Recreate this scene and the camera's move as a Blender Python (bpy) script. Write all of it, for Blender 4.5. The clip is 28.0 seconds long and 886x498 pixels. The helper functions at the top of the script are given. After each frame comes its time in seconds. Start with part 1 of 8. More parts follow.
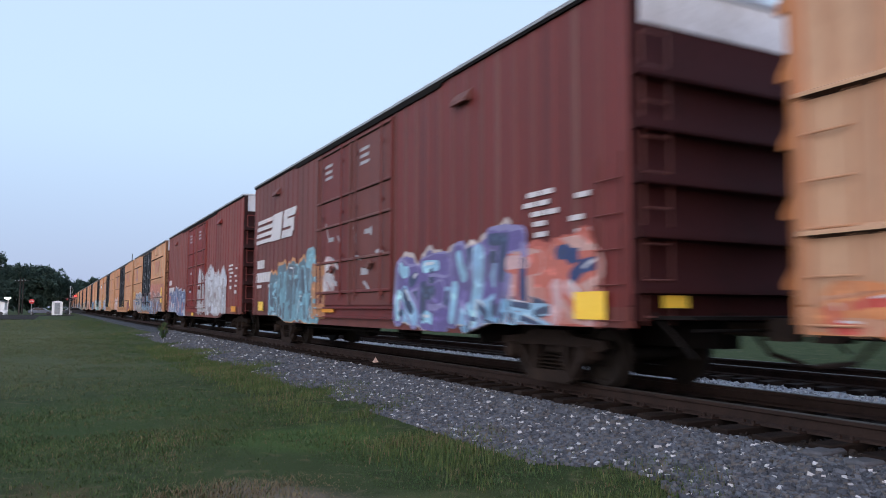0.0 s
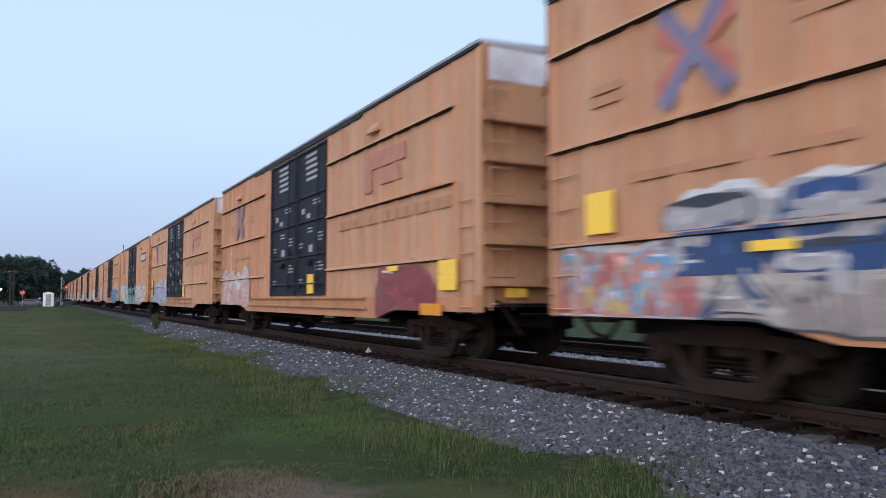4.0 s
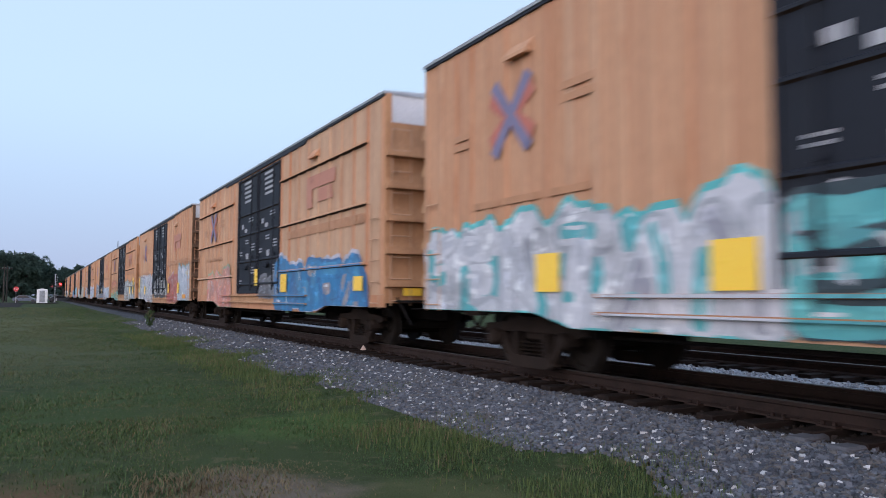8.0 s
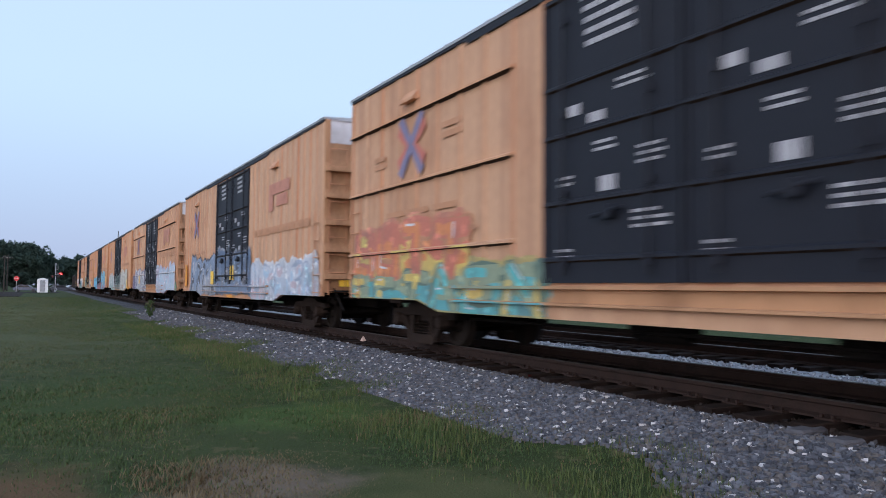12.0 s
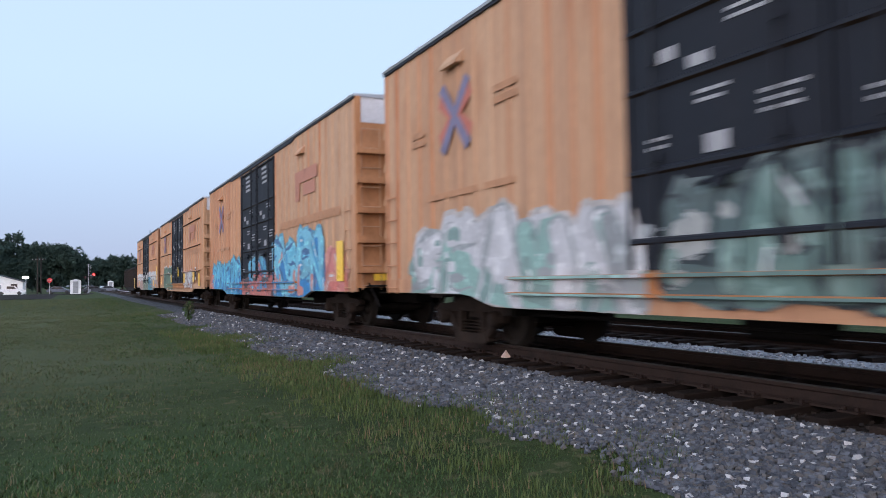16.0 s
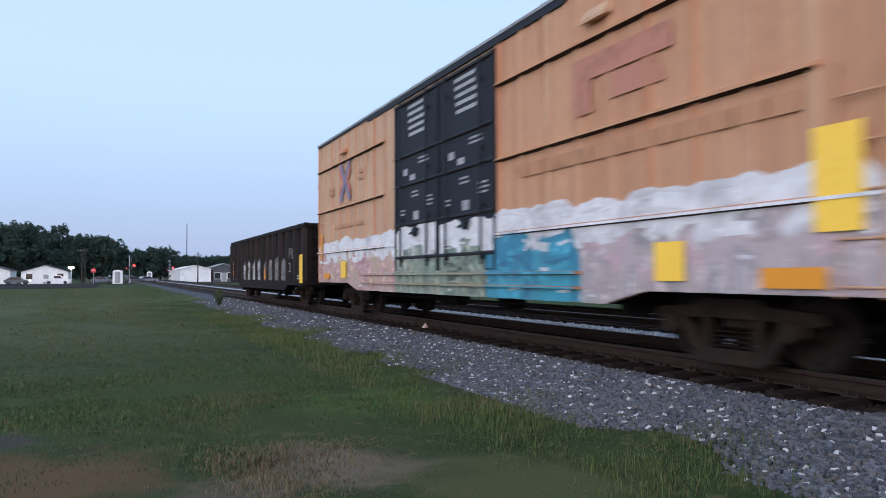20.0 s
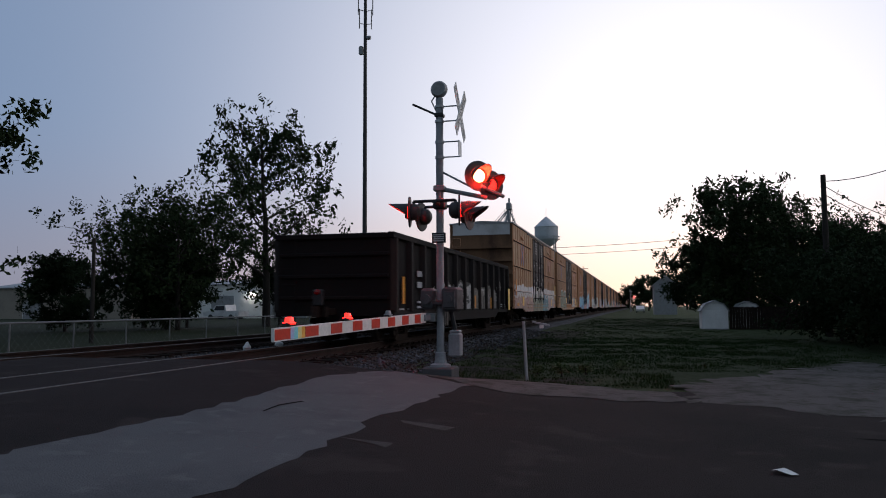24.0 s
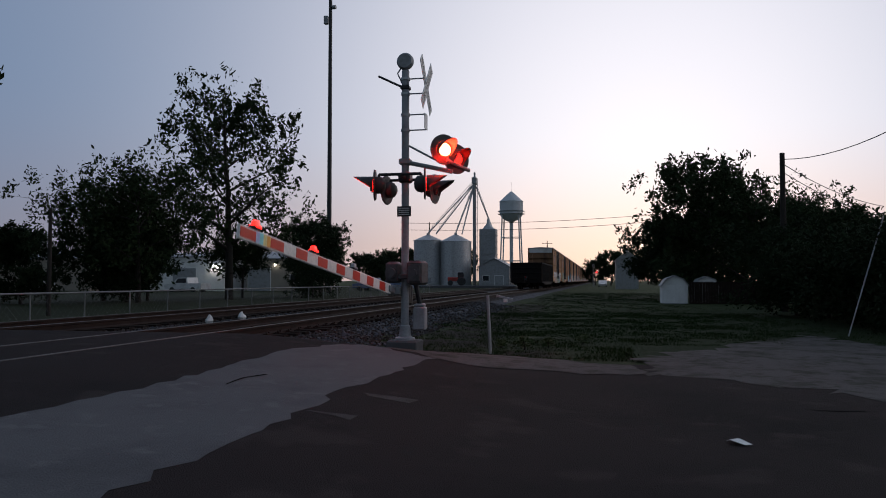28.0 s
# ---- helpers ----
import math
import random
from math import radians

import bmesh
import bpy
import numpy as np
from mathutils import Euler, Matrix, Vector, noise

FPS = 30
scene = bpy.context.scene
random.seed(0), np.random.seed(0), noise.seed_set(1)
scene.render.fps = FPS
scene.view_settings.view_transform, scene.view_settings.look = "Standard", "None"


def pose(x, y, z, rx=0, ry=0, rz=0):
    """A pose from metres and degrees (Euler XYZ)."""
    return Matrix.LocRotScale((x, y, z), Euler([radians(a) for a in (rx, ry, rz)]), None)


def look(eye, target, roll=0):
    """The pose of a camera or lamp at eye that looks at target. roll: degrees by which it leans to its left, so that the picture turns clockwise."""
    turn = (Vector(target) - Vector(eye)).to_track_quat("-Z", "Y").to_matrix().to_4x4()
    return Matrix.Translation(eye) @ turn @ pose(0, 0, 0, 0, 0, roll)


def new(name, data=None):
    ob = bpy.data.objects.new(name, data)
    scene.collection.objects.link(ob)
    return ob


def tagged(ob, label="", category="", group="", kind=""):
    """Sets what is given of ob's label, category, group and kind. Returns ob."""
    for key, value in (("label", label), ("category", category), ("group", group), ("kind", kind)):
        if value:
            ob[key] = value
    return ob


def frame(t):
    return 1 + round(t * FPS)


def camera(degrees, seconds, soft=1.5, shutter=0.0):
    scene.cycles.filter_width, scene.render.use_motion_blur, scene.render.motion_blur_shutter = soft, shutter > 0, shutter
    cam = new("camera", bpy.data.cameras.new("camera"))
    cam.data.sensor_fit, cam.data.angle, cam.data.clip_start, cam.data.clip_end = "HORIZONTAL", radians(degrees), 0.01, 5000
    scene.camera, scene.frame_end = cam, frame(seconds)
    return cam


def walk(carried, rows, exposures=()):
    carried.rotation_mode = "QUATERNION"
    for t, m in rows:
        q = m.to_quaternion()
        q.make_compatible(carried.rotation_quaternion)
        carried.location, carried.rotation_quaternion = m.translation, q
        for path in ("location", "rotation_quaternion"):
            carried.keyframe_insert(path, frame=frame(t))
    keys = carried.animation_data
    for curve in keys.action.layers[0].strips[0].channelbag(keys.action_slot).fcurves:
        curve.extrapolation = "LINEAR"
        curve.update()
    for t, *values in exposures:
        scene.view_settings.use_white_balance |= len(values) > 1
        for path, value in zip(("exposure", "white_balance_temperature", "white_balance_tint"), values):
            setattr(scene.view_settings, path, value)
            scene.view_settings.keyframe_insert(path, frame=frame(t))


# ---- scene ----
# ================= camera and its way =================
EYE = 1.55          # height of the lens while it watches the train come
EYE_2 = 1.43        # and while it watches the train leave
cam = camera(61.2, 28.0, soft=0.95, shutter=0.38)


def view(x, y, z, yaw, pitch, roll):
    return pose(x, y, z, 90 + pitch, roll, yaw)


walk(cam, [
    (0.0, view(0, 0, EYE, 62.50, 4.58, -0.22)), (0.5, view(0, 0, EYE, 62.56, 4.96, -0.04)),
    (1.0, view(0, 0, EYE, 62.00, 5.12, 0.17)), (1.5, view(0, 0, EYE, 62.10, 4.46, -0.01)),
    (2.0, view(0, 0, EYE, 61.73, 4.64, -0.14)), (2.5, view(0, 0, EYE, 61.79, 4.36, 0.08)),
    (3.0, view(0, 0, EYE, 61.71, 4.14, -0.13)), (3.5, view(0, 0, EYE, 61.66, 4.08, -0.13)),
    (4.0, view(0, 0, EYE, 61.95, 3.80, 0.0)), (4.5, view(0, 0, EYE, 62.20, 3.71, 0.0)),
    (6.5, view(0, 0, EYE, 62.10, 3.87, -0.14)), (7.0, view(0, 0, EYE, 61.83, 4.09, -0.29)),
    (7.5, view(0, 0, EYE, 61.54, 3.96, -0.35)), (8.0, view(0, 0, EYE, 61.57, 3.65, -0.22)),
    (8.5, view(0, 0, EYE, 61.43, 3.91, -0.12)), (9.0, view(0, 0, EYE, 61.44, 3.64, -0.40)),
    (9.5, view(0, 0, EYE, 61.37, 3.33, -0.40)), (10.0, view(0, 0, EYE, 61.36, 3.37, -0.48)),
    (10.5, view(0, 0, EYE, 61.48, 3.23, -0.36)), (11.0, view(0, 0, EYE, 61.25, 2.93, -0.33)),
    (11.5, view(0, 0, EYE, 61.58, 2.88, -0.53)), (13.5, view(0, 0, EYE, 61.31, 3.37, -0.32)),
    (14.0, view(0, 0, EYE, 64.82, 1.72, 0.65)), (14.2, view(-0.3, -0.03, EYE, 66.9, 1.25, 0.6)),
    (14.3, view(-2.20, 0.20, 1.55, 65.20, 1.05, 0.85)),
    (14.4, view(-4.40, 0.38, 1.55, 63.00, 0.80, 1.10)), (14.5, view(-5.70, 0.50, 1.55, 61.44, 0.62, 1.29)),
    (15.0, view(-5.70, 0.50, 1.55, 63.02, 1.46, 1.18)), (15.5, view(-5.70, 0.50, 1.55, 63.56, 1.98, 0.87)),
    (16.0, view(-5.70, 0.50, 1.55, 63.75, 2.41, 0.87)), (16.5, view(-5.70, 0.50, 1.55, 63.34, 3.11, 0.89)),
    (17.0, view(-5.70, 0.50, 1.55, 62.79, 3.25, 0.91)), (17.5, view(-5.70, 0.50, 1.55, 61.36, 2.57, 0.57)),
    (18.0, view(-5.00, 0.44, 1.55, 60.24, 2.73, 1.20)), (18.5, view(-2.70, 0.24, 1.55, 64.39, 2.33, 1.27)),
    (19.0, view(-1.05, 0.09, 1.55, 65.44, 1.94, 0.92)), (19.5, view(0, 0, EYE, 66.03, 1.93, 0.16)),
    (20.0, view(0, 0, EYE, 66.21, 1.96, 0.29)), (20.5, view(0, 0, EYE, 65.95, 1.86, 0.05)),
    (21.0, view(0, 0, EYE, 63.54, 1.55, -0.55)), (21.5, view(0, 0, EYE, 54.08, 1.55, -0.80)),
    (22.0, view(0, 0, 1.52, 29.0, 2.2, -0.5)), (22.5, view(0, 0, 1.48, -12.0, 3.2, 0.0)),
    (23.0, view(0, 0, 1.44, -52.0, 4.3, 0.3)), (23.5, view(0, 0, EYE_2, -72.41, 4.80, 0.35)),
    (24.0, view(0, 0, EYE_2, -75.43, 4.43, 0.28)), (24.5, view(0, 0, EYE_2, -76.80, 2.84, 0.16)),
    (25.0, view(0, 0, EYE_2, -78.32, 2.52, 0.0)), (25.5, view(0, 0, EYE_2, -78.77, 2.52, -0.36)),
    (26.0, view(0, 0, EYE_2, -78.75, 2.52, -0.22)), (26.5, view(0, 0, EYE_2, -78.77, 2.42, -0.03)),
    (27.0, view(0, 0, EYE_2, -78.38, 2.17, 0.13)), (27.5, view(0, 0, EYE_2, -78.36, 2.17, -0.18)),
    (28.0, view(0, 0, EYE_2, -78.12, 2.42, 0.0)),
], exposures=[(0.0, 3.05, 6400, 12), (6.0, 3.05, 6400, 12), (8.0, 3.05, 6300, 12), (14.2, 3.05, 6350, 12), (14.8, 3.3, 6500, 12), (15.3, 3.3, 6500, 12), (16.0, 3.08, 6450, 12), (17.2, 3.05, 6430, 12), (18.0, 3.05, 6050, 11), (19.0, 3.05, 5900, 10), (19.8, 3.05, 6150, 11), (21.4, 3.05, 6100, 11), (22.2, 2.75, 6200, 11), (23.5, 2.15, 6400, 10), (24.0, 1.5, 6500, 10), (24.5, 1.25, 6500, 10), (28.0, 1.25, 6500, 10)])

# ================= sky =================
SUNSET = -94.0       # yaw of the sunken sun, in the same sense as the camera's yaw
world = bpy.data.worlds.new("dusk")
scene.world = world
world.use_nodes = True
wn, wl = world.node_tree.nodes, world.node_tree.links.new
sky = wn.new("ShaderNodeTexSky")
sky.sky_type = 'NISHITA'
sky.sun_disc = False
sky.sun_elevation = radians(4.0)
sky.sun_rotation = radians(-SUNSET)
sky.air_density, sky.dust_density, sky.ozone_density = 1.0, 1.5, 2.5


def sky_range(value, a, b, smooth=True):
    r = wn.new("ShaderNodeMapRange")
    r.interpolation_type = 'SMOOTHSTEP' if smooth else 'LINEAR'
    r.inputs[1].default_value, r.inputs[2].default_value = a, b
    wl(value, r.inputs[0])
    return r.outputs[0]


def sky_mix(factor, a, b, blend='MIX'):
    m = wn.new("ShaderNodeMix")
    m.data_type, m.blend_type = 'RGBA', blend
    for k, v in (("Factor", factor), ("A", a), ("B", b)):
        if isinstance(v, tuple):
            m.inputs[k].default_value = (*v, 1)
        elif isinstance(v, float):
            m.inputs[k].default_value = v
        else:
            wl(v, m.inputs[k])
    return m.outputs["Result"]


# hazy dusk: blue at the sides, paler opposite the sun, a broad pinkish-white afterglow round it
way = wn.new("ShaderNodeTexCoord").outputs["Generated"]
parts_of = wn.new("ShaderNodeSeparateXYZ")
wl(way, parts_of.inputs[0])
height = parts_of.outputs["Z"]
facing = wn.new("ShaderNodeVectorMath")
facing.operation = 'DOT_PRODUCT'
wl(way, facing.inputs[0])
facing.inputs[1].default_value = (math.cos(radians(90 + SUNSET)) * 0.985, math.sin(radians(90 + SUNSET)) * 0.985, 0.17)
toward = facing.outputs["Value"]
lobe = wn.new("ShaderNodeMath")
lobe.operation = 'POWER'
wl(sky_range(toward, 0.0, 1.0, False), lobe.inputs[0])
lobe.inputs[1].default_value = 8.0
away = sky_range(toward, 0.35, -0.7)
low = sky_range(height, 0.0, 0.26)
blue = sky_mix(away, (0.066, 0.095, 0.148), (0.074, 0.095, 0.1165))
rim = sky_mix(away, (0.085, 0.09, 0.125), (0.053, 0.064, 0.093))
dome = sky_mix(low, rim, blue)
glow = sky_mix(sky_range(height, 0.0, 0.2), (0.40, 0.29, 0.26), (0.405, 0.395, 0.425))
dome = sky_mix(lobe.outputs[0], dome, glow)
clear = sky_mix(1.0, sky.outputs[0], (0.10, 0.11, 0.14), 'MULTIPLY')
wl(sky_mix(0.96, clear, dome), wn["Background"].inputs[0])
wn["Background"].inputs[1].default_value = 1.0

sun_data = bpy.data.lights.new("afterglow", 'SUN')       # wide warm fill added for the train's side, 62 degrees off the sunset's glow
sun_data.energy, sun_data.angle, sun_data.color = 0.3, radians(80), (1.0, 0.84, 0.71)
afterglow = new("afterglow", sun_data)
afterglow.matrix_world = look((30 * math.cos(radians(90 + SUNSET - 62)), 30 * math.sin(radians(90 + SUNSET - 62)), 4.5), (0, 0, 0))


# ================= materials =================
def surface(name, colour, rough=0.6, metal=0.0, second=None, scale=1.5, share=0.5, fine=30.0, bump=0.15, stretch=(1, 1, 1),
            per_object=False, glow=0.0, coat=0.0, third=None, spec=None, streak=None):
    """A procedural surface: two tones mixed at a broad scale, a fine grain over them, a bump, uneven gloss."""
    mat = bpy.data.materials.new(name)
    mat.use_nodes = True
    nt = mat.node_tree
    n, link = nt.nodes, nt.links.new
    bsdf = n["Principled BSDF"]
    co = n.new("ShaderNodeTexCoord")
    mp = n.new("ShaderNodeMapping")
    mp.inputs["Scale"].default_value = stretch
    link(co.outputs["Object"], mp.inputs["Vector"])
    info = n.new("ShaderNodeObjectInfo")
    shift = n.new("ShaderNodeVectorMath")
    shift.operation = 'ADD'
    link(mp.outputs[0], shift.inputs[0])
    mul = n.new("ShaderNodeMath")
    mul.operation = 'MULTIPLY'
    mul.inputs[1].default_value = 57.0
    link(info.outputs["Random"], mul.inputs[0])
    link(mul.outputs[0], shift.inputs[1])
    broad = n.new("ShaderNodeTexNoise")
    broad.inputs["Scale"].default_value, broad.inputs["Detail"].default_value = scale, 6
    broad.inputs["Roughness"].default_value = 0.65
    link(shift.outputs[0], broad.inputs["Vector"])
    grain = n.new("ShaderNodeTexNoise")
    grain.inputs["Scale"].default_value, grain.inputs["Detail"].default_value = fine, 3
    link(shift.outputs[0], grain.inputs["Vector"])
    ramp = n.new("ShaderNodeMapRange")
    ramp.inputs[1].default_value, ramp.inputs[2].default_value = 0.62 - 0.3 * share, 0.82 - 0.3 * share
    link(broad.outputs["Fac"], ramp.inputs[0])
    mix = n.new("ShaderNodeMix")
    mix.data_type = 'RGBA'
    mix.inputs["A"].default_value = (*colour, 1)
    mix.inputs["B"].default_value = (*(second or [c * 0.72 for c in colour]), 1)
    link(ramp.outputs[0], mix.inputs["Factor"])
    out = mix.outputs["Result"]
    if third:
        spots = n.new("ShaderNodeTexNoise")
        spots.inputs["Scale"].default_value, spots.inputs["Detail"].default_value = scale * 4.3, 8
        link(shift.outputs[0], spots.inputs["Vector"])
        cut = n.new("ShaderNodeMapRange")
        cut.inputs[1].default_value, cut.inputs[2].default_value = 0.58, 0.66
        link(spots.outputs["Fac"], cut.inputs[0])
        mix3 = n.new("ShaderNodeMix")
        mix3.data_type = 'RGBA'
        mix3.inputs["B"].default_value = (*third, 1)
        link(cut.outputs[0], mix3.inputs["Factor"])
        link(out, mix3.inputs["A"])
        out = mix3.outputs["Result"]
    if streak:
        # rain has drawn dirt down the panels
        run = n.new("ShaderNodeMapping")
        run.inputs["Scale"].default_value = (7.0, 7.0, 0.35)
        link(shift.outputs[0], run.inputs["Vector"])
        drips = n.new("ShaderNodeTexNoise")
        drips.inputs["Scale"].default_value, drips.inputs["Detail"].default_value = 0.8, 6
        link(run.outputs[0], drips.inputs["Vector"])
        much = n.new("ShaderNodeMapRange")
        much.inputs[1].default_value, much.inputs[2].default_value, much.inputs[4].default_value = 0.47, 0.72, 0.75
        link(drips.outputs["Fac"], much.inputs[0])
        mixs = n.new("ShaderNodeMix")
        mixs.data_type = 'RGBA'
        mixs.inputs["B"].default_value = (*streak, 1)
        link(much.outputs[0], mixs.inputs["Factor"])
        link(out, mixs.inputs["A"])
        out = mixs.outputs["Result"]
    hsv = n.new("ShaderNodeHueSaturation")
    val = n.new("ShaderNodeMapRange")
    val.inputs[3].default_value, val.inputs[4].default_value = 0.78, 1.22
    link(grain.outputs["Fac"], val.inputs[0])
    link(val.outputs[0], hsv.inputs["Value"])
    if per_object:
        hue = n.new("ShaderNodeMapRange")
        hue.inputs[3].default_value, hue.inputs[4].default_value = 0.492, 0.508
        link(info.outputs["Random"], hue.inputs[0])
        link(hue.outputs[0], hsv.inputs["Hue"])
        sat = n.new("ShaderNodeMapRange")
        sat.inputs[3].default_value, sat.inputs[4].default_value = 1.08, 0.86
        link(info.outputs["Random"], sat.inputs[0])
        link(sat.outputs[0], hsv.inputs["Saturation"])
    link(out, hsv.inputs["Color"])
    link(hsv.outputs[0], bsdf.inputs["Base Color"])
    rr = n.new("ShaderNodeMapRange")
    rr.inputs[3].default_value, rr.inputs[4].default_value = max(rough - 0.12, 0.03), min(rough + 0.12, 1)
    link(broad.outputs["Fac"], rr.inputs[0])
    link(rr.outputs[0], bsdf.inputs["Roughness"])
    bsdf.inputs["Metallic"].default_value = metal
    bsdf.inputs["Specular IOR Level"].default_value = spec if spec is not None else 0.5 if rough < 0.8 else 0.2
    bsdf.inputs["Coat Weight"].default_value = coat
    if bump:
        bp = n.new("ShaderNodeBump")
        bp.inputs["Strength"].default_value, bp.inputs["Distance"].default_value = bump, 0.02
        link(grain.outputs["Fac"], bp.inputs["Height"])
        link(bp.outputs[0], bsdf.inputs["Normal"])
    if glow:
        bsdf.inputs["Emission Color"].default_value = (*colour, 1)
        bsdf.inputs["Emission Strength"].default_value = glow
    return mat


def plain(name, colour, rough=0.6, metal=0.0):
    return surface(name, colour, rough, metal, scale=3, share=0.35, fine=60, bump=0.05)


YELLOW = surface("weathered_yellow_paint", (0.55, 0.305, 0.172), 0.65, 0.0, (0.49, 0.252, 0.135), 0.5, 0.5, 24, 0.06, (1, 1, 0.25), True, third=(0.47, 0.23, 0.12), spec=0.25, streak=(0.4, 0.2, 0.115))
REDOXIDE = surface("bright_oxide_paint", (0.21, 0.032, 0.02), 0.6, 0.0, (0.15, 0.028, 0.02), 0.5, 0.5, 24, 0.06, (1, 1, 0.25), True, streak=(0.13, 0.03, 0.022))
OXIDE = surface("red_oxide_paint", (0.15, 0.033, 0.024), 0.6, 0.0, (0.115, 0.03, 0.024), 0.5, 0.5, 24, 0.06, (1, 1, 0.25), True, streak=(0.095, 0.026, 0.022))
BLACKDOOR = surface("black_door_paint", (0.014, 0.0165, 0.024), 0.6, 0.0, (0.019, 0.0205, 0.027), 0.8, 0.5, 22, 0.06, (1, 1, 0.4), spec=0.22)
COALBLACK = surface("rusty_black_paint", (0.0095, 0.0075, 0.0075), 0.85, 0.0, (0.018, 0.011, 0.009), 0.8, 0.45, 18, 0.1, (1, 1, 0.3))
ROOFGREY = surface("galvanised_roof", (0.35, 0.36, 0.38), 0.5, 0.4, (0.24, 0.22, 0.21), 0.8, 0.5)
ENDWHITE = surface("white_end_panel", (0.62, 0.6, 0.6), 0.6, 0.0, (0.45, 0.42, 0.4), 0.8, 0.5)
# car ends: grime, with the shade between cars put into the colour
SHADEDGRIME = surface("grimy_yellow_paint", (0.46, 0.215, 0.095), 0.8, 0.0, (0.3, 0.135, 0.06), 0.9, 0.5, 24, 0.1, (1, 1, 0.3), True)
SHADEDEND = surface("sooty_end_paint", (0.17, 0.075, 0.035), 0.85, 0.0, (0.08, 0.036, 0.02), 0.9, 0.5, 24, 0.1, (1, 1, 0.3), True)
# shade under side ledges and door ribs, painted as a dark underside
LEDGESHADE = surface("unwashed_ledge_dirt", (0.05, 0.03, 0.02), 0.95, 0.0, (0.03, 0.02, 0.015), 2.0, 0.5)
# brown car ends: grime, painted darker still for the shaded gap
SHADEDOX = surface("grimy_oxide_paint", (0.04, 0.012, 0.011), 0.75, 0.0, (0.028, 0.012, 0.011), 0.9, 0.5, 24, 0.1, (1, 1, 0.3), True, spec=0.1)
BOGIE = surface("brake_dust_iron", (0.026, 0.019, 0.016), 0.9, 0.0, (0.04, 0.028, 0.022), 2.5, 0.5, 40, 0.3, spec=0.08)
WHEEL = surface("wheel_steel", (0.024, 0.019, 0.016), 0.7, 0.1, (0.015, 0.012, 0.011), 3, 0.5, 40, 0.1, spec=0.15)
UNDER = surface("underframe_black", (0.01, 0.0085, 0.008), 0.9, 0.0, (0.018, 0.014, 0.012), 2, 0.5, spec=0.1)
STICKER = surface("yellow_reflector", (1.0, 0.64, 0.07), 0.3, 0.0, (1.0, 0.58, 0.05), 6, 0.3, 80, 0.02)
AMBER = surface("amber_sticker", (0.75, 0.30, 0.02), 0.45, 0.0, (0.7, 0.25, 0.02), 6, 0.3, 80, 0.02)
WHITE = plain("white_lettering_paint", (0.62, 0.6, 0.6))
DIMWHITE = plain("faded_white_lettering", (0.4, 0.4, 0.42))
DARKTEXT = plain("faded_brown_lettering", (0.47, 0.235, 0.12))
LOGORED = plain("red_logo_paint", (0.5, 0.155, 0.11))
LOGOBLUE = plain("blue_logo_paint", (0.2, 0.18, 0.28))
FADEDRED = plain("faded_red_logo_paint", (0.47, 0.2, 0.13))
SPRAY = {}


def spray(r, g, b):
    key = (r, g, b)
    if key not in SPRAY:
        SPRAY[key] = surface("spray_paint", key, 0.5, 0.0, tuple(0.55 * c + 0.05 for c in key), 1.3, 0.45, 14, 0.03, third=tuple(min(1.5 * c + 0.03, 0.8) for c in key))
    return SPRAY[key]


RAILHEAD = surface("worn_rail_head", (0.075, 0.066, 0.06), 0.6, 0.5, (0.05, 0.043, 0.038), 4, 0.4, 40, 0.05)
RAILRUST = surface("rusty_rail_web", (0.034, 0.021, 0.017), 0.85, 0.1, (0.022, 0.015, 0.013), 3, 0.5, 40, 0.3)
TIEWOOD = surface("creosoted_tie_wood", (0.018, 0.013, 0.011), 0.95, 0.0, (0.03, 0.021, 0.017), 4, 0.5, 30, 0.5, (1, 0.2, 1), spec=0.08)
STONE = surface("crushed_ballast_stone", (0.125, 0.132, 0.15), 0.85, 0.0, (0.075, 0.079, 0.09), 9, 0.5, 60, 0.3)
ASPHALT = surface("worn_asphalt", (0.024, 0.020, 0.0195), 0.95, 0.0, (0.018, 0.016, 0.016), 0.35, 0.5, 90, 0.5, third=(0.036, 0.03, 0.028), spec=0.07)
PALEGRAVEL = surface("pale_limestone_gravel", (0.33, 0.335, 0.35), 0.9, 0.0, (0.24, 0.243, 0.255), 1.3, 0.5, 40, 0.6, third=(0.4, 0.405, 0.42))
RUSTPOST = surface("rusty_black_post", (0.03, 0.025, 0.024), 0.85, 0.0, (0.046, 0.031, 0.026), 0.9, 0.5, 18, 0.1, (1, 1, 0.3))
CONCRETE = surface("old_pale_asphalt_patch", (0.094, 0.096, 0.1), 0.95, 0.0, (0.07, 0.071, 0.075), 0.8, 0.5, 70, 0.4, third=(0.112, 0.113, 0.116))
CRACK = surface("tar_filled_crack", (0.01, 0.009, 0.009), 1.0, 0.0, (0.014, 0.012, 0.012), 6, 0.5, 90, 0.3, spec=0.0)
SCUFF = surface("worn_asphalt_scuff", (0.055, 0.051, 0.05), 0.95, 0.0, (0.036, 0.032, 0.031), 6, 0.5, 90, 0.4)
GRAVEL = surface("pale_gravel", (0.09, 0.086, 0.082), 0.95, 0.0, (0.034, 0.034, 0.026), 1.7, 0.5, 50, 0.8, third=(0.05, 0.05, 0.04), spec=0.1)
GALV = surface("galvanised_steel", (0.42, 0.43, 0.44), 0.45, 0.7, (0.3, 0.3, 0.31), 3, 0.5)
ALUM = surface("silver_painted_steel", (0.3, 0.31, 0.33), 0.55, 0.3, (0.22, 0.22, 0.235), 2, 0.5)
DARKGREY = surface("weathered_grey_casting", (0.075, 0.075, 0.08), 0.65, 0.2, (0.045, 0.045, 0.046), 4, 0.5)
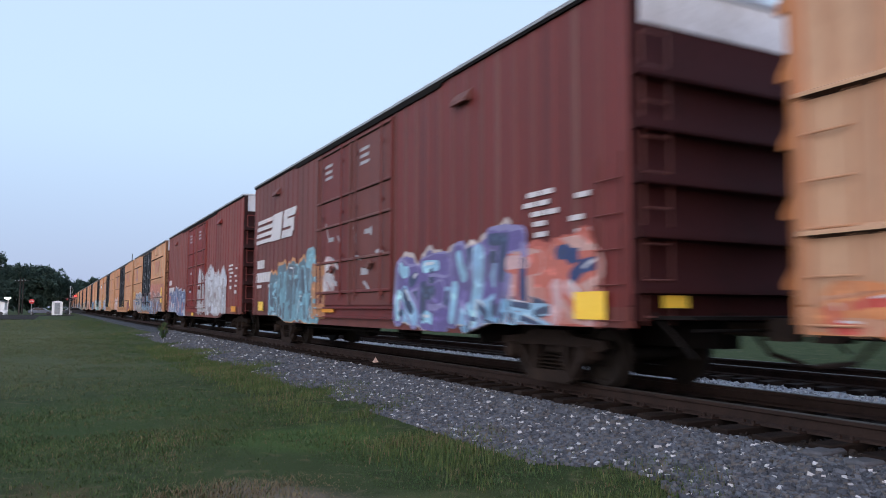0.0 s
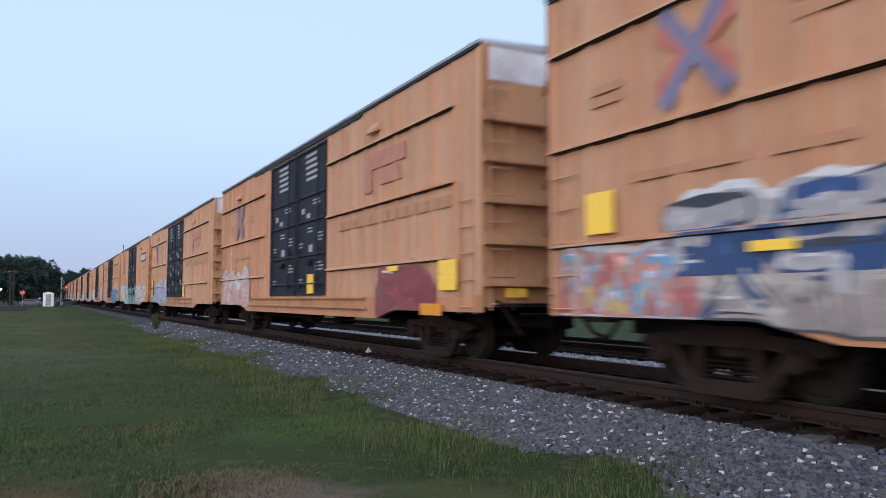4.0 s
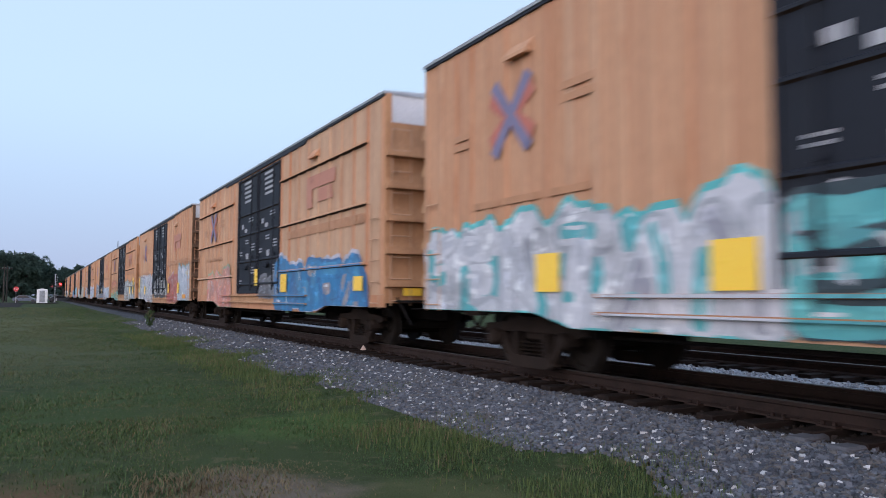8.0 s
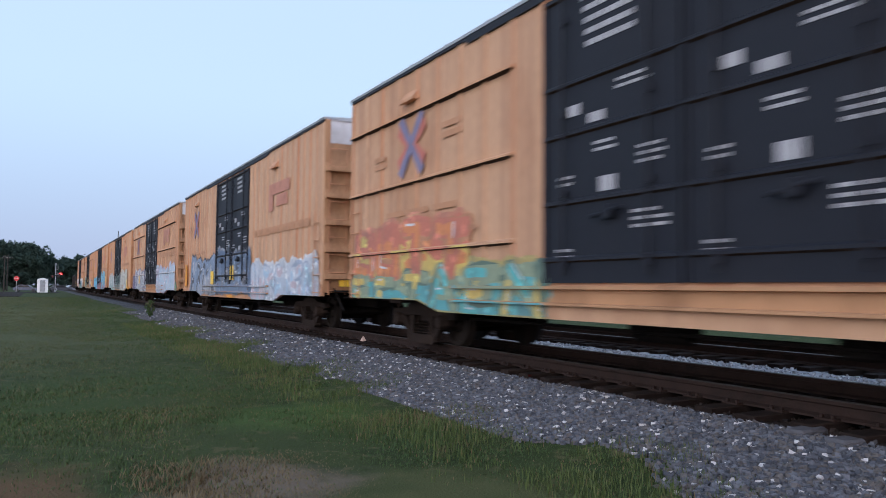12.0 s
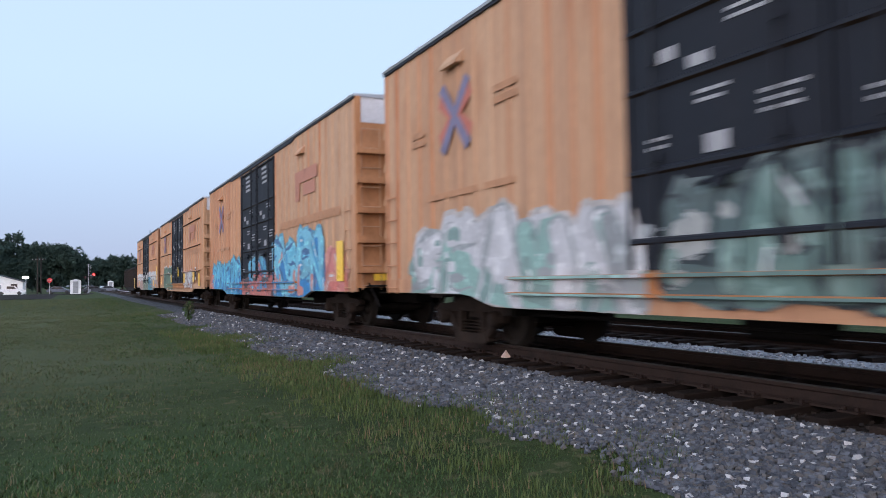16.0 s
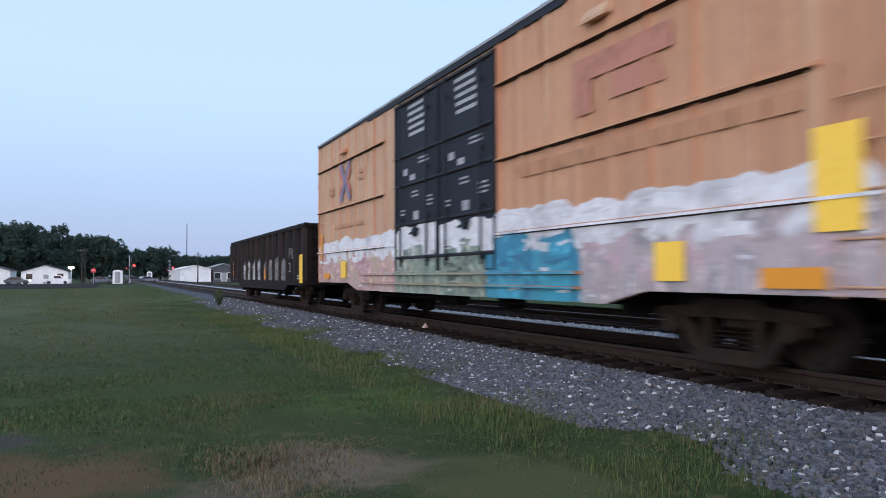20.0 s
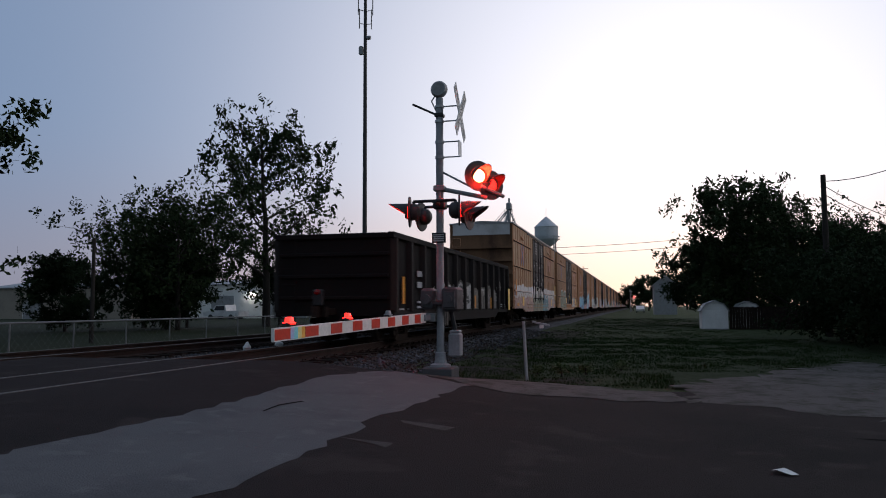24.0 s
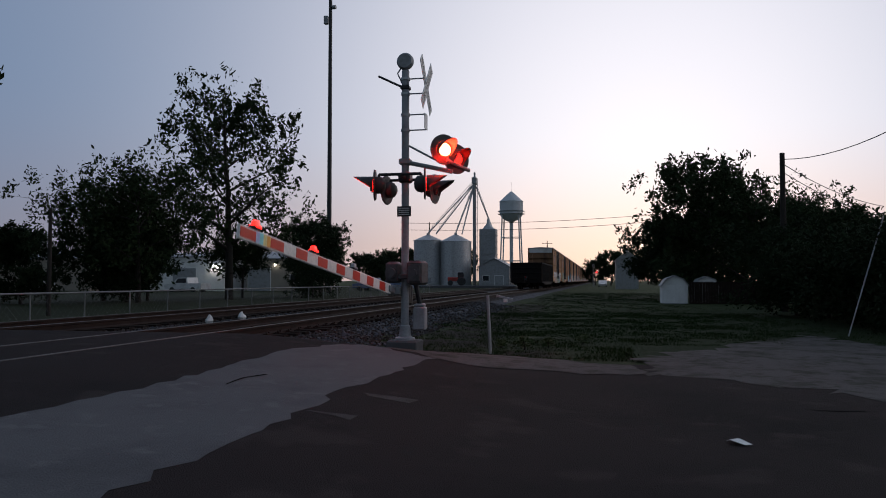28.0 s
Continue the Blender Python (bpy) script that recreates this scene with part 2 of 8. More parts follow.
BLACKMETAL = surface("black_painted_metal", (0.018, 0.018, 0.02), 0.5, 0.2, (0.03, 0.03, 0.03), 3, 0.5)
HEADBLACK = surface("faded_black_enamel", (0.05, 0.043, 0.043), 0.6, 0.0, (0.035, 0.03, 0.03), 3, 0.5)
DULLGALV = surface("weathered_fence_steel", (0.2, 0.2, 0.205), 0.65, 0.4, (0.13, 0.13, 0.13), 3, 0.5)
TANKGREY = surface("pale_tank_paint", (0.52, 0.54, 0.56), 0.6, 0.0, (0.42, 0.44, 0.46), 0.5, 0.5)
GREYMETAL = surface("grey_cabinet_paint", (0.28, 0.29, 0.30), 0.55, 0.2, (0.2, 0.2, 0.2), 3, 0.5)
WHITEPAINT = surface("white_siding_paint", (0.72, 0.72, 0.71), 0.6, 0.0, (0.6, 0.6, 0.58), 0.8, 0.5)
SIDING = surface("tan_metal_siding", (0.27, 0.235, 0.19), 0.6, 0.0, (0.22, 0.19, 0.16), 0.8, 0.5)
SHINGLE = surface("dark_shingle", (0.09, 0.09, 0.1), 0.9, 0.0, (0.06, 0.06, 0.065), 1.5, 0.5, 30, 0.6)
GLASSDARK = surface("dark_window_glass", (0.02, 0.022, 0.026), 0.12, 0.0, (0.03, 0.03, 0.035), 1, 0.5, 10, 0.0)
BARK = surface("grey_bark", (0.035, 0.03, 0.026), 0.95, 0.0, (0.022, 0.019, 0.017), 4, 0.5, 25, 0.8, (1, 1, 0.25))
LEAF = surface("tree_leaves", (0.024, 0.038, 0.015), 0.9, 0.0, (0.017, 0.027, 0.011), 0.6, 0.5, 8, 0.0, spec=0.08)
# distant haze put into the leaf colour: bluer and paler
HAZELEAF = surface("bluish_tree_leaves", (0.034, 0.058, 0.046), 0.9, 0.0, (0.025, 0.043, 0.034), 0.3, 0.5, 8, 0.0)
LEAF2 = surface("darker_tree_leaves", (0.019, 0.031, 0.014), 0.9, 0.0, (0.012, 0.02, 0.009), 0.4, 0.5, 8, 0.0, spec=0.08)
BLADE = surface("grass_blades", (0.048, 0.085, 0.027), 0.85, 0.0, (0.052, 0.074, 0.026), 0.4, 0.5, 6, 0.0, third=(0.095, 0.09, 0.045), spec=0.3)
STRAW = surface("dry_grass", (0.17, 0.128, 0.07), 0.8, 0.0, (0.12, 0.088, 0.048), 0.9, 0.5, 8, 0.0)
REDLENS = surface("lit_red_lens", (1.0, 0.012, 0.008), 0.3, 0.0, (1.0, 0.03, 0.02), 3, 0.3, 8, 0.0, glow=2.0)
FARLENS = surface("far_red_lens", (1.0, 0.012, 0.01), 0.3, 0.0, (1.0, 0.02, 0.015), 3, 0.3, 8, 0.0, glow=8.0)
HOTLENS = surface("bright_red_lens", (1.0, 0.16, 0.05), 0.3, 0.0, (1.0, 0.32, 0.16), 3, 0.3, 8, 0.0, glow=14.0)
DIMLENS = surface("dark_red_lens", (0.25, 0.008, 0.006), 0.2, 0.0, (0.2, 0.01, 0.01), 3, 0.3, 8, 0.0)
LAMPGLOW = surface("lit_white_lamp", (1.0, 0.93, 0.8), 0.3, 0.0, (1.0, 0.9, 0.8), 3, 0.3, 8, 0.0, glow=5.0)
GATERED = surface("red_reflective_tape", (0.62, 0.045, 0.02), 0.4, 0.0, (0.5, 0.04, 0.02), 3, 0.4, 30, 0.02)
GATEWHITE = surface("white_reflective_tape", (0.8, 0.78, 0.74), 0.4, 0.0, (0.66, 0.64, 0.6), 3, 0.4, 30, 0.02)


# ================= mesh helpers =================
class Mesh:
    """Vertices and faces being gathered; slot is the material index of the faces that follow."""

    def __init__(self):
        self.v, self.f, self.s, self.slot = [], [], [], 0

    def poly(self, points):
        k = len(self.v)
        self.v += [tuple(p) for p in points]
        self.f.append(tuple(range(k, k + len(points))))
        self.s.append(self.slot)
        return self

    def faces(self, points, faces):
        k = len(self.v)
        self.v += [tuple(p) for p in points]
        for f in faces:
            self.f.append(tuple(k + i for i in f))
            self.s.append(self.slot)
        return self

    def box(self, x0, x1, y0, y1, z0, z1, c=0.0):
        """A box, its edges chamfered by c."""
        if c <= 0:
            p = [(x, y, z) for x in (x0, x1) for y in (y0, y1) for z in (z0, z1)]
            return self.faces(p, [(0, 1, 3, 2), (4, 6, 7, 5), (0, 4, 5, 1), (2, 3, 7, 6), (0, 2, 6, 4), (1, 5, 7, 3)])
        rings = []
        for z, i in ((z0, c), (z0 + c, 0), (z1 - c, 0), (z1, c)):
            a, b, d, e, k = x0 + i, x1 - i, y0 + i, y1 - i, c * 0.6
            rings.append([(a + k, d, z), (b - k, d, z), (b, d + k, z), (b, e - k, z), (b - k, e, z), (a + k, e, z), (a, e - k, z), (a, d + k, z)])
        return self.loft(rings)

    def loft(self, rings, caps=True):
        n = len(rings[0])
        pts = [p for r in rings for p in r]
        fs = [(j * n + i, j * n + (i + 1) % n, (j + 1) * n + (i + 1) % n, (j + 1) * n + i) for j in range(len(rings) - 1) for i in range(n)]
        if caps:
            fs += [tuple(range(n - 1, -1, -1)), tuple(range((len(rings) - 1) * n, len(rings) * n))]
        return self.faces(pts, fs)

    def tube(self, a, b, r, r2=None, n=10, caps=True):
        """A round bar from a to b."""
        a, b = Vector(a), Vector(b)
        d = (b - a).normalized()
        u = d.orthogonal().normalized()
        w = d.cross(u)
        rings = []
        for c, q in ((a, r), (b, r if r2 is None else r2)):
            rings.append([c + q * (math.cos(math.tau * i / n) * u + math.sin(math.tau * i / n) * w) for i in range(n)])
        return self.loft(rings, caps)

    def lathe(self, a, axis, profile, n=20):
        """A turned body: profile is (distance along the axis, radius)."""
        a, d = Vector(a), Vector(axis).normalized()
        u = d.orthogonal().normalized()
        w = d.cross(u)
        return self.loft([[a + h * d + max(q, 1e-4) * (math.cos(math.tau * i / n) * u + math.sin(math.tau * i / n) * w) for i in range(n)] for h, q in profile])

    def prism(self, outline, y0, y1, axis="y"):
        """An outline of (a, b) pushed from y0 to y1 along the axis."""
        def place(a, b, h):
            return (a, h, b) if axis == "y" else ((h, a, b) if axis == "x" else (a, b, h))
        return self.loft([[place(a, b, y0) for a, b in outline], [place(a, b, y1) for a, b in outline]])


def build(name, mesh, mats, smooth=35, fix=True):
    me = bpy.data.meshes.new(name)
    me.from_pydata(mesh.v, [], mesh.f)
    for m in (mats if isinstance(mats, (list, tuple)) else [mats]):
        me.materials.append(m)
    if any(mesh.s):
        me.polygons.foreach_set("material_index", mesh.s)
    if fix:
        bm = bmesh.new()
        bm.from_mesh(me)
        bmesh.ops.recalc_face_normals(bm, faces=bm.faces)
        bm.to_mesh(me)
        bm.free()
    if smooth:
        me.shade_smooth()
        me.set_sharp_from_angle(angle=radians(smooth))
    return me


def part(name, mesh, mats, parent=None, label="", at=None, **kw):
    """One mesh object, under a thing or a part."""
    ob = new(name, mesh if isinstance(mesh, bpy.types.Mesh) else build(name, mesh, mats, **kw))
    if parent:
        ob.parent = parent
    if at is not None:
        ob.matrix_basis = at
    if label:
        ob["label"] = label
    return ob


def empty(name, label, category, group="", at=None, kind=""):
    ob = new(name)
    ob.empty_display_size = 0.3
    if at is not None:
        ob.matrix_basis = at
    return tagged(ob, label, category, group, kind)


def cloud(name, verts, faces, mats, label="", category="", kind="stuff", index=None):
    """A large object from arrays."""
    me = bpy.data.meshes.new(name)
    me.from_pydata(verts.tolist() if hasattr(verts, "tolist") else verts, [], faces.tolist() if hasattr(faces, "tolist") else faces)
    for m in (mats if isinstance(mats, (list, tuple)) else [mats]):
        me.materials.append(m)
    if index is not None:
        me.polygons.foreach_set("material_index", index)
    return tagged(new(name, me), label, category, "", kind)


rng = np.random.default_rng(7)

# ================= ground, ballast, road =================
TRACK, TRACK_2 = 7.47, 12.1       # centre lines
RAILTOP = 0.52
GAUGE = 0.7525                    # half the distance between the heads


def ramp(v, a, b):
    return min(max((v - a) / (b - a), 0.0), 1.0)


def bed(y):
    """The height of the bare ground across the line."""
    return 0.2 * ramp(y, 3.4, 5.7) - 0.1 * ramp(y, 15.0, 17.5)


def road_share(x):
    return ramp(x, 0.6, 3.0) * (1 - ramp(x, 12.2, 14.5))


def land(x, y):
    """The height of ground and road."""
    up = 0.5 * ramp(y, 0.0, 6.0) * (1 - ramp(y, 14.6, 21.0)) + 0.1 * ramp(y, 14.6, 21.0)
    s = road_share(x)
    return bed(y) * (1 - s) + up * s


def grid(name, xs, ys, height, mats, label, category, wobble=0.0):
    m = Mesh()
    pts = [(x, y, height(x, y) + (wobble * noise.noise((x * 0.7, y * 0.7, 3.1)) if wobble else 0)) for x in xs for y in ys]
    n = len(ys)
    m.faces(pts, [(i * n + j, (i + 1) * n + j, (i + 1) * n + j + 1, i * n + j + 1) for i in range(len(xs) - 1) for j in range(n - 1)])
    ob = part(name, m, mats, smooth=80, fix=False)
    return tagged(ob, label, category, "", "structure")


def steps(*runs):
    out = []
    for a, b, d in runs:
        k = max(int(round((b - a) / d)), 1)
        out += [a + (b - a) * i / k for i in range(k)]
    return out + [runs[-1][1]]


def ground_material():
    """Mown grass, with broad pale parts, worn brown patches of its own shape, and painted shade beyond the road."""
    mat = surface("mown_grass_ground", (0.04, 0.056, 0.02), 0.95, 0.0, (0.024, 0.038, 0.014), 0.9, 0.5, 45, 1.0, third=(0.082, 0.08, 0.038), spec=0.1)
    nt = mat.node_tree
    n, link = nt.nodes, nt.links.new
    bsdf = n["Principled BSDF"]
    out = bsdf.inputs["Base Color"].links[0].from_socket
    co = n.new("ShaderNodeTexCoord")
    rag = n.new("ShaderNodeTexNoise")
    rag.inputs["Scale"].default_value, rag.inputs["Detail"].default_value = 1.6, 6
    link(co.outputs["Object"], rag.inputs["Vector"])
    for x, y, r, tone, soft in ((-24.0, -0.6, 5.5, (0.07, 0.082, 0.04), 1.0), (-46.0, -3.0, 14.0, (0.08, 0.092, 0.044), 1.0), (-11.0, -0.3, 2.0, (0.036, 0.058, 0.018), 0.8), (-6.6, -0.55, 1.0, (0.11, 0.066, 0.036), 0.6), (-5.2, -1.6, 1.2, (0.085, 0.056, 0.032), 0.7), (-8.3, -1.0, 0.4, (0.05, 0.046, 0.042), 0.5), (-13.0, 1.2, 1.5, (0.034, 0.06, 0.02), 0.8), (-9.0, 2.8, 1.0, (0.056, 0.098, 0.026), 0.8), (-5.0, 2.9, 0.9, (0.075, 0.082, 0.034), 0.7),
                                (-6.15, 1.6, 0.8, (0.15, 0.118, 0.09), 0.5), (-5.4, 0.7, 0.6, (0.1, 0.082, 0.056), 0.7), (-3.2, 2.6, 0.7, (0.11, 0.095, 0.064), 0.4), (-3.8, -3.5, 2.0, (0.11, 0.084, 0.048), 0.5),
                                # wide dark circles beyond the road: the dim light there, painted in
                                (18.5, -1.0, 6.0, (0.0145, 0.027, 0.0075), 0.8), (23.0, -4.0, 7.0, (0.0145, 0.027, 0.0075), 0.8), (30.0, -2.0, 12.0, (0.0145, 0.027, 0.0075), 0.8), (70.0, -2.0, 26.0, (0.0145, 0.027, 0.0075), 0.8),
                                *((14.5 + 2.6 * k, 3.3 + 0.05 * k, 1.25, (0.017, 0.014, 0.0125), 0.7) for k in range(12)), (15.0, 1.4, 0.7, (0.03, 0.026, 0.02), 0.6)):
        dist = n.new("ShaderNodeVectorMath")
        dist.operation = 'DISTANCE'
        dist.inputs[1].default_value = (x, y, 0)
        link(co.outputs["Object"], dist.inputs[0])
        edge = n.new("ShaderNodeMath")
        edge.operation = 'MULTIPLY_ADD'
        edge.inputs[1].default_value = 1.5 * r
        link(rag.outputs["Fac"], edge.inputs[0])
        link(dist.outputs["Value"], edge.inputs[2])
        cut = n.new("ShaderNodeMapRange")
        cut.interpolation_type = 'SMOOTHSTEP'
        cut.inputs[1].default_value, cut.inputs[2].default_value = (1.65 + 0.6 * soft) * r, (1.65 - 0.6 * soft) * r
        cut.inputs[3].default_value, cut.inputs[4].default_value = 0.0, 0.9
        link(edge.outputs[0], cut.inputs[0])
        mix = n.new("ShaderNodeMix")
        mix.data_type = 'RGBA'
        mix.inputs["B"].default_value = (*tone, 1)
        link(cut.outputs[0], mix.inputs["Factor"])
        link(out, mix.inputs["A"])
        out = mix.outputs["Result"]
    link(out, bsdf.inputs["Base Color"])
    return mat


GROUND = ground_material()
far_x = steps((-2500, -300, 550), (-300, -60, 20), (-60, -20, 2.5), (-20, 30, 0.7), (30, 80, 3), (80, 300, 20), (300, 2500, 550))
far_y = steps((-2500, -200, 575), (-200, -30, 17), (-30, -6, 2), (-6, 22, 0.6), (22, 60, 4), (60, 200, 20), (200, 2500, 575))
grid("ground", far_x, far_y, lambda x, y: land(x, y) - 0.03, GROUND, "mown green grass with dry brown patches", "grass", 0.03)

# the road over the crossing, its pale patch and the gravel drive
road_x = steps((0.9, 13.6, 0.5))
grid("road", road_x, steps((-90, -10, 8), (-10, 24, 0.5), (24, 200, 11)),
     lambda x, y: land(x, y) + 0.012 - 0.05 * (1 - ramp(x, 0.9, 1.6)) - 0.05 * ramp(x, 13.0, 13.6) - (0.20 if abs(abs(y - TRACK) - GAUGE) < 0.18 or abs(abs(y - TRACK_2) - GAUGE) < 0.18 else 0),
     ASPHALT, "worn dark asphalt road running over the level crossing", "road")


# ================= the train =================
HALF, SIDE = 9.45, 1.57           # half length and half width of a boxcar's body
SILL, EAVE = 0.70, 5.02           # heights over the rail head
PITCH = 20.7                      # one boxcar with its couplings
WHEEL_R = 0.42


def wheelset_mesh():
    m = Mesh()
    m.tube((0, -1.05, 0), (0, 1.05, 0), 0.085, n=10)
    for s in (-1, 1):
        y = s * GAUGE
        m.lathe((0, y - s * 0.09, 0), (0, s, 0), [(0, 0.12), (0, 0.455), (0.03, 0.455), (0.04, 0.425), (0.135, WHEEL_R - 0.005), (0.14, 0.35), (0.10, 0.33), (0.09, 0.17), (0.16, 0.14), (0.165, 0.02)], 24)
        for k in range(3):
            a = math.tau * k / 3
            m.tube((0.055 * math.cos(a), s * 1.05, 0.055 * math.sin(a)), (0.055 * math.cos(a), s * 1.09, 0.055 * math.sin(a)), 0.018, n=6)
    return build("wheelset", m, WHEEL, 40)


def bogie_mesh():
    m = Mesh()
    m.box(-0.2, 0.2, -1.0, 1.0, 0.38, 0.66, 0.04)
    m.box(-0.06, 0.06, -1.0, 1.0, 0.2, 0.34, 0.02)
    for s in (-1, 1):
        m.box(s * 0.42 - 0.05, s * 0.42 + 0.05, -0.85, 0.85, 0.25, 0.36, 0.02)
    return build("bogie", m, BOGIE, 40)


def side_frame_mesh():
    """A cast side frame with its spring window, bearing boxes and springs."""
    m = Mesh()
    top = [(-1.28, 0.52), (-1.2, 0.62), (-0.55, 0.66), (-0.42, 0.74), (0.42, 0.74), (0.55, 0.66), (1.2, 0.62), (1.28, 0.52), (1.1, 0.47), (0.5, 0.52), (-0.5, 0.52), (-1.1, 0.47)]
    m.prism(top, -0.07, 0.07)
    for s in (-1, 1):
        m.prism([(s * 0.95, 0.56), (s * 0.75, 0.56), (s * 0.42, 0.14), (s * 0.56, 0.10)], -0.06, 0.06)
        m.prism([(s * 0.44, 0.6), (s * 0.33, 0.6), (s * 0.33, 0.14), (s * 0.44, 0.12)], -0.07, 0.07)
        m.box(s * 0.875 - 0.15, s * 0.875 + 0.15, -0.09, 0.09, 0.34, 0.52, 0.03)
        m.lathe((s * 0.875, -0.2, 0.42), (0, 1, 0), [(0, 0.03), (0, 0.1), (0.04, 0.13), (0.2, 0.13), (0.3, 0.11)], 14)
    m.prism([(-0.58, 0.06), (-0.5, 0.17), (0.5, 0.17), (0.58, 0.06), (0.45, 0.0), (-0.45, 0.0)], -0.08, 0.08)
    for x in (-0.2, 0, 0.2):
        for k in range(4):
            z = 0.18 + 0.055 * k
            m.lathe((x, 0, z), (0, 0, 1), [(0, 0.05), (0.015, 0.085), (0.03, 0.05)], 10)
    return build("side_frame", m, BOGIE, 40)


WHEELSET, BOGIE_M, FRAME_M = wheelset_mesh(), bogie_mesh(), side_frame_mesh()


def add_bogies(car, centre):
    for s in (-1, 1):
        b = part("bogie", BOGIE_M, None, car, "dusty cast-iron bogie with two wheelsets", pose(s * centre, 0, 0))
        for k in (-1, 1):
            part("side_frame", FRAME_M, None, b, at=pose(0, k * 1.02, 0))
            part("wheelset", WHEELSET, None, b, "steel wheelset with worn treads", pose(k * 0.875, 0, WHEEL_R))


def coupler_mesh(reach):
    m = Mesh()
    m.box(0, reach - 0.25, -0.08, 0.08, 0.72, 0.9, 0.02)
    m.prism([(reach - 0.3, -0.13), (reach - 0.05, -0.2), (reach + 0.08, -0.12), (reach + 0.08, 0.02), (reach - 0.1, 0.04), (reach - 0.02, 0.2), (reach - 0.2, 0.18), (reach - 0.3, 0.1)], 0.68, 0.94, "z")
    m.tube((0.1, 0.3, 0.75), (0.35, 0.3, 0.5), 0.03, n=8)
    m.tube((0.35, 0.3, 0.5), (reach, 0.12, 0.42), 0.03, n=8)
    return build("coupler", m, BOGIE, 40)


def ladder_mesh(w, z0, z1, paint, step=0.42):
    m = Mesh()
    for x in (-w / 2, w / 2):
        m.box(x - 0.012, x + 0.012, -0.05, -0.035, z0, z1)
    z = z0 + 0.1
    while z < z1:
        m.tube((-w / 2, -0.06, z), (w / 2, -0.06, z), 0.012, n=6)
        z += step
    return build("ladder", m, paint, 40)


LEDGES = (4.18, 2.92, 1.68)


def boxcar_parts(paint, door_paint, style="ledges"):
    """The meshes that boxcars of one paint share."""
    d = {}
    t = 0.06
    n = 9 if style == "ledges" else 14
    deep = {"ledges": 0.032, "corrugated": 0.026}.get(style, 0.014)

    def post_shape(m, x, s):
        m.prism([(x - 0.06, s * SIDE), (x - 0.04, s * (SIDE + deep)), (x + 0.04, s * (SIDE + deep)), (x + 0.06, s * SIDE)], SILL + 0.38, EAVE - 0.06, "z")

    d["post_at"] = [a + (7.03 - 0.12) * i / n + 0.06 for a in (-HALF, 2.42) for i in range(n + 1)]
    m = Mesh()
    m.box(-2.42, 2.42, -SIDE + 0.005, -SIDE + t, SILL + 0.35, SILL + 0.41)
    d["threshold"] = build("threshold", m, paint)
    m = Mesh()
    m.box(-2.42, 2.42, -SIDE + 0.005, -SIDE + t, EAVE - 0.16, EAVE)
    d["header"] = build("door_header", m, paint)
    m = Mesh()
    m.box(-HALF + 0.05, HALF - 0.05, -SIDE + 0.1, SIDE - 0.1, SILL + 0.3, SILL + 0.36)
    d["floor"] = build("floor", m, UNDER)
    m = Mesh()
    m.box(-3.515, 3.515, -SIDE, -SIDE + t, SILL + 0.35, EAVE)
    d["wall"] = build("side_wall", m, paint)
    m = Mesh()
    post_shape(m, 0, -1)
    d["post"] = build("side_post", m, paint)
    m = Mesh()
    for x in d["post_at"]:
        post_shape(m, x, -1)
    d["posts"] = build("side_post", m, paint)
    m = Mesh()
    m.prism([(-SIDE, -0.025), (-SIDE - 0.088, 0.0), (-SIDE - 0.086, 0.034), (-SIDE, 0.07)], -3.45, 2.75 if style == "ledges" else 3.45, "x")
    m.s[0] = 1                       # its underside, with the shade under the ledge painted in
    d["ledge"] = build("side_ledge", m, [paint, LEDGESHADE])
    d["ledges"] = LEDGES if style == "ledges" else ()
    m = Mesh()
    m.prism([(-SIDE, 0.0), (-SIDE - 0.13, -0.02), (-SIDE - 0.13, 0.03), (-SIDE, 0.2)], -0.28, 0.28, "x")
    d["vent"] = build("vent_hood", m, paint)
    # roof, slightly peaked, with cross seams and a dark drip edge
    m = Mesh()
    m.prism([(-SIDE - 0.05, EAVE), (-SIDE - 0.05, EAVE + 0.05), (0, EAVE + 0.15), (SIDE + 0.05, EAVE + 0.05), (SIDE + 0.05, EAVE)], -HALF - 0.04, HALF + 0.04, "x")
    for i in range(15):
        x = -HALF + 0.3 + i * (2 * HALF - 0.6) / 14
        m.prism([(-SIDE - 0.03, EAVE + 0.05), (-SIDE - 0.03, EAVE + 0.085), (0, EAVE + 0.185), (SIDE + 0.03, EAVE + 0.085), (SIDE + 0.03, EAVE + 0.05), (0, EAVE + 0.15)], x - 0.03, x + 0.03, "x")
    d["roof"] = build("roof", m, ROOFGREY)
    m = Mesh()
    m.prism([(-HALF, EAVE - 0.05), (-4.6, EAVE - 0.05), (-4.5, EAVE - 0.12), (4.5, EAVE - 0.12), (4.6, EAVE - 0.05), (HALF, EAVE - 0.05), (HALF, EAVE - 0.002), (-HALF, EAVE - 0.002)], -SIDE - 0.04, -SIDE - 0.001)
    d["eave_rail"] = build("eave_rail", m, BLACKDOOR if paint is YELLOW else UNDER)
    # ends with deep horizontal corrugations
    m = Mesh()
    prof = [(0, SILL + 0.2)]
    z = SILL + 0.5
    while z < EAVE - 0.75:
        prof += [(0, z), (0.16, z + 0.02), (0.155, z + 0.09), (0, z + 0.32)]
        z += 0.64
    prof += [(0, EAVE - 0.55)]
    m.loft([[(HALF - 0.06, y, SILL + 0.2)] + [(HALF + q, y, zz) for q, zz in prof] + [(HALF - 0.06, y, EAVE - 0.55)] for y in (-SIDE, SIDE)])
    for s in (-1, 1):
        m.box(HALF - 0.02, HALF + 0.06, *sorted((s * (SIDE - 0.12), s * SIDE)), SILL + 0.2, EAVE)
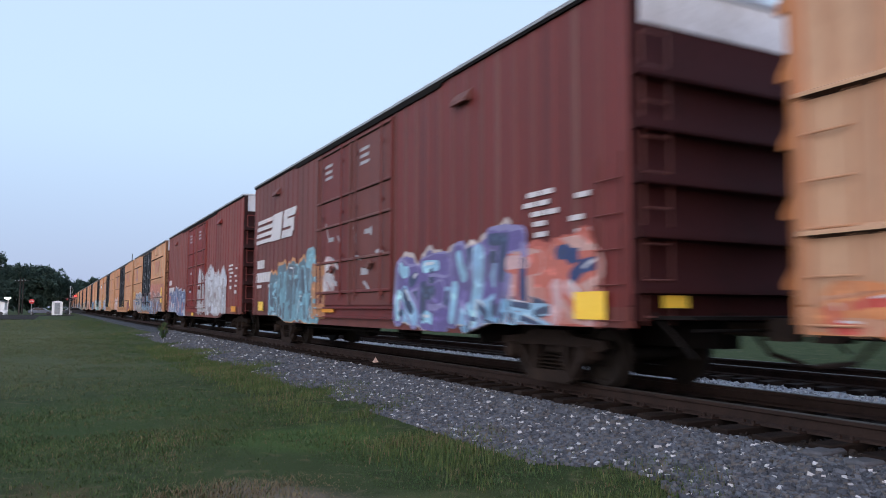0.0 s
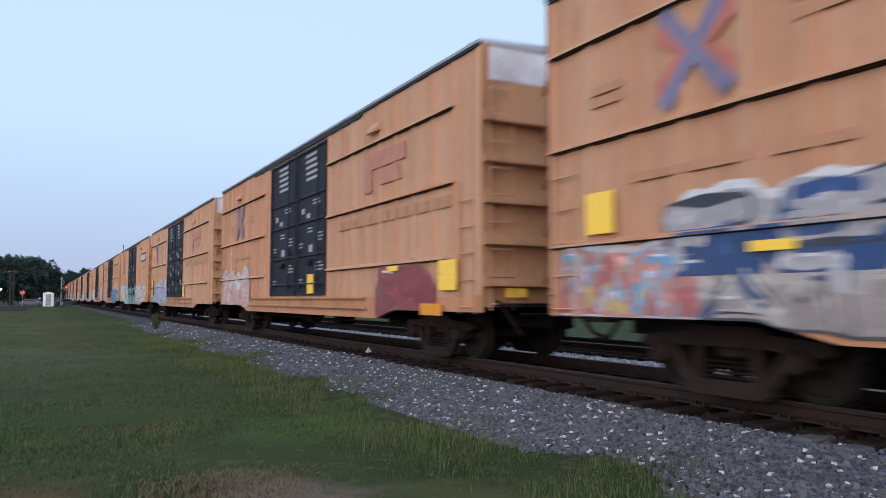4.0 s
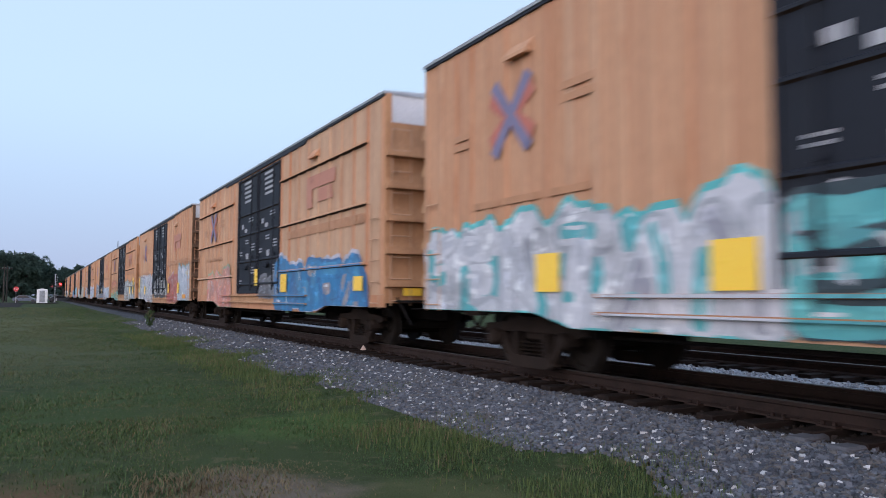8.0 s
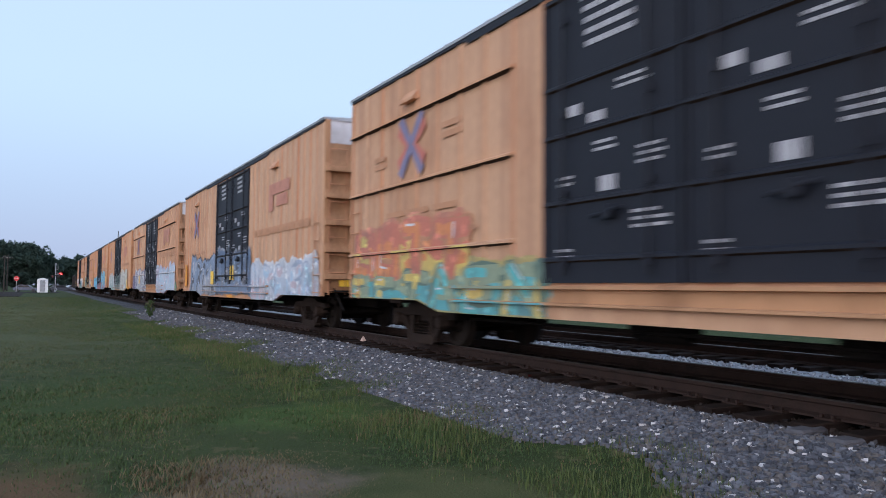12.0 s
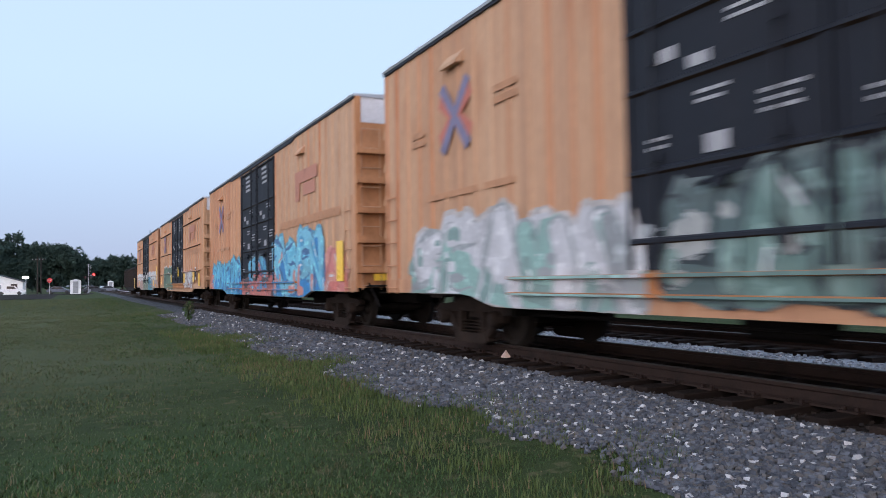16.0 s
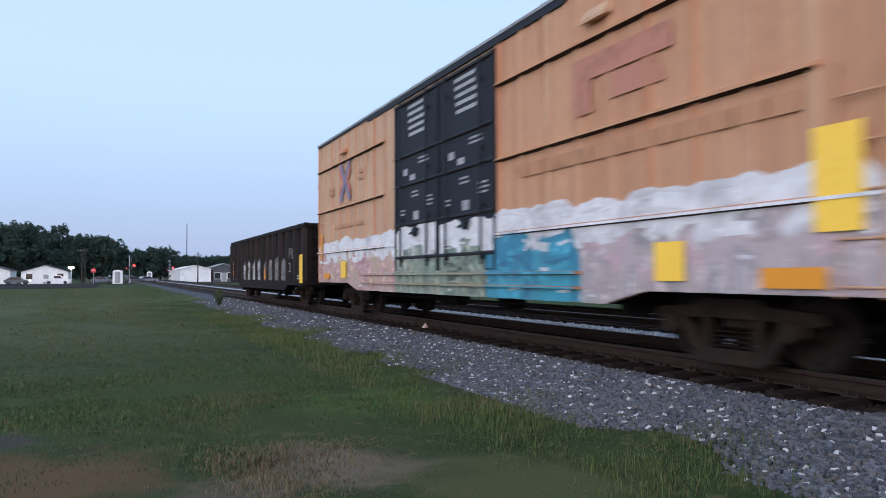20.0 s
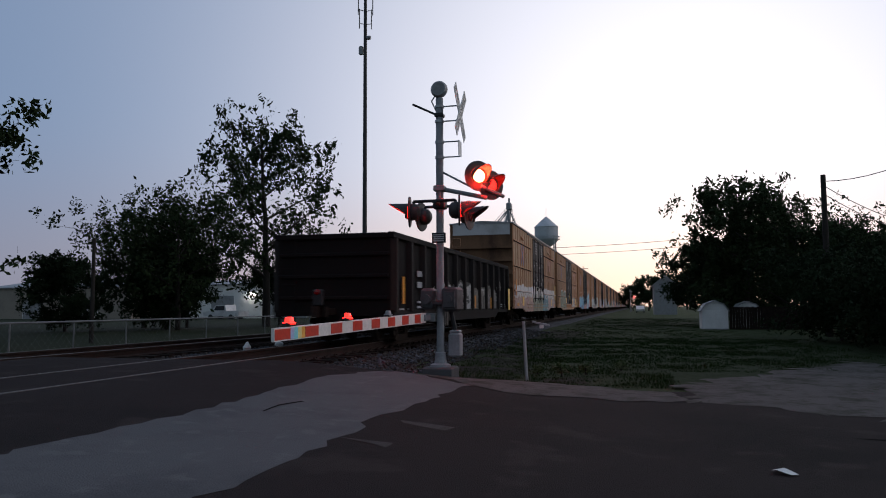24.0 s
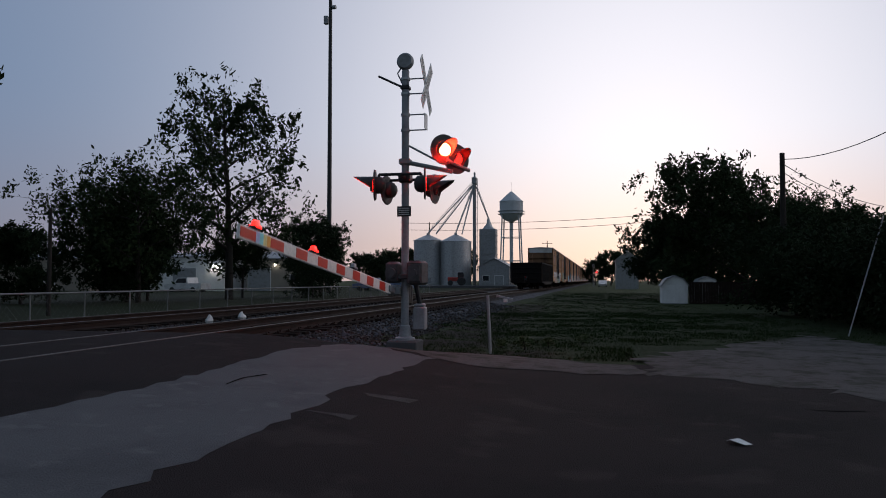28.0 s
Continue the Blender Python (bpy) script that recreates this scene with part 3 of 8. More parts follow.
    d["end"] = build("end_wall", m, SHADEDGRIME if paint is YELLOW else SHADEDOX)
    d["end_dark"] = build("end_wall", m, SHADEDEND)
    m = Mesh()
    m.box(HALF - 0.06, HALF + 0.01, -SIDE + 0.12, SIDE - 0.12, EAVE - 0.55, EAVE)
    for i in range(5):
        m.box(HALF + 0.01, HALF + 0.014, -0.9 + i * 0.38, -0.62 + i * 0.38, EAVE - 0.34, EAVE - 0.2)
    d["end_top"] = build("end_panel", m, ENDWHITE)
    # side sill: shallow at the ends, fish-bellied between the bogies, with a door track
    m = Mesh()
    m.prism([(-HALF, SILL + 0.12), (-6.2, SILL + 0.12), (-5.4, SILL - 0.06), (5.4, SILL - 0.06), (6.2, SILL + 0.12), (HALF, SILL + 0.12), (HALF, SILL + 0.36), (-HALF, SILL + 0.36)], -SIDE - 0.015, -SIDE + 0.05)
    d["sill"] = build("side_sill", m, paint)
    m = Mesh()
    m.prism([(-SIDE - 0.015, 0.37), (-SIDE - 0.10, 0.37), (-SIDE - 0.10, 0.33), (-SIDE - 0.03, 0.32), (-SIDE - 0.03, 0.16), (-SIDE - 0.10, 0.15), (-SIDE - 0.10, 0.12), (-SIDE - 0.015, 0.12)], *((-2.5, 2.5) if style == "flat" else (-4.9, 4.9)), "x")
    for i, v in enumerate(m.v):
        m.v[i] = (v[0], v[1], v[2] + SILL)
    d["door_track"] = build("door_track", m, SHADEDGRIME if paint is YELLOW else paint)
    # underframe
    m = Mesh()
    m.box(-HALF, HALF, -0.18, 0.18, 0.55, SILL + 0.3)
    d["centre_sill"] = build("centre_sill", m, UNDER)
    m = Mesh()
    m.box(-0.06, 0.06, -SIDE + 0.1, SIDE - 0.1, SILL - 0.02, SILL + 0.3)
    d["cross_bearer"] = build("cross_bearer", m, UNDER)
    m = Mesh()
    m.lathe((-1.6, -0.75, SILL - 0.1), (1, 0, 0), [(0, 0.02), (0, 0.18), (0.05, 0.22), (0.85, 0.22), (0.9, 0.18), (0.9, 0.02)], 14)
    d["air_reservoir"] = build("air_reservoir", m, UNDER)
    m = Mesh()
    m.tube((-5.5, -1.0, 0.52), (5.5, -1.0, 0.52), 0.025, n=6)
    d["brake_rod"] = build("brake_rod", m, UNDER)
    m = Mesh()
    m.box(1.2, 1.6, -0.95, -0.55, SILL - 0.3, SILL + 0.1, 0.03)
    d["brake_valve"] = build("brake_valve", m, UNDER)
    m = Mesh()
    m.box(-0.05, 0.05, -1.3, 1.3, 0.5, SILL + 0.3)
    d["bolster"] = build("body_bolster", m, UNDER)
    # a plug door, two to a side
    m = Mesh()
    m.box(-1.2, 1.2, -0.05, 0, SILL + 0.41, EAVE - 0.18)
    d["door"] = build("door", m, door_paint)
    m = Mesh()
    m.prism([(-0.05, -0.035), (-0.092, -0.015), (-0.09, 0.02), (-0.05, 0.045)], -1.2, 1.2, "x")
    # the rib's underside carries the same painted shade
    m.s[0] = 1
    d["rib"] = build("door_rib", m, [door_paint, LEDGESHADE])
    m = Mesh()
    m.box(-0.03, 0.03, -0.08, -0.05, SILL + 0.41, EAVE - 0.18)
    d["stile"] = build("door_stile", m, door_paint)
    m = Mesh()
    m.tube((0, -0.12, SILL + 0.5), (0, -0.12, EAVE - 0.2), 0.022, n=6)
    for z in (1.3, 2.2, 3.2, 4.4):
        m.box(-0.06, 0.06, -0.12, -0.085, z, z + 0.08)
    d["rod"] = build("lock_rod", m, door_paint)
    m = Mesh()
    m.tube((-0.25, -0.13, 1.9), (0.25, -0.13, 1.98), 0.025, n=6)
    m.lathe((0, -0.15, 1.94), (0, 1, 0), [(0, 0.02), (0, 0.09), (0.06, 0.1)], 12)
    d["lever"] = build("door_lever", m, door_paint)
    d["coupler"] = coupler_mesh(0.93)
    d["ladder_s"], d["ladder_e"] = ladder_mesh(0.45, SILL + 0.1, 2.9, paint), ladder_mesh(0.42, SILL + 0.15, EAVE - 0.7, paint)
    m = Mesh()
    m.box(HALF, HALF + 0.75, -1.35, 1.35, SILL + 0.22, SILL + 0.26)
    m.tube((HALF + 0.7, -1.3, SILL + 0.1), (HALF + 0.7, 1.3, SILL + 0.1), 0.02, n=6)
    for y in (-1.3, 1.3):
        m.tube((HALF + 0.7, y, SILL - 0.2), (HALF + 0.05, y, SILL + 0.3), 0.02, n=6)
    d["platform"] = build("end_platform", m, UNDER)
    # white lettering blocks on the doors
    m = Mesh()
    r = random.Random(4)
    if style == "flat":
        rows = [(z, -0.62, 0.55, 0.07) for z in (4.45, 4.3, 4.15)] + [(2.62, -0.3, 0.4, 0.1), (1.75, -0.5, 0.45, 0.16)]
    else:
        wide = 1.0 if style == "ledges" else 0.72
        rows = [(4.62 - 0.15 * i, -0.42 + 0.02 * i, wide * r.uniform(0.85, 1.0), 0.07) for i in range(4 if style != "ledges" else 5)]
        for z0, x0, n, w in ((3.46, 0.2, 2, 0.62), (2.78, -0.2, 2, 0.42), (2.62, 0.55, 3, 0.5), (2.42, -0.9, 2, 0.4), (1.9, 0.45, 3, 0.6), (1.5, -0.95, 2, 0.36)):
            rows += [(z0 - 0.085 * i, x0, w * r.uniform(0.7, 1.0), 0.036) for i in range(n)]
        rows += [(3.06, -0.3, 0.3, 0.12), (2.2, -0.1, 0.3, 0.18), (3.2, -0.7, 0.26, 0.14)]
    for z, x, w, h in rows:
        q = 0
        while q < w - 0.05:
            k = min(r.uniform(0.1, 0.26), w - q)
            m.box(x + q, x + q + k - 0.025, -0.058, -0.05, z, z + h)
            q += k
    d["lettering"] = build("door_lettering", m, DIMWHITE)
    return d


PARTS = {"yellow": boxcar_parts(YELLOW, BLACKDOOR), "smooth": boxcar_parts(YELLOW, BLACKDOOR, "corrugated"), "brown": boxcar_parts(OXIDE, OXIDE, "flat"), "red": boxcar_parts(REDOXIDE, REDOXIDE, "flat")}


def boxcar(kind, label, near=True, sooty=False):
    """near: a car that passes the lens, its side in single pieces."""
    d = PARTS[kind]
    car = empty("boxcar", label, "boxcar", "cars of the freight train")
    for n in ("floor", "roof", "centre_sill", "air_reservoir", "brake_rod", "brake_valve", "platform"):
        part(d[n].name.split(".")[0], d[n], None, car)
    for x in (-4.3, -2.2, 0, 2.2, 4.3):
        part("cross_bearer", d["cross_bearer"], None, car, at=pose(x, 0, 0))
    for x in (-5.4, 5.4):
        part("body_bolster", d["bolster"], None, car, at=pose(x, 0, 0))
    for x in (-5.935, 5.935):
        part("side_wall", d["wall"], None, car, at=pose(x, 0, 0))
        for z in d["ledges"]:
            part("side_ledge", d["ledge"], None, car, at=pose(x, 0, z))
        part("vent_hood", d["vent"], None, car, at=pose(x - 0.6, 0, 4.42))
    if near:
        for x in d["post_at"]:
            part("side_post", d["post"], None, car, at=pose(x, 0, 0))
    else:
        tagged(part("side_post", d["posts"], None, car), kind="stuff")
    turn = pose(0, 0, 0, 0, 0, 180)
    tagged(part("side_post", d["posts"], None, car, at=turn), kind="stuff")
    for x in (-5.935, 5.935):
        part("side_wall", d["wall"], None, car, at=turn @ pose(x, 0, 0))
    for at in (Matrix(), turn):
        part("threshold", d["threshold"], None, car, at=at)
        part("door_header", d["header"], None, car, at=at)
        part("side_sill", d["sill"], None, car, at=at)
        part("eave_rail", d["eave_rail"], None, car, at=at)
        part("door_track", d["door_track"], None, car, at=at)
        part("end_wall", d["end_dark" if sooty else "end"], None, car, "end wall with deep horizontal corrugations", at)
        part("end_panel", d["end_top"], None, car, "white end panel under the roof", at)
        part("coupler", d["coupler"], None, car, at=at @ pose(HALF, 0, 0))
        for x in (-1.22, 1.22):
            door = part("door", d["door"], None, car, "closed plug door with white lettering" if kind not in ("brown", "red") else "closed brown plug door", at @ pose(x, -SIDE + 0.01, 0))
            if near and at is not turn:
                for z in (1.40, 2.12, 2.98, 3.62, 4.78):
                    part("door_rib", d["rib"], None, door, at=pose(0, 0, z))
                for k in (-1.17, 1.17):
                    part("door_stile", d["stile"], None, door, at=pose(k, 0, 0))
                for k in (-0.75, 0.75):
                    part("lock_rod", d["rod"], None, door, at=pose(k, 0, 0))
                part("door_lever", d["lever"], None, door, at=pose(0.1, 0, 0))
            tagged(part("door_lettering", d["lettering"], None, door), kind="stuff")
        part("ladder", d["ladder_s"], None, car, at=at @ pose(HALF - 0.35, -SIDE, 0))
        part("ladder", d["ladder_s"], None, car, at=at @ pose(-HALF + 0.35, -SIDE, 0))
        part("ladder", d["ladder_e"], None, car, at=at @ pose(HALF + 0.06, -1.25, 0, 0, 0, 90))
    add_bogies(car, 7.05)
    return car


def wobble(cx, cz, w, h, r, n=18, rough=0.16):
    """A hand-sprayed blob, between a box and an oval."""
    k = [r.uniform(1 - rough, 1 + rough) for _ in range(n)]
    out = []
    for i in range(n):
        a = math.tau * i / n
        c, s = math.cos(a), math.sin(a)
        q = (abs(c) ** 4 + abs(s) ** 4) ** -0.25
        out.append((cx + w / 2 * c * q * k[i], cz + h / 2 * s * q * k[i]))
    return out


def stroke(ax, az, bx, bz, w, r):
    """A sprayed bar, slightly bent, with round uneven ends."""
    dx, dz = bx - ax, bz - az
    l = math.hypot(dx, dz) or 1
    ux, uz = dx / l, dz / l
    nx, nz = -uz, ux
    bend = r.uniform(-0.3, 0.3) * w
    ends = [r.uniform(0.8, 1.2) * w / 2 for _ in range(2)]
    out = []
    for k, (cx, cz) in enumerate(((ax, az), (bx, bz))):
        for i in range(6):
            t = math.pi * i / 5 + (math.pi / 2 if k == 0 else -math.pi / 2)
            c, s = math.cos(t) * ends[k] * (0.75 if 0 < i < 5 else 1.0), math.sin(t) * ends[k]
            out.append((cx + ux * c + nx * s, cz + uz * c + nz * s))
        q = (ends[0] + ends[1]) / 2 * (-1 if k == 0 else 1)
        out.append(((ax + bx) / 2 + nx * (q + bend), (az + bz) / 2 + nz * (q + bend)))
    return out


def sill_edge(x):
    """The lower edge of the side sill."""
    return SILL - 0.055 + 0.18 * ramp(abs(x), 5.4, 6.2)


def side_y(x, z, lift):
    """Where the paint lies: on the panels, or over the doors."""
    out = 0.036
    if abs(x) < 2.43 and z > SILL + 0.38:
        out = 0.047
    return -SIDE - out - lift


LETTERS = (((0, 0, 0, 1), (0, 1, 1, 1), (0, 0.5, 0.8, 0.5), (0, 0, 1, 0)), ((0, 0, 0.1, 1), (0.1, 1, 0.9, 0.1), (0.9, 0, 0.9, 1)), ((0, 0, 0.5, 1), (0.5, 1, 1, 0), (0.2, 0.4, 0.8, 0.4)),
           ((0.9, 1, 0.1, 0.85), (0.1, 0.85, 0.15, 0.5), (0.15, 0.5, 0.9, 0.45), (0.9, 0.45, 0.85, 0.1), (0.85, 0.1, 0, 0)), ((0, 0, 0, 1), (0, 1, 0.9, 0.8), (0.9, 0.8, 0.1, 0.5), (0.3, 0.5, 1, 0)),
           ((0, 0.1, 0.05, 1), (0, 0.1, 0.9, 0), (0.9, 0, 0.95, 1)), ((0, 1, 1, 0.95), (0.5, 1, 0.45, 0)))


def graffiti(car, x0, x1, z0, z1, colours, seed, letters=5, y=None, label="sprayed graffiti letters over the side", ledges=(), track=4.9):
    """Sprayed letters along the side: one scalloped field in two tones with a rim, then outlined letters, patches and highlights.
    colours: field above, field below, rim, outlines, then the patches."""
    r = random.Random(seed)
    m = Mesh()
    mats = [spray(*c) for c in colours]
    light = len(mats)
    mats = mats + [spray(0.6, 0.6, 0.62)]
    FIELD, LOW, RIM, LINE = range(4)
    tones = list(range(4, light)) or [LOW]

    def place(x, z, lift):
        if y is None:
            z = max(z, sill_edge(x))
        return (x, side_y(x, z, lift) if y is None else y - lift, z)

    def lay(points, level, slot):
        m.slot = slot
        m.poly([place(min(max(x, -HALF + 0.02), HALF - 0.02), min(max(z, z0 - 0.04), z1 + 0.06), 0.0014 * level) for x, z in points])

    w, h = (x1 - x0) / letters, z1 - z0
    tall = [r.uniform(0.8, 1.0) for _ in range(letters)]
    ph = r.uniform(0, 9)

    def top(x):
        u = (x - x0) / w
        i = min(max(int(u), 0), letters - 1)
        v = 2 * (u - i) - 1
        e = min((x - x0), (x1 - x)) / (0.22 * w)
        end = math.sqrt(min(max(e, 0.02), 1.0))
        return z0 + h * (tall[i] * (1 - 0.16 * v ** 4) + 0.035 * math.sin(7 * x + ph) + 0.02 * math.sin(17 * x)) * (0.55 + 0.45 * end)

    def foot(x):
        return max(z0 + 0.03 * h * (1 + math.sin(3.1 * x + ph) + 0.5 * math.sin(11 * x)), sill_edge(x) + 0.02 if y is None else 0)

    def half(x):
        return z0 + h * (0.42 + 0.1 * math.sin(2.3 * x + 2 * ph) + 0.06 * math.sin(6.1 * x))

    cuts = sorted(set([round(x0 + (x1 - x0) * i / max(int((x1 - x0) / 0.12), 2), 4) for i in range(max(int((x1 - x0) / 0.12), 2) + 1)] + [q for q in (-4.925, -4.915, -2.435, -2.425, 2.425, 2.435, 4.915, 4.925) if x0 < q < x1]))
    for grow, lift in ((0.09, 0.0), (0.0, 0.0016)):
        for a, b in zip(cuts, cuts[1:]):
            c = (a + b) / 2
            zs = [(foot(a) - 0.3 * grow, foot(b) - 0.3 * grow), (half(a), half(b)), (top(a) + grow, top(b) + grow)]
            for k in (0, 1):
                m.slot = RIM if grow else (LOW if k == 0 else FIELD)
                (pa, pb), (qa, qb) = zs[k], zs[k + 1]
                yy = side_y(c, (pa + qa) / 2, lift) if y is None else y - lift
                if qa > pa and qb > pb:
                    m.poly([(a, yy, pa), (b, yy, pb), (b, yy, qb), (a, yy, qa)])
        for z in ledges:
            if not grow:
                for a, b in zip(cuts, cuts[1:]):
                    if top(a) > z + 0.05 and foot(a) < z and 2.49 < abs((a + b) / 2) < 9.3:
                        m.slot = LOW if half(a) > z else FIELD
                        m.poly([(a, -SIDE - 0.0895, z + 0.001), (b, -SIDE - 0.0895, z + 0.001), (b, -SIDE - 0.0885, z + 0.034), (a, -SIDE - 0.0885, z + 0.034)])
    if y is None:                    # the spray also covers the door track's flanges
        for a, b in zip(cuts, cuts[1:]):
            for lo, hi in ((SILL + 0.12, SILL + 0.15), (SILL + 0.33, SILL + 0.37)):
                if abs(a) < track and abs(b) < track and top(a) > hi and foot(a) < hi:
                    m.slot = LOW if half(a) > hi else FIELD
                    m.poly([(a, -SIDE - 0.103, lo), (b, -SIDE - 0.103, lo), (b, -SIDE - 0.103, hi - 0.004), (a, -SIDE - 0.103, hi - 0.004)])
    level = 3.0
    for i in range(letters):
        cx, cz = x0 + (i + 0.12) * w, z0 + r.uniform(0.06, 0.14) * h
        ww, hh = w * r.uniform(0.68, 0.82), h * tall[i] * r.uniform(0.66, 0.8)
        lean = r.uniform(-0.1, 0.16) * w
        shape = [(cx + a * ww + b * lean, cz + b * hh, cx + c * ww + d * lean, cz + d * hh) for a, b, c, d in r.choice(LETTERS)]
        bold = min(w * 0.3, h * 0.27) * r.uniform(0.85, 1.15)
        for _ in range(3):
            lay(wobble(cx + r.random() * ww, cz + r.random() * hh, w * r.uniform(0.2, 0.5), h * r.uniform(0.15, 0.35), r, 14, 0.2), level - 0.5 + 0.1 * _, r.choice(tones + [LOW]))
        for q in shape:
            lay(stroke(*q, bold * 1.3, r), level, LINE)
            level += 0.06
        for q in shape:
            lay(stroke(*q, bold, r), level + 0.4, FIELD if q[1] + q[3] > 2 * half(cx) else r.choice((FIELD, LOW)))
            level += 0.06
        for q in shape:
            u = r.uniform(0.3, 0.7)
            ex, ez = q[0] + (q[2] - q[0]) * u, q[1] + (q[3] - q[1]) * u
            lay(stroke(q[0], q[1], ex, ez, bold * 0.6, r), level + 0.8, r.choice(tones))
            if r.random() < 0.5:
                lay(stroke(q[0] + 0.06, q[1] + 0.05, q[0] + (ex - q[0]) * 0.6 + 0.06, q[1] + (ez - q[1]) * 0.6 + 0.05, bold * 0.14, r), level + 1.2, light)
        for _ in range(2):
            lay(wobble(cx + r.random() * w, cz + r.random() * hh, w * r.uniform(0.06, 0.18), h * r.uniform(0.05, 0.14), r, 9, 0.3), level + 1.5, r.choice(tones + [LINE]))
        level = 3.0 + 0.02 * i
    return tagged(part("graffiti", m, mats, car, label, smooth=0, fix=False), kind="stuff")


def patch(car, name, x, z, w, h, mat, label="", y=-SIDE - 0.052, tilt=0.0):
    m = Mesh()
    m.prism([(-w / 2, -h / 2), (w / 2, -h / 2), (w / 2, h / 2), (-w / 2, h / 2)], -0.006, 0.0)
    return part(name, m, mat, car, label, pose(x, y - 0.012, z, 0, tilt, 0), smooth=0)


def marks(car, r, logo="x", stickers=(), at=-6.9):
    """Logo shapes, weathered lettering bars and yellow reflectors on the near side."""
    if logo in ("x", "s"):
        x, z, m = at, 3.62, Mesh()
        arms = [([(-0.1, 0.14), (0.1, -0.14), (sx * 0.74, sz * 0.30), (sx * 0.62, sz * 0.58)] if sx * sz > 0 else [(-0.1, -0.14), (0.1, 0.14), (sx * 0.62, sz * 0.58), (sx * 0.74, sz * 0.30)], 0) for sx in (-1, 1) for sz in (-1, 1)]
        arms += [([(-0.09, 0.06), (0.09, -0.06), (sx * 0.68, sz * 0.6), (sx * 0.46, sz * 0.76)] if sx * sz > 0 else [(-0.09, -0.06), (0.09, 0.06), (sx * 0.68, sz * 0.6), (sx * 0.46, sz * 0.76)], 1) for sx in (-1, 1) for sz in (-1, 1)]
        for k, (points, slot) in enumerate(arms):
            m.slot = slot
            m.poly([(x + 0.78 * u, -SIDE - 0.034 - 0.001 * k, z + 0.78 * v) for u, v in sorted(points, key=lambda p: math.atan2(p[1] - sum(q[1] for q in points) / 4, p[0] - sum(q[0] for q in points) / 4))])
        part("logo", m, [LOGORED, LOGOBLUE], car, "crossed red and blue logo bars", smooth=0, fix=False)
        m = Mesh()
        for x, z, w in ((-1.4, 3.55, 0.5), (-1.4, 3.4, 0.5), (1.5, 3.75, 0.6), (1.5, 3.58, 0.6), (-0.7, 2.4, 0.7), (0.2, 2.4, 0.9), (1.3, 2.4, 0.8)):
            x += at
            m.box(x - w / 2, x + w / 2, -SIDE - 0.034, -SIDE - 0.024, z - 0.05, z + 0.05)
        tagged(part("side_lettering", m, DARKTEXT, car, smooth=0), kind="stuff")
    if logo == "x":
        m = Mesh()
        m.prism([(4.75, 3.2), (5.15, 3.2), (5.15, 3.66), (6.75, 3.66), (6.75, 3.98), (4.75, 3.98)], -SIDE - 0.034, -SIDE - 0.024)
        m.prism([(5.5, 3.3), (6.6, 3.3), (6.5, 3.62), (5.5, 3.62)], -SIDE - 0.030, -SIDE - 0.0235)
        part("logo", m, FADEDRED, car, "faded red logo bars", smooth=0)
        m = Mesh()
        for i in range(13):
            m.box(3.1 + i * 0.42, 3.46 + i * 0.42, -SIDE - 0.034, -SIDE - 0.024, 2.55, 2.75)
        tagged(part("side_lettering", m, DARKTEXT, car, smooth=0), kind="stuff")
    for k, (x, z, w, h) in enumerate(stickers):
        ob = patch(car, "reflector", x, z, w, h, AMBER if (w > 0.6 and h < 0.3) or (h > 0.7 and w < 0.45) else STICKER, "yellow reflective sticker", -SIDE - 0.06)
    m = Mesh()
    m.box(HALF + 0.105, HALF + 0.11, -1.2, -0.8, 1.05, 1.2)
    part("reflector", m, STICKER, car, "yellow reflective sticker on the end", smooth=0)


# colours of the sprays, and where they run: front of the car is +x
W, LB, CY, BL, NV, TE, GN, PK, RD, OR, YL, PU, GY, CR = ((0.62, 0.62, 0.64), (0.36, 0.5, 0.62), (0.12, 0.45, 0.62), (0.035, 0.15, 0.38), (0.03, 0.05, 0.14), (0.10, 0.42, 0.42),
    (0.09, 0.2, 0.13), (0.6, 0.25, 0.25), (0.5, 0.07, 0.05), (0.6, 0.22, 0.08), (0.6, 0.45, 0.12), (0.16, 0.13, 0.33), (0.27, 0.28, 0.30), (0.55, 0.53, 0.42))
STK = [(8.0, 1.45, 0.5, 0.5), (8.0, 2.0, 0.5, 0.5), (5.75, 1.4, 0.45, 0.48), (1.35, 1.4, 0.45, 0.48), (-6.3, 1.35, 0.5, 0.48), (-9.1, 1.4, 0.4, 0.8)]
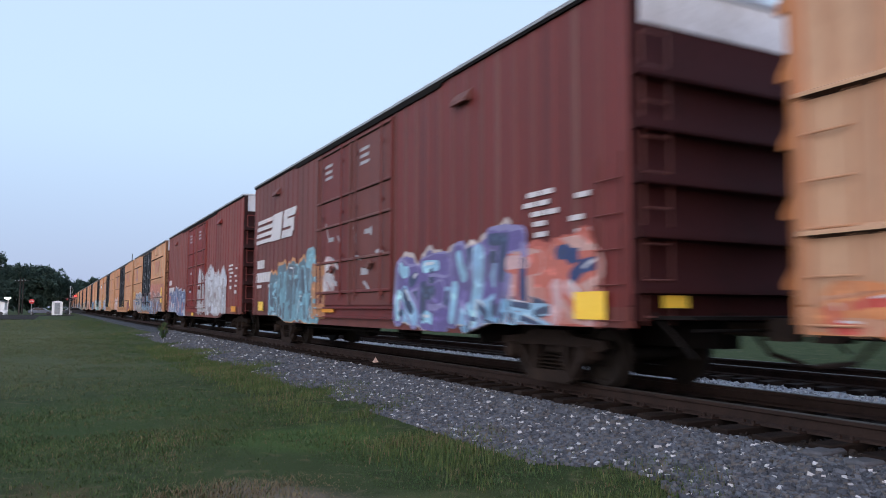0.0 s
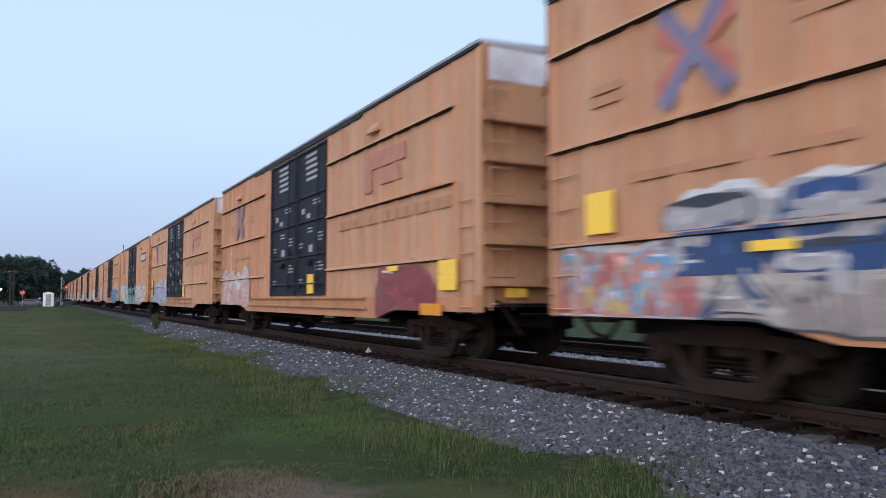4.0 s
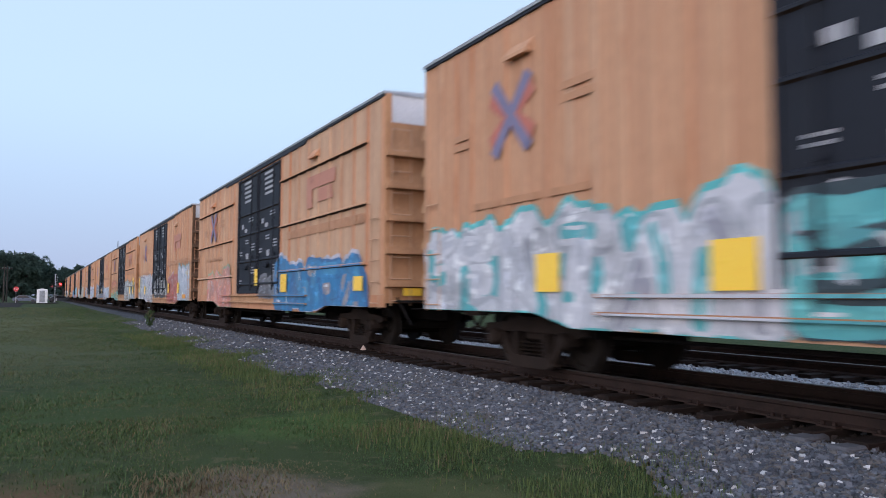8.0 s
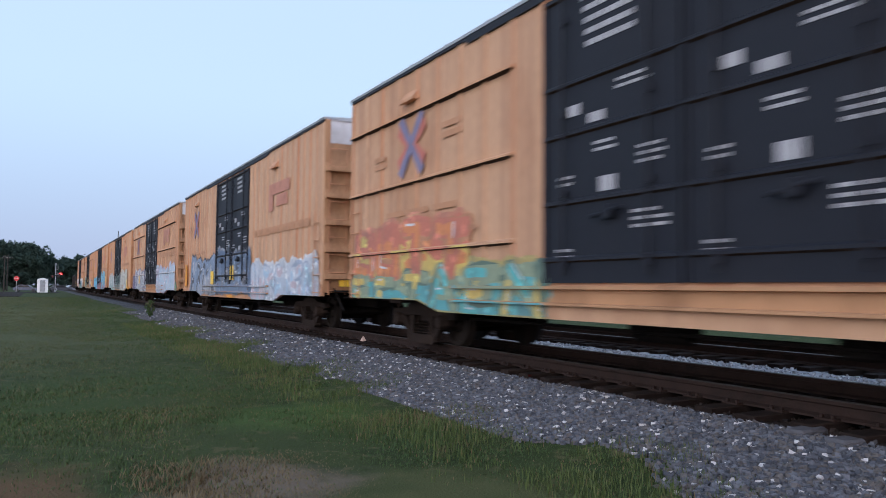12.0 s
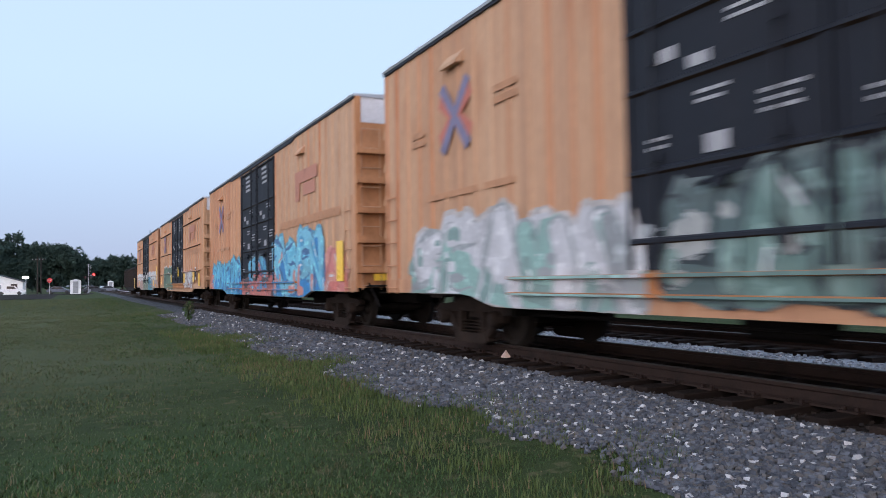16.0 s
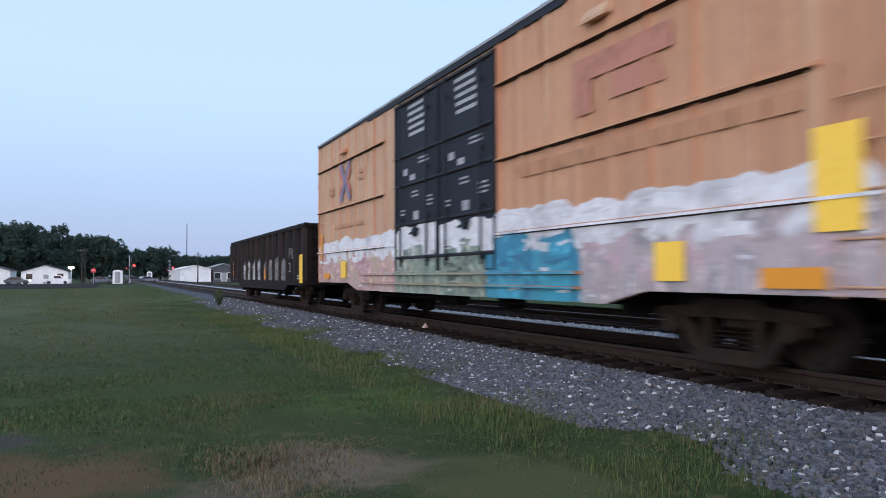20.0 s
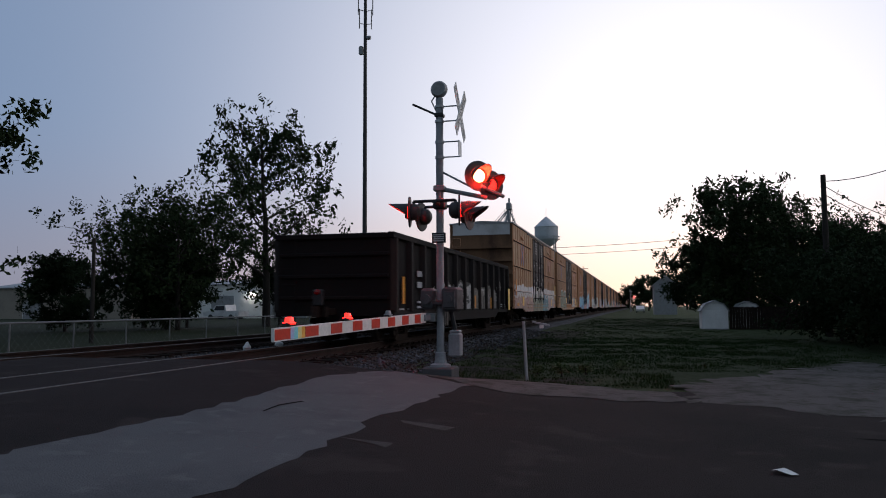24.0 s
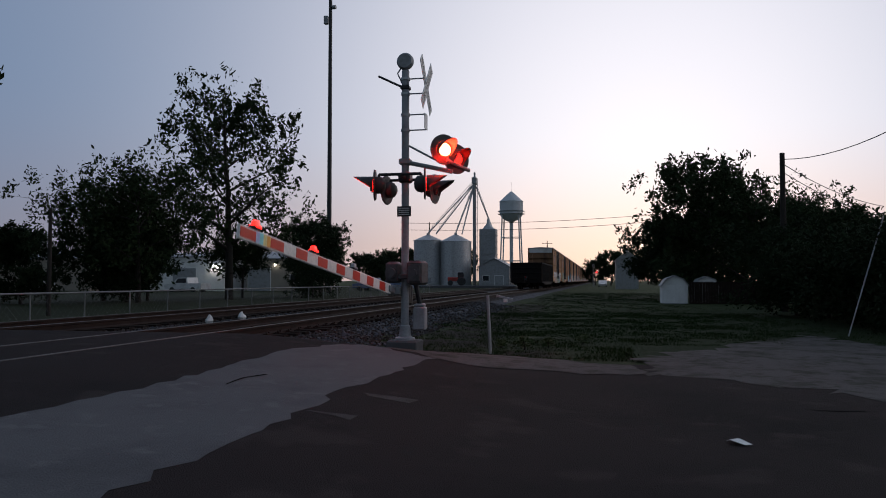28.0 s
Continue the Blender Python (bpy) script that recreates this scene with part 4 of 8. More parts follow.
CARS = {     # kind, logo, sprays (from, to, low, high, (field, low field, rim, outlines, patches...), letters), stickers (x, z, wide, high)
    0: ("yellow", "x", [(-9.3, -6.5, 0.6, 1.2, [OR, (0.5, 0.25, 0.15), OR, (0.4, 0.16, 0.08), RD], 3)], []),
    1: ("brown", "n", [(6.7, 8.95, 0.75, 2.2, [(0.5, 0.14, 0.1), (0.48, 0.2, 0.16), (0.42, 0.1, 0.07), (0.5, 0.3, 0.26), (0.55, 0.36, 0.36), NV], 2), (2.6, 7.1, 0.68, 2.25, [(0.13, 0.1, 0.27), (0.26, 0.44, 0.62), (0.5, 0.42, 0.38), (0.24, 0.22, 0.4), (0.04, 0.06, 0.12), (0.3, 0.55, 0.7), (0.04, 0.06, 0.12), (0.28, 0.5, 0.66)], 4), (5.4, 8.1, 0.62, 1.25, [(0.3, 0.5, 0.66), (0.2, 0.4, 0.58), LB, (0.05, 0.07, 0.13), (0.05, 0.07, 0.13)], 2), (-2.9, -1.75, 0.8, 2.2, [(0.5, 0.22, 0.08), (0.42, 0.2, 0.1), (0.52, 0.26, 0.12), (0.36, 0.15, 0.08), (0.5, 0.3, 0.14)], 1), (-1.9, -1.05, 1.4, 2.25, [(0.56, 0.52, 0.54), (0.5, 0.42, 0.42), (0.5, 0.4, 0.4), (0.4, 0.22, 0.2), (0.6, 0.58, 0.6)], 1), (-7.3, -2.25, 0.62, 2.33, [(0.1, 0.16, 0.2), (0.16, 0.33, 0.4), (0.58, 0.26, 0.09), (0.24, 0.45, 0.53), (0.06, 0.075, 0.1), (0.22, 0.42, 0.5), (0.075, 0.09, 0.12), (0.07, 0.08, 0.1)], 5), (-3.4, -2.6, 2.1, 2.55, [(0.18, 0.4, 0.48), (0.22, 0.46, 0.54), (0.3, 0.5, 0.56), (0.2, 0.4, 0.48), (0.24, 0.46, 0.54)], 1)], [(8.75, 1.08, 0.6, 0.34), (-8.15, 1.1, 0.6, 0.28), (-1.45, 1.0, 0.9, 0.12)]),
    2: ("red", "", [(0.6, 6.9, 0.75, 2.75, [(0.54, 0.55, 0.59), (0.46, 0.45, 0.46), (0.4, 0.3, 0.29), (0.36, 0.33, 0.34), (0.26, 0.2, 0.2), (0.6, 0.61, 0.65), (0.42, 0.4, 0.41)], 5), (-8.8, -2.9, 0.65, 2.1, [(0.07, 0.1, 0.22), (0.55, 0.55, 0.58), (0.5, 0.48, 0.5), (0.35, 0.38, 0.45), (0.1, 0.16, 0.36), (0.3, 0.36, 0.48), (0.42, 0.16, 0.15)], 5)], [(8.4, 1.0, 0.75, 0.2), (-0.5, 0.75, 0.5, 0.14)]),
    3: ("yellow", "x", [(2.6, 9.2, 1.6, 2.6, [(0.46, 0.15, 0.1), (0.4, 0.12, 0.09), (0.52, 0.22, 0.13), (0.48, 0.17, 0.11), (0.5, 0.2, 0.12)], 5), (-9.2, -6.9, 0.78, 1.75, [(0.5, 0.24, 0.2), (0.46, 0.13, 0.12), (0.54, 0.5, 0.5), (0.3, 0.42, 0.5), (0.5, 0.36, 0.14), (0.16, 0.34, 0.5), (0.5, 0.5, 0.52)], 3), (-7.3, -2.3, 1.3, 2.12, [(0.34, 0.33, 0.34), (0.02, 0.06, 0.17), (0.62, 0.62, 0.64), (0.03, 0.035, 0.05), (0.025, 0.07, 0.2), (0.42, 0.41, 0.41)], 4), (-7.0, -2.4, 0.72, 1.5, [(0.4, 0.36, 0.33), (0.34, 0.29, 0.26), (0.05, 0.055, 0.07), (0.03, 0.035, 0.05), (0.56, 0.55, 0.55), (0.04, 0.07, 0.15), (0.3, 0.26, 0.24)], 4), (-2.4, 2.4, 0.8, 2.1, [(0.24, 0.12, 0.11), (0.16, 0.3, 0.42), (0.3, 0.16, 0.14), (0.03, 0.035, 0.05), (0.05, 0.13, 0.32), (0.42, 0.4, 0.4), (0.06, 0.06, 0.09)], 4), (2.3, 8.6, 0.6, 2.15, [(0.16, 0.07, 0.07), (0.07, 0.19, 0.38), (0.6, 0.59, 0.6), (0.5, 0.5, 0.52), (0.06, 0.05, 0.06), (0.2, 0.06, 0.06), (0.36, 0.34, 0.34), (0.28, 0.48, 0.58)], 5)], [(8.5, 2.02, 0.5, 0.5), (8.5, 1.46, 0.5, 0.28), (-6.0, 1.52, 0.5, 0.1), (-8.38, 2.05, 0.5, 0.5)]),
    4: ("yellow", "x", [(-9.2, -5.0, 0.8, 2.0, [(0.55, 0.4, 0.36), (0.55, 0.34, 0.28), (0.55, 0.5, 0.48), (0.5, 0.3, 0.25), PK, W], 4), (5.4, 8.0, 0.6, 1.65, [(0.24, 0.05, 0.05), (0.22, 0.035, 0.045), (0.3, 0.1, 0.08), (0.2, 0.04, 0.05), (0.26, 0.06, 0.06)], 1)], [(1.35, 1.4, 0.49, 0.48), (8.5, 1.42, 0.62, 0.5), (6.3, 1.6, 0.5, 0.1), (7.9, 0.85, 0.8, 0.2)]),
    5: ("yellow", "x", [(-7.6, -2.3, 0.72, 2.0, [(0.38, 0.37, 0.5), (0.4, 0.44, 0.5), (0.4, 0.54, 0.54), (0.3, 0.29, 0.38), (0.33, 0.31, 0.45), (0.24, 0.3, 0.34), (0.44, 0.47, 0.52)], 5), (-8.7, -7.8, 0.85, 1.15, [TE, (0.1, 0.3, 0.4), TE, TE, CY], 2)], [(-2.95, 1.8, 0.5, 0.36), (-8.4, 1.99, 0.5, 0.5), (-8.4, 1.40, 0.5, 0.5), (3.0, 1.4, 0.45, 0.5)]),
    6: ("smooth", "s", [(2.4, 8.2, 0.7, 2.1, [(0.55, 0.5, 0.42), (0.5, 0.47, 0.42), (0.5, 0.45, 0.38), (0.28, 0.24, 0.2), W, (0.4, 0.34, 0.28)], 6), (-9.4, -2.3, 0.6, 2.3, [(0.56, 0.56, 0.59), (0.5, 0.51, 0.54), TE, (0.36, 0.37, 0.4), (0.3, 0.3, 0.34), (0.45, 0.46, 0.5), (0.1, 0.38, 0.4)], 6), (-2.3, 2.2, 0.7, 1.95, [(0.09, 0.36, 0.37), (0.08, 0.3, 0.32), (0.4, 0.4, 0.42), (0.03, 0.05, 0.06), (0.12, 0.42, 0.42), (0.4, 0.42, 0.44)], 4)], [(8.75, 1.6, 0.3, 0.55), (-5.85, 1.35, 0.5, 0.5), (-2.88, 1.35, 0.56, 0.5), (8.3, 0.9, 0.8, 0.16)]),
    7: ("yellow", "x", [(2.0, 8.6, 0.65, 2.1, [(0.03, 0.19, 0.4), (0.04, 0.22, 0.44), (0.5, 0.48, 0.55), (0.03, 0.13, 0.3), (0.06, 0.26, 0.46), (0.3, 0.26, 0.26), (0.05, 0.16, 0.34)], 5), (-7.5, -3.4, 0.6, 2.05, [(0.62, 0.26, 0.18), (0.6, 0.22, 0.16), (0.3, 0.36, 0.22), (0.55, 0.3, 0.26), (0.6, 0.33, 0.26), (0.52, 0.22, 0.2), (0.62, 0.36, 0.27)], 3), (0.3, 2.3, 0.98, 1.65, [(0.12, 0.12, 0.13), (0.09, 0.09, 0.1), (0.2, 0.2, 0.22), (0.25, 0.25, 0.27), (0.16, 0.17, 0.2)], 2)], [(8.3, 1.3, 0.5, 0.3), (0.1, 1.6, 0.4, 0.5), (2.97, 1.38, 0.56, 0.48)]),
    8: ("smooth", "x", [(6.10, 9.35, 0.6, 2.5, [(0.46, 0.5, 0.57), (0.44, 0.47, 0.53), (0.2, 0.3, 0.26), (0.3, 0.34, 0.4), (0.38, 0.42, 0.48), (0.55, 0.5, 0.36), W], 3), (3.05, 6.20, 0.7, 2.15, [(0.44, 0.13, 0.1), (0.4, 0.09, 0.07), (0.5, 0.3, 0.27), (0.38, 0.09, 0.08), (0.5, 0.24, 0.2), (0.36, 0.08, 0.07)], 3), (-1.70, 2.90, 0.95, 2.0, [(0.05, 0.05, 0.055), (0.04, 0.04, 0.045), (0.1, 0.1, 0.1), (0.5, 0.5, 0.5), (0.5, 0.48, 0.44), (0.36, 0.36, 0.38)], 4), (-9.3, -2.5, 0.65, 2.4, [(0.54, 0.54, 0.57), (0.5, 0.5, 0.54), (0.5, 0.5, 0.53), (0.2, 0.2, 0.24), (0.3, 0.4, 0.52), (0.42, 0.42, 0.46), (0.17, 0.17, 0.22)], 7)], [(6.50, 1.4, 0.5, 0.5), (8.2, 1.0, 0.75, 0.18), (3.60, 1.4, 0.4, 0.48), (-5.80, 1.35, 0.55, 0.5), (-8.55, 1.7, 0.45, 0.95)]),
    9: ("yellow", "x", [(2.40, 9.20, 0.7, 2.2, [(0.24, 0.3, 0.3), (0.22, 0.28, 0.29), (0.18, 0.26, 0.22), (0.5, 0.5, 0.52), (0.56, 0.56, 0.58), (0.05, 0.05, 0.06), (0.4, 0.42, 0.44)], 5), (-9.2, -4.40, 1.2, 2.3, [(0.5, 0.16, 0.1), YL, (0.5, 0.2, 0.12), (0.42, 0.2, 0.1), OR], 4), (-9.2, -2.40, 0.6, 1.45, [(0.24, 0.3, 0.2), (0.1, 0.34, 0.36), (0.4, 0.32, 0.12), (0.1, 0.16, 0.12), TE, YL], 6)], [(6.35, 1.4, 0.5, 0.5), (8.40, 2.02, 0.52, 0.52), (8.40, 1.42, 0.52, 0.5)]),
    10: ("smooth", "x", [(2.90, 9.35, 0.6, 1.9, [(0.5, 0.54, 0.6), (0.42, 0.48, 0.56), W, (0.3, 0.36, 0.46), LB, (0.5, 0.42, 0.46)], 5), (-7.60, -2.3, 0.7, 2.35, [(0.2, 0.26, 0.36), (0.34, 0.36, 0.4), (0.08, 0.08, 0.1), (0.26, 0.34, 0.46), (0.06, 0.065, 0.08), (0.42, 0.42, 0.44)], 4), (-2.3, 2.90, 0.75, 2.5, [(0.1, 0.15, 0.24), (0.16, 0.22, 0.32), (0.24, 0.24, 0.26), (0.05, 0.06, 0.08), (0.3, 0.38, 0.5), (0.2, 0.2, 0.22)], 4)], [(-8.5, 1.5, 0.42, 0.95), (-2.90, 1.35, 0.5, 0.5), (0.35, 1.5, 0.52, 0.5), (0.10, 0.7, 0.9, 0.1)]),
    11: ("yellow", "x", [(2.40, 8.90, 0.65, 2.2, [(0.44, 0.54, 0.64), (0.46, 0.52, 0.6), (0.5, 0.46, 0.6), (0.5, 0.44, 0.54), (0.36, 0.5, 0.62), (0.55, 0.56, 0.62)], 6), (-7.6, -2.00, 0.7, 2.2, [(0.56, 0.57, 0.6), (0.46, 0.5, 0.54), (0.1, 0.09, 0.17), (0.12, 0.11, 0.2), (0.2, 0.19, 0.28), (0.4, 0.46, 0.54)], 4), (-9.35, -7.5, 0.7, 1.9, [(0.12, 0.09, 0.2), (0.1, 0.08, 0.17), (0.14, 0.1, 0.22), (0.14, 0.11, 0.24), (0.1, 0.08, 0.16)], 1), (8.80, 9.35, 0.6, 1.2, [GN, (0.1, 0.3, 0.14), GN, GN, (0.12, 0.34, 0.16)], 1)], [(-5.30, 1.4, 0.5, 0.5)]),
    12: ("smooth", "x", [(2.2, 7.6, 0.65, 2.3, [(0.55, 0.54, 0.46), (0.52, 0.52, 0.5), (0.46, 0.45, 0.36), (0.3, 0.3, 0.26), W, (0.42, 0.44, 0.36)], 6), (-8.25, -2.2, 0.6, 2.1, [(0.52, 0.52, 0.54), (0.26, 0.42, 0.38), (0.46, 0.42, 0.4), (0.3, 0.32, 0.33), (0.2, 0.3, 0.28), W], 5), (-1.95, 2.35, 0.75, 2.1, [(0.08, 0.12, 0.12), (0.12, 0.2, 0.18), (0.12, 0.16, 0.16), (0.03, 0.04, 0.045), (0.2, 0.3, 0.27), (0.35, 0.36, 0.35)], 4)], [(7.75, 1.15, 0.35, 0.6), (8.75, 0.9, 0.8, 0.25)]),
    13: ("smooth", "x", [(-9.2, -8.2, 0.6, 1.5, [(0.6, 0.2, 0.18), (0.6, 0.17, 0.14), (0.6, 0.24, 0.2), (0.5, 0.16, 0.13), (0.62, 0.28, 0.22)], 1), (-8.6, -2.5, 0.5, 2.1, [(0.12, 0.48, 0.68), (0.03, 0.24, 0.56), (0.1, 0.3, 0.42), (0.03, 0.12, 0.3), (0.14, 0.52, 0.72), (0.05, 0.3, 0.58)], 6), (-2.4, 2.3, 0.5, 1.35, [(0.5, 0.14, 0.12), (0.58, 0.2, 0.17), (0.4, 0.12, 0.1), (0.06, 0.05, 0.06), (0.06, 0.05, 0.06)], 3), (-1.2, 1.4, 0.8, 2.0, [(0.14, 0.45, 0.62), (0.05, 0.28, 0.5), (0.05, 0.07, 0.1), (0.04, 0.12, 0.26), CY, (0.5, 0.14, 0.12)], 2), (2.3, 7.4, 0.55, 2.5, [(0.18, 0.5, 0.65), (0.03, 0.22, 0.5), (0.1, 0.3, 0.42), (0.05, 0.14, 0.3), (0.08, 0.34, 0.56), CY, (0.58, 0.24, 0.2)], 4), (7.2, 9.0, 0.65, 1.8, [(0.6, 0.2, 0.18), (0.6, 0.17, 0.14), (0.6, 0.24, 0.2), (0.5, 0.16, 0.13), (0.62, 0.28, 0.22)], 1)], [(8.6, 1.5, 0.45, 0.9)]),
    14: ("yellow", "x", [(2.8, 5.9, 0.85, 1.8, [(0.6, 0.58, 0.58), (0.58, 0.57, 0.58), (0.5, 0.2, 0.16), (0.16, 0.1, 0.1), W, (0.3, 0.2, 0.2)], 4), (-7.4, -2.3, 0.72, 2.12, [(0.09, 0.15, 0.1), (0.1, 0.17, 0.115), (0.62, 0.6, 0.6), (0.07, 0.12, 0.09), (0.12, 0.2, 0.13), (0.05, 0.07, 0.06)], 2)], [(6.55, 1.38, 0.55, 0.5), (3.1, 1.35, 0.45, 0.5), (0.54, 1.75, 0.48, 0.52), (-2.8, 1.4, 0.45, 0.48), (8.4, 1.25, 0.45, 0.6), (-8.3, 1.3, 0.3, 0.5)]),
    15: ("yellow", "x", [(-9.35, 9.35, 1.4, 2.02, [(0.74, 0.74, 0.76), (0.7, 0.69, 0.7), (0.7, 0.69, 0.7), (0.62, 0.6, 0.6), (0.7, 0.69, 0.7)], 16), (-9.3, -2.5, 0.6, 1.78, [(0.52, 0.33, 0.31), (0.5, 0.36, 0.33), (0.55, 0.42, 0.4), (0.46, 0.28, 0.27), (0.42, 0.22, 0.22), (0.5, 0.38, 0.26)], 7), (-2.5, 2.0, 0.6, 1.75, [(0.22, 0.28, 0.22), (0.26, 0.3, 0.22), (0.3, 0.34, 0.28), (0.07, 0.1, 0.08), (0.14, 0.2, 0.16), (0.34, 0.36, 0.28)], 5), (2.05, 4.9, 0.6, 1.75, [(0.04, 0.22, 0.34), (0.05, 0.28, 0.38), (0.06, 0.28, 0.38), (0.03, 0.16, 0.26), (0.05, 0.3, 0.42)], 2), (4.9, 9.35, 0.6, 1.74, [(0.46, 0.38, 0.38), (0.42, 0.35, 0.34), (0.5, 0.44, 0.43), (0.38, 0.31, 0.31), (0.5, 0.36, 0.38), (0.36, 0.32, 0.33)], 5)], [(8.9, 1.87, 0.5, 0.95), (6.7, 1.17, 0.5, 0.45), (8.4, 0.98, 0.75, 0.2), (-8.87, 1.88, 0.24, 0.75), (-6.53, 1.18, 0.5, 0.46), (-8.29, 1.01, 0.62, 0.16)]),
}
LABELS = {"yellow": "yellow-orange boxcar with black plug doors and sprayed graffiti", "smooth": "smooth-sided yellow boxcar with black doors and graffiti", "brown": "reddish-brown boxcar with white markings and graffiti", "red": "rust-red boxcar with white sprayed graffiti"}
train = {}
for number in range(-14, 16):
    r = random.Random(100 + number)
    if number in CARS:
        kind, logo, sprays, stickers = CARS[number]
    else:
        kind, logo, stickers = r.choice(("yellow", "smooth")), "x", [q for q in STK if r.random() < 0.6]
        sprays = [(r.uniform(-9, -5), r.uniform(0, 8), 0.6, r.uniform(1.6, 2.2), r.sample([W, LB, CY, PK, GY, TE], 5), 5)]
    # cars 3, 8 and 15 take the ends painted darkest for shade and grime
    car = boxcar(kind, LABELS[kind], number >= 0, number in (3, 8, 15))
    train[number] = car
    marks(car, r, logo, stickers, {3: -6.9, 5: -6.8, 6: -6.75, 8: -6.1}.get(number, -6.5))
    for k, (a, b, z0, z1, cols, n) in enumerate(sprays):
        graffiti(car, a, b, z0, z1, cols, 31 * number + k, n, ledges=LEDGES if kind == "yellow" else (), track=2.5 if kind in ("brown", "red") else 4.9)
    if logo == "n":
        m = Mesh()
        for i in range(4):
            m.prism([(-9.05 + 0.05 * i, 3.08 + i * 0.21), (-7.1 + 0.09 * i, 3.08 + i * 0.21), (-7.05 + 0.09 * i, 3.2 + i * 0.21), (-9.02 + 0.05 * i, 3.2 + i * 0.21)], -SIDE - 0.034, -SIDE - 0.016)
        m.prism([(-7.2, 3.06), (-6.1, 3.06), (-5.85, 3.86), (-6.9, 3.86)], -SIDE - 0.034, -SIDE - 0.016)
        for z, a, b in ((3.06, -5.95, -4.85), (3.36, -5.8, -4.75), (3.64, -5.75, -4.55)):
            m.prism([(a, z), (b, z), (b + 0.12, z + 0.22), (a + 0.1, z + 0.22)], -SIDE - 0.034, -SIDE - 0.016)
        m.prism([(-5.0, 3.2), (-4.68, 3.2), (-4.66, 3.44), (-4.9, 3.44)], -SIDE - 0.033, -SIDE - 0.016)
        m.prism([(-5.75, 3.5), (-5.35, 3.5), (-5.3, 3.72), (-5.68, 3.72)], -SIDE - 0.033, -SIDE - 0.016)
        part("logo", m, WHITE, car, "white striped logo shapes", smooth=0)
    if kind in ("brown", "red"):
        m = Mesh()
        for x, z, w, h in ((-8.3, 2.42, 1.3, 0.26), (-7.9, 2.0, 2.2, 0.3), (-8.5, 1.72, 0.9, 0.1), (-7.0, 1.72, 0.8, 0.1), (7.7, 2.2, 0.5, 0.07), (7.7, 2.05, 0.45, 0.07), (8.5, 2.2, 0.4, 0.07), (7.7, 1.8, 0.5, 0.12), (8.5, 1.62, 0.35, 0.12), (7.75, 2.62, 0.9, 0.07), (7.7, 2.48, 1.0, 0.07), (7.75, 2.34, 0.7, 0.07), (8.6, 2.48, 0.34, 0.07), (8.6, 2.02, 0.34, 0.07), (8.55, 1.84, 0.4, 0.07)):
            for i in range(max(int(w / 0.34), 1)):
                m.box(x - w / 2 + 0.34 * i, x - w / 2 + 0.34 * i + min(w, 0.28), -SIDE - 0.034, -SIDE - 0.014, z - h / 2, z + h / 2)
        tagged(part("side_lettering", m, WHITE, car, smooth=0), kind="stuff")
    if number == 1:
        m, q = Mesh(), random.Random(8)
        for x, z in ((-1.5, 2.7), (-1.2, 2.2), (-0.6, 2.45), (0.35, 2.5), (0.7, 2.1), (1.3, 2.6), (1.6, 2.2), (0.9, 1.6), (-0.9, 1.6)):
            m.poly([(u, -SIDE - 0.05, v) for u, v in stroke(x, z, x + q.uniform(-0.4, 0.4), z + q.uniform(-0.4, 0.4), q.uniform(0.06, 0.13), q)])
        tagged(part("graffiti", m, DIMWHITE, car, "white sprayed scribbles on the doors", smooth=0, fix=False), kind="stuff")
    if number == 1:                  # an older, shorter car than the rest
        short = 0.966
        for ob in car.children:
            if ob.name.startswith(("bogie", "coupler", "reflector", "ladder", "end_wall", "end_panel", "platform")) and ob.matrix_basis.to_3x3().determinant() > 0:
                reach = ob.matrix_basis.translation.x if abs(ob.matrix_basis.translation.x) > 0.1 else (HALF if ob.matrix_basis[0][0] > 0 else -HALF)
                ob.matrix_basis = pose(-(reach + HALF) * (1 - short), 0, 0) @ ob.matrix_basis
            else:
                ob.matrix_basis = pose(-HALF, 0, 0) @ Matrix.Diagonal((short, 1, 1, 1)) @ pose(HALF, 0, 0) @ ob.matrix_basis
    if number == 14:
        patch(car, "notice_panel", 7.3, 1.55, 0.42, 0.62, WHITE, "white-edged black notice panel", -SIDE - 0.06)
        patch(car, "notice_field", 7.3, 1.58, 0.34, 0.42, BLACKDOOR, "black notice field", -SIDE - 0.068)
    if logo == "s":
        m = Mesh()
        m.box(5.6, 8.25, -SIDE - 0.042, -SIDE - 0.024, 3.55, 4.1)
        part("logo", m, BLACKDOOR, car, "black label strip", smooth=0)
        m = Mesh()
        for i in range(6):
            m.box(5.72 + 0.41 * i, 6.06 + 0.41 * i, -SIDE - 0.046, -SIDE - 0.042, 3.63, 4.0)
        part("side_lettering", m, WHITE, car, smooth=0)
        m = Mesh()
        for x, z, w in ((5.7, 3.05, 2.4), (6.1, 2.7, 1.3), (6.15, 2.42, 1.2)):
            for i in range(int(w / 0.3)):
                m.box(x + 0.3 * i, x + 0.3 * i + 0.25, -SIDE - 0.036, -SIDE - 0.024, z, z + 0.14)
        tagged(part("side_lettering", m, DARKTEXT, car, smooth=0), kind="stuff")


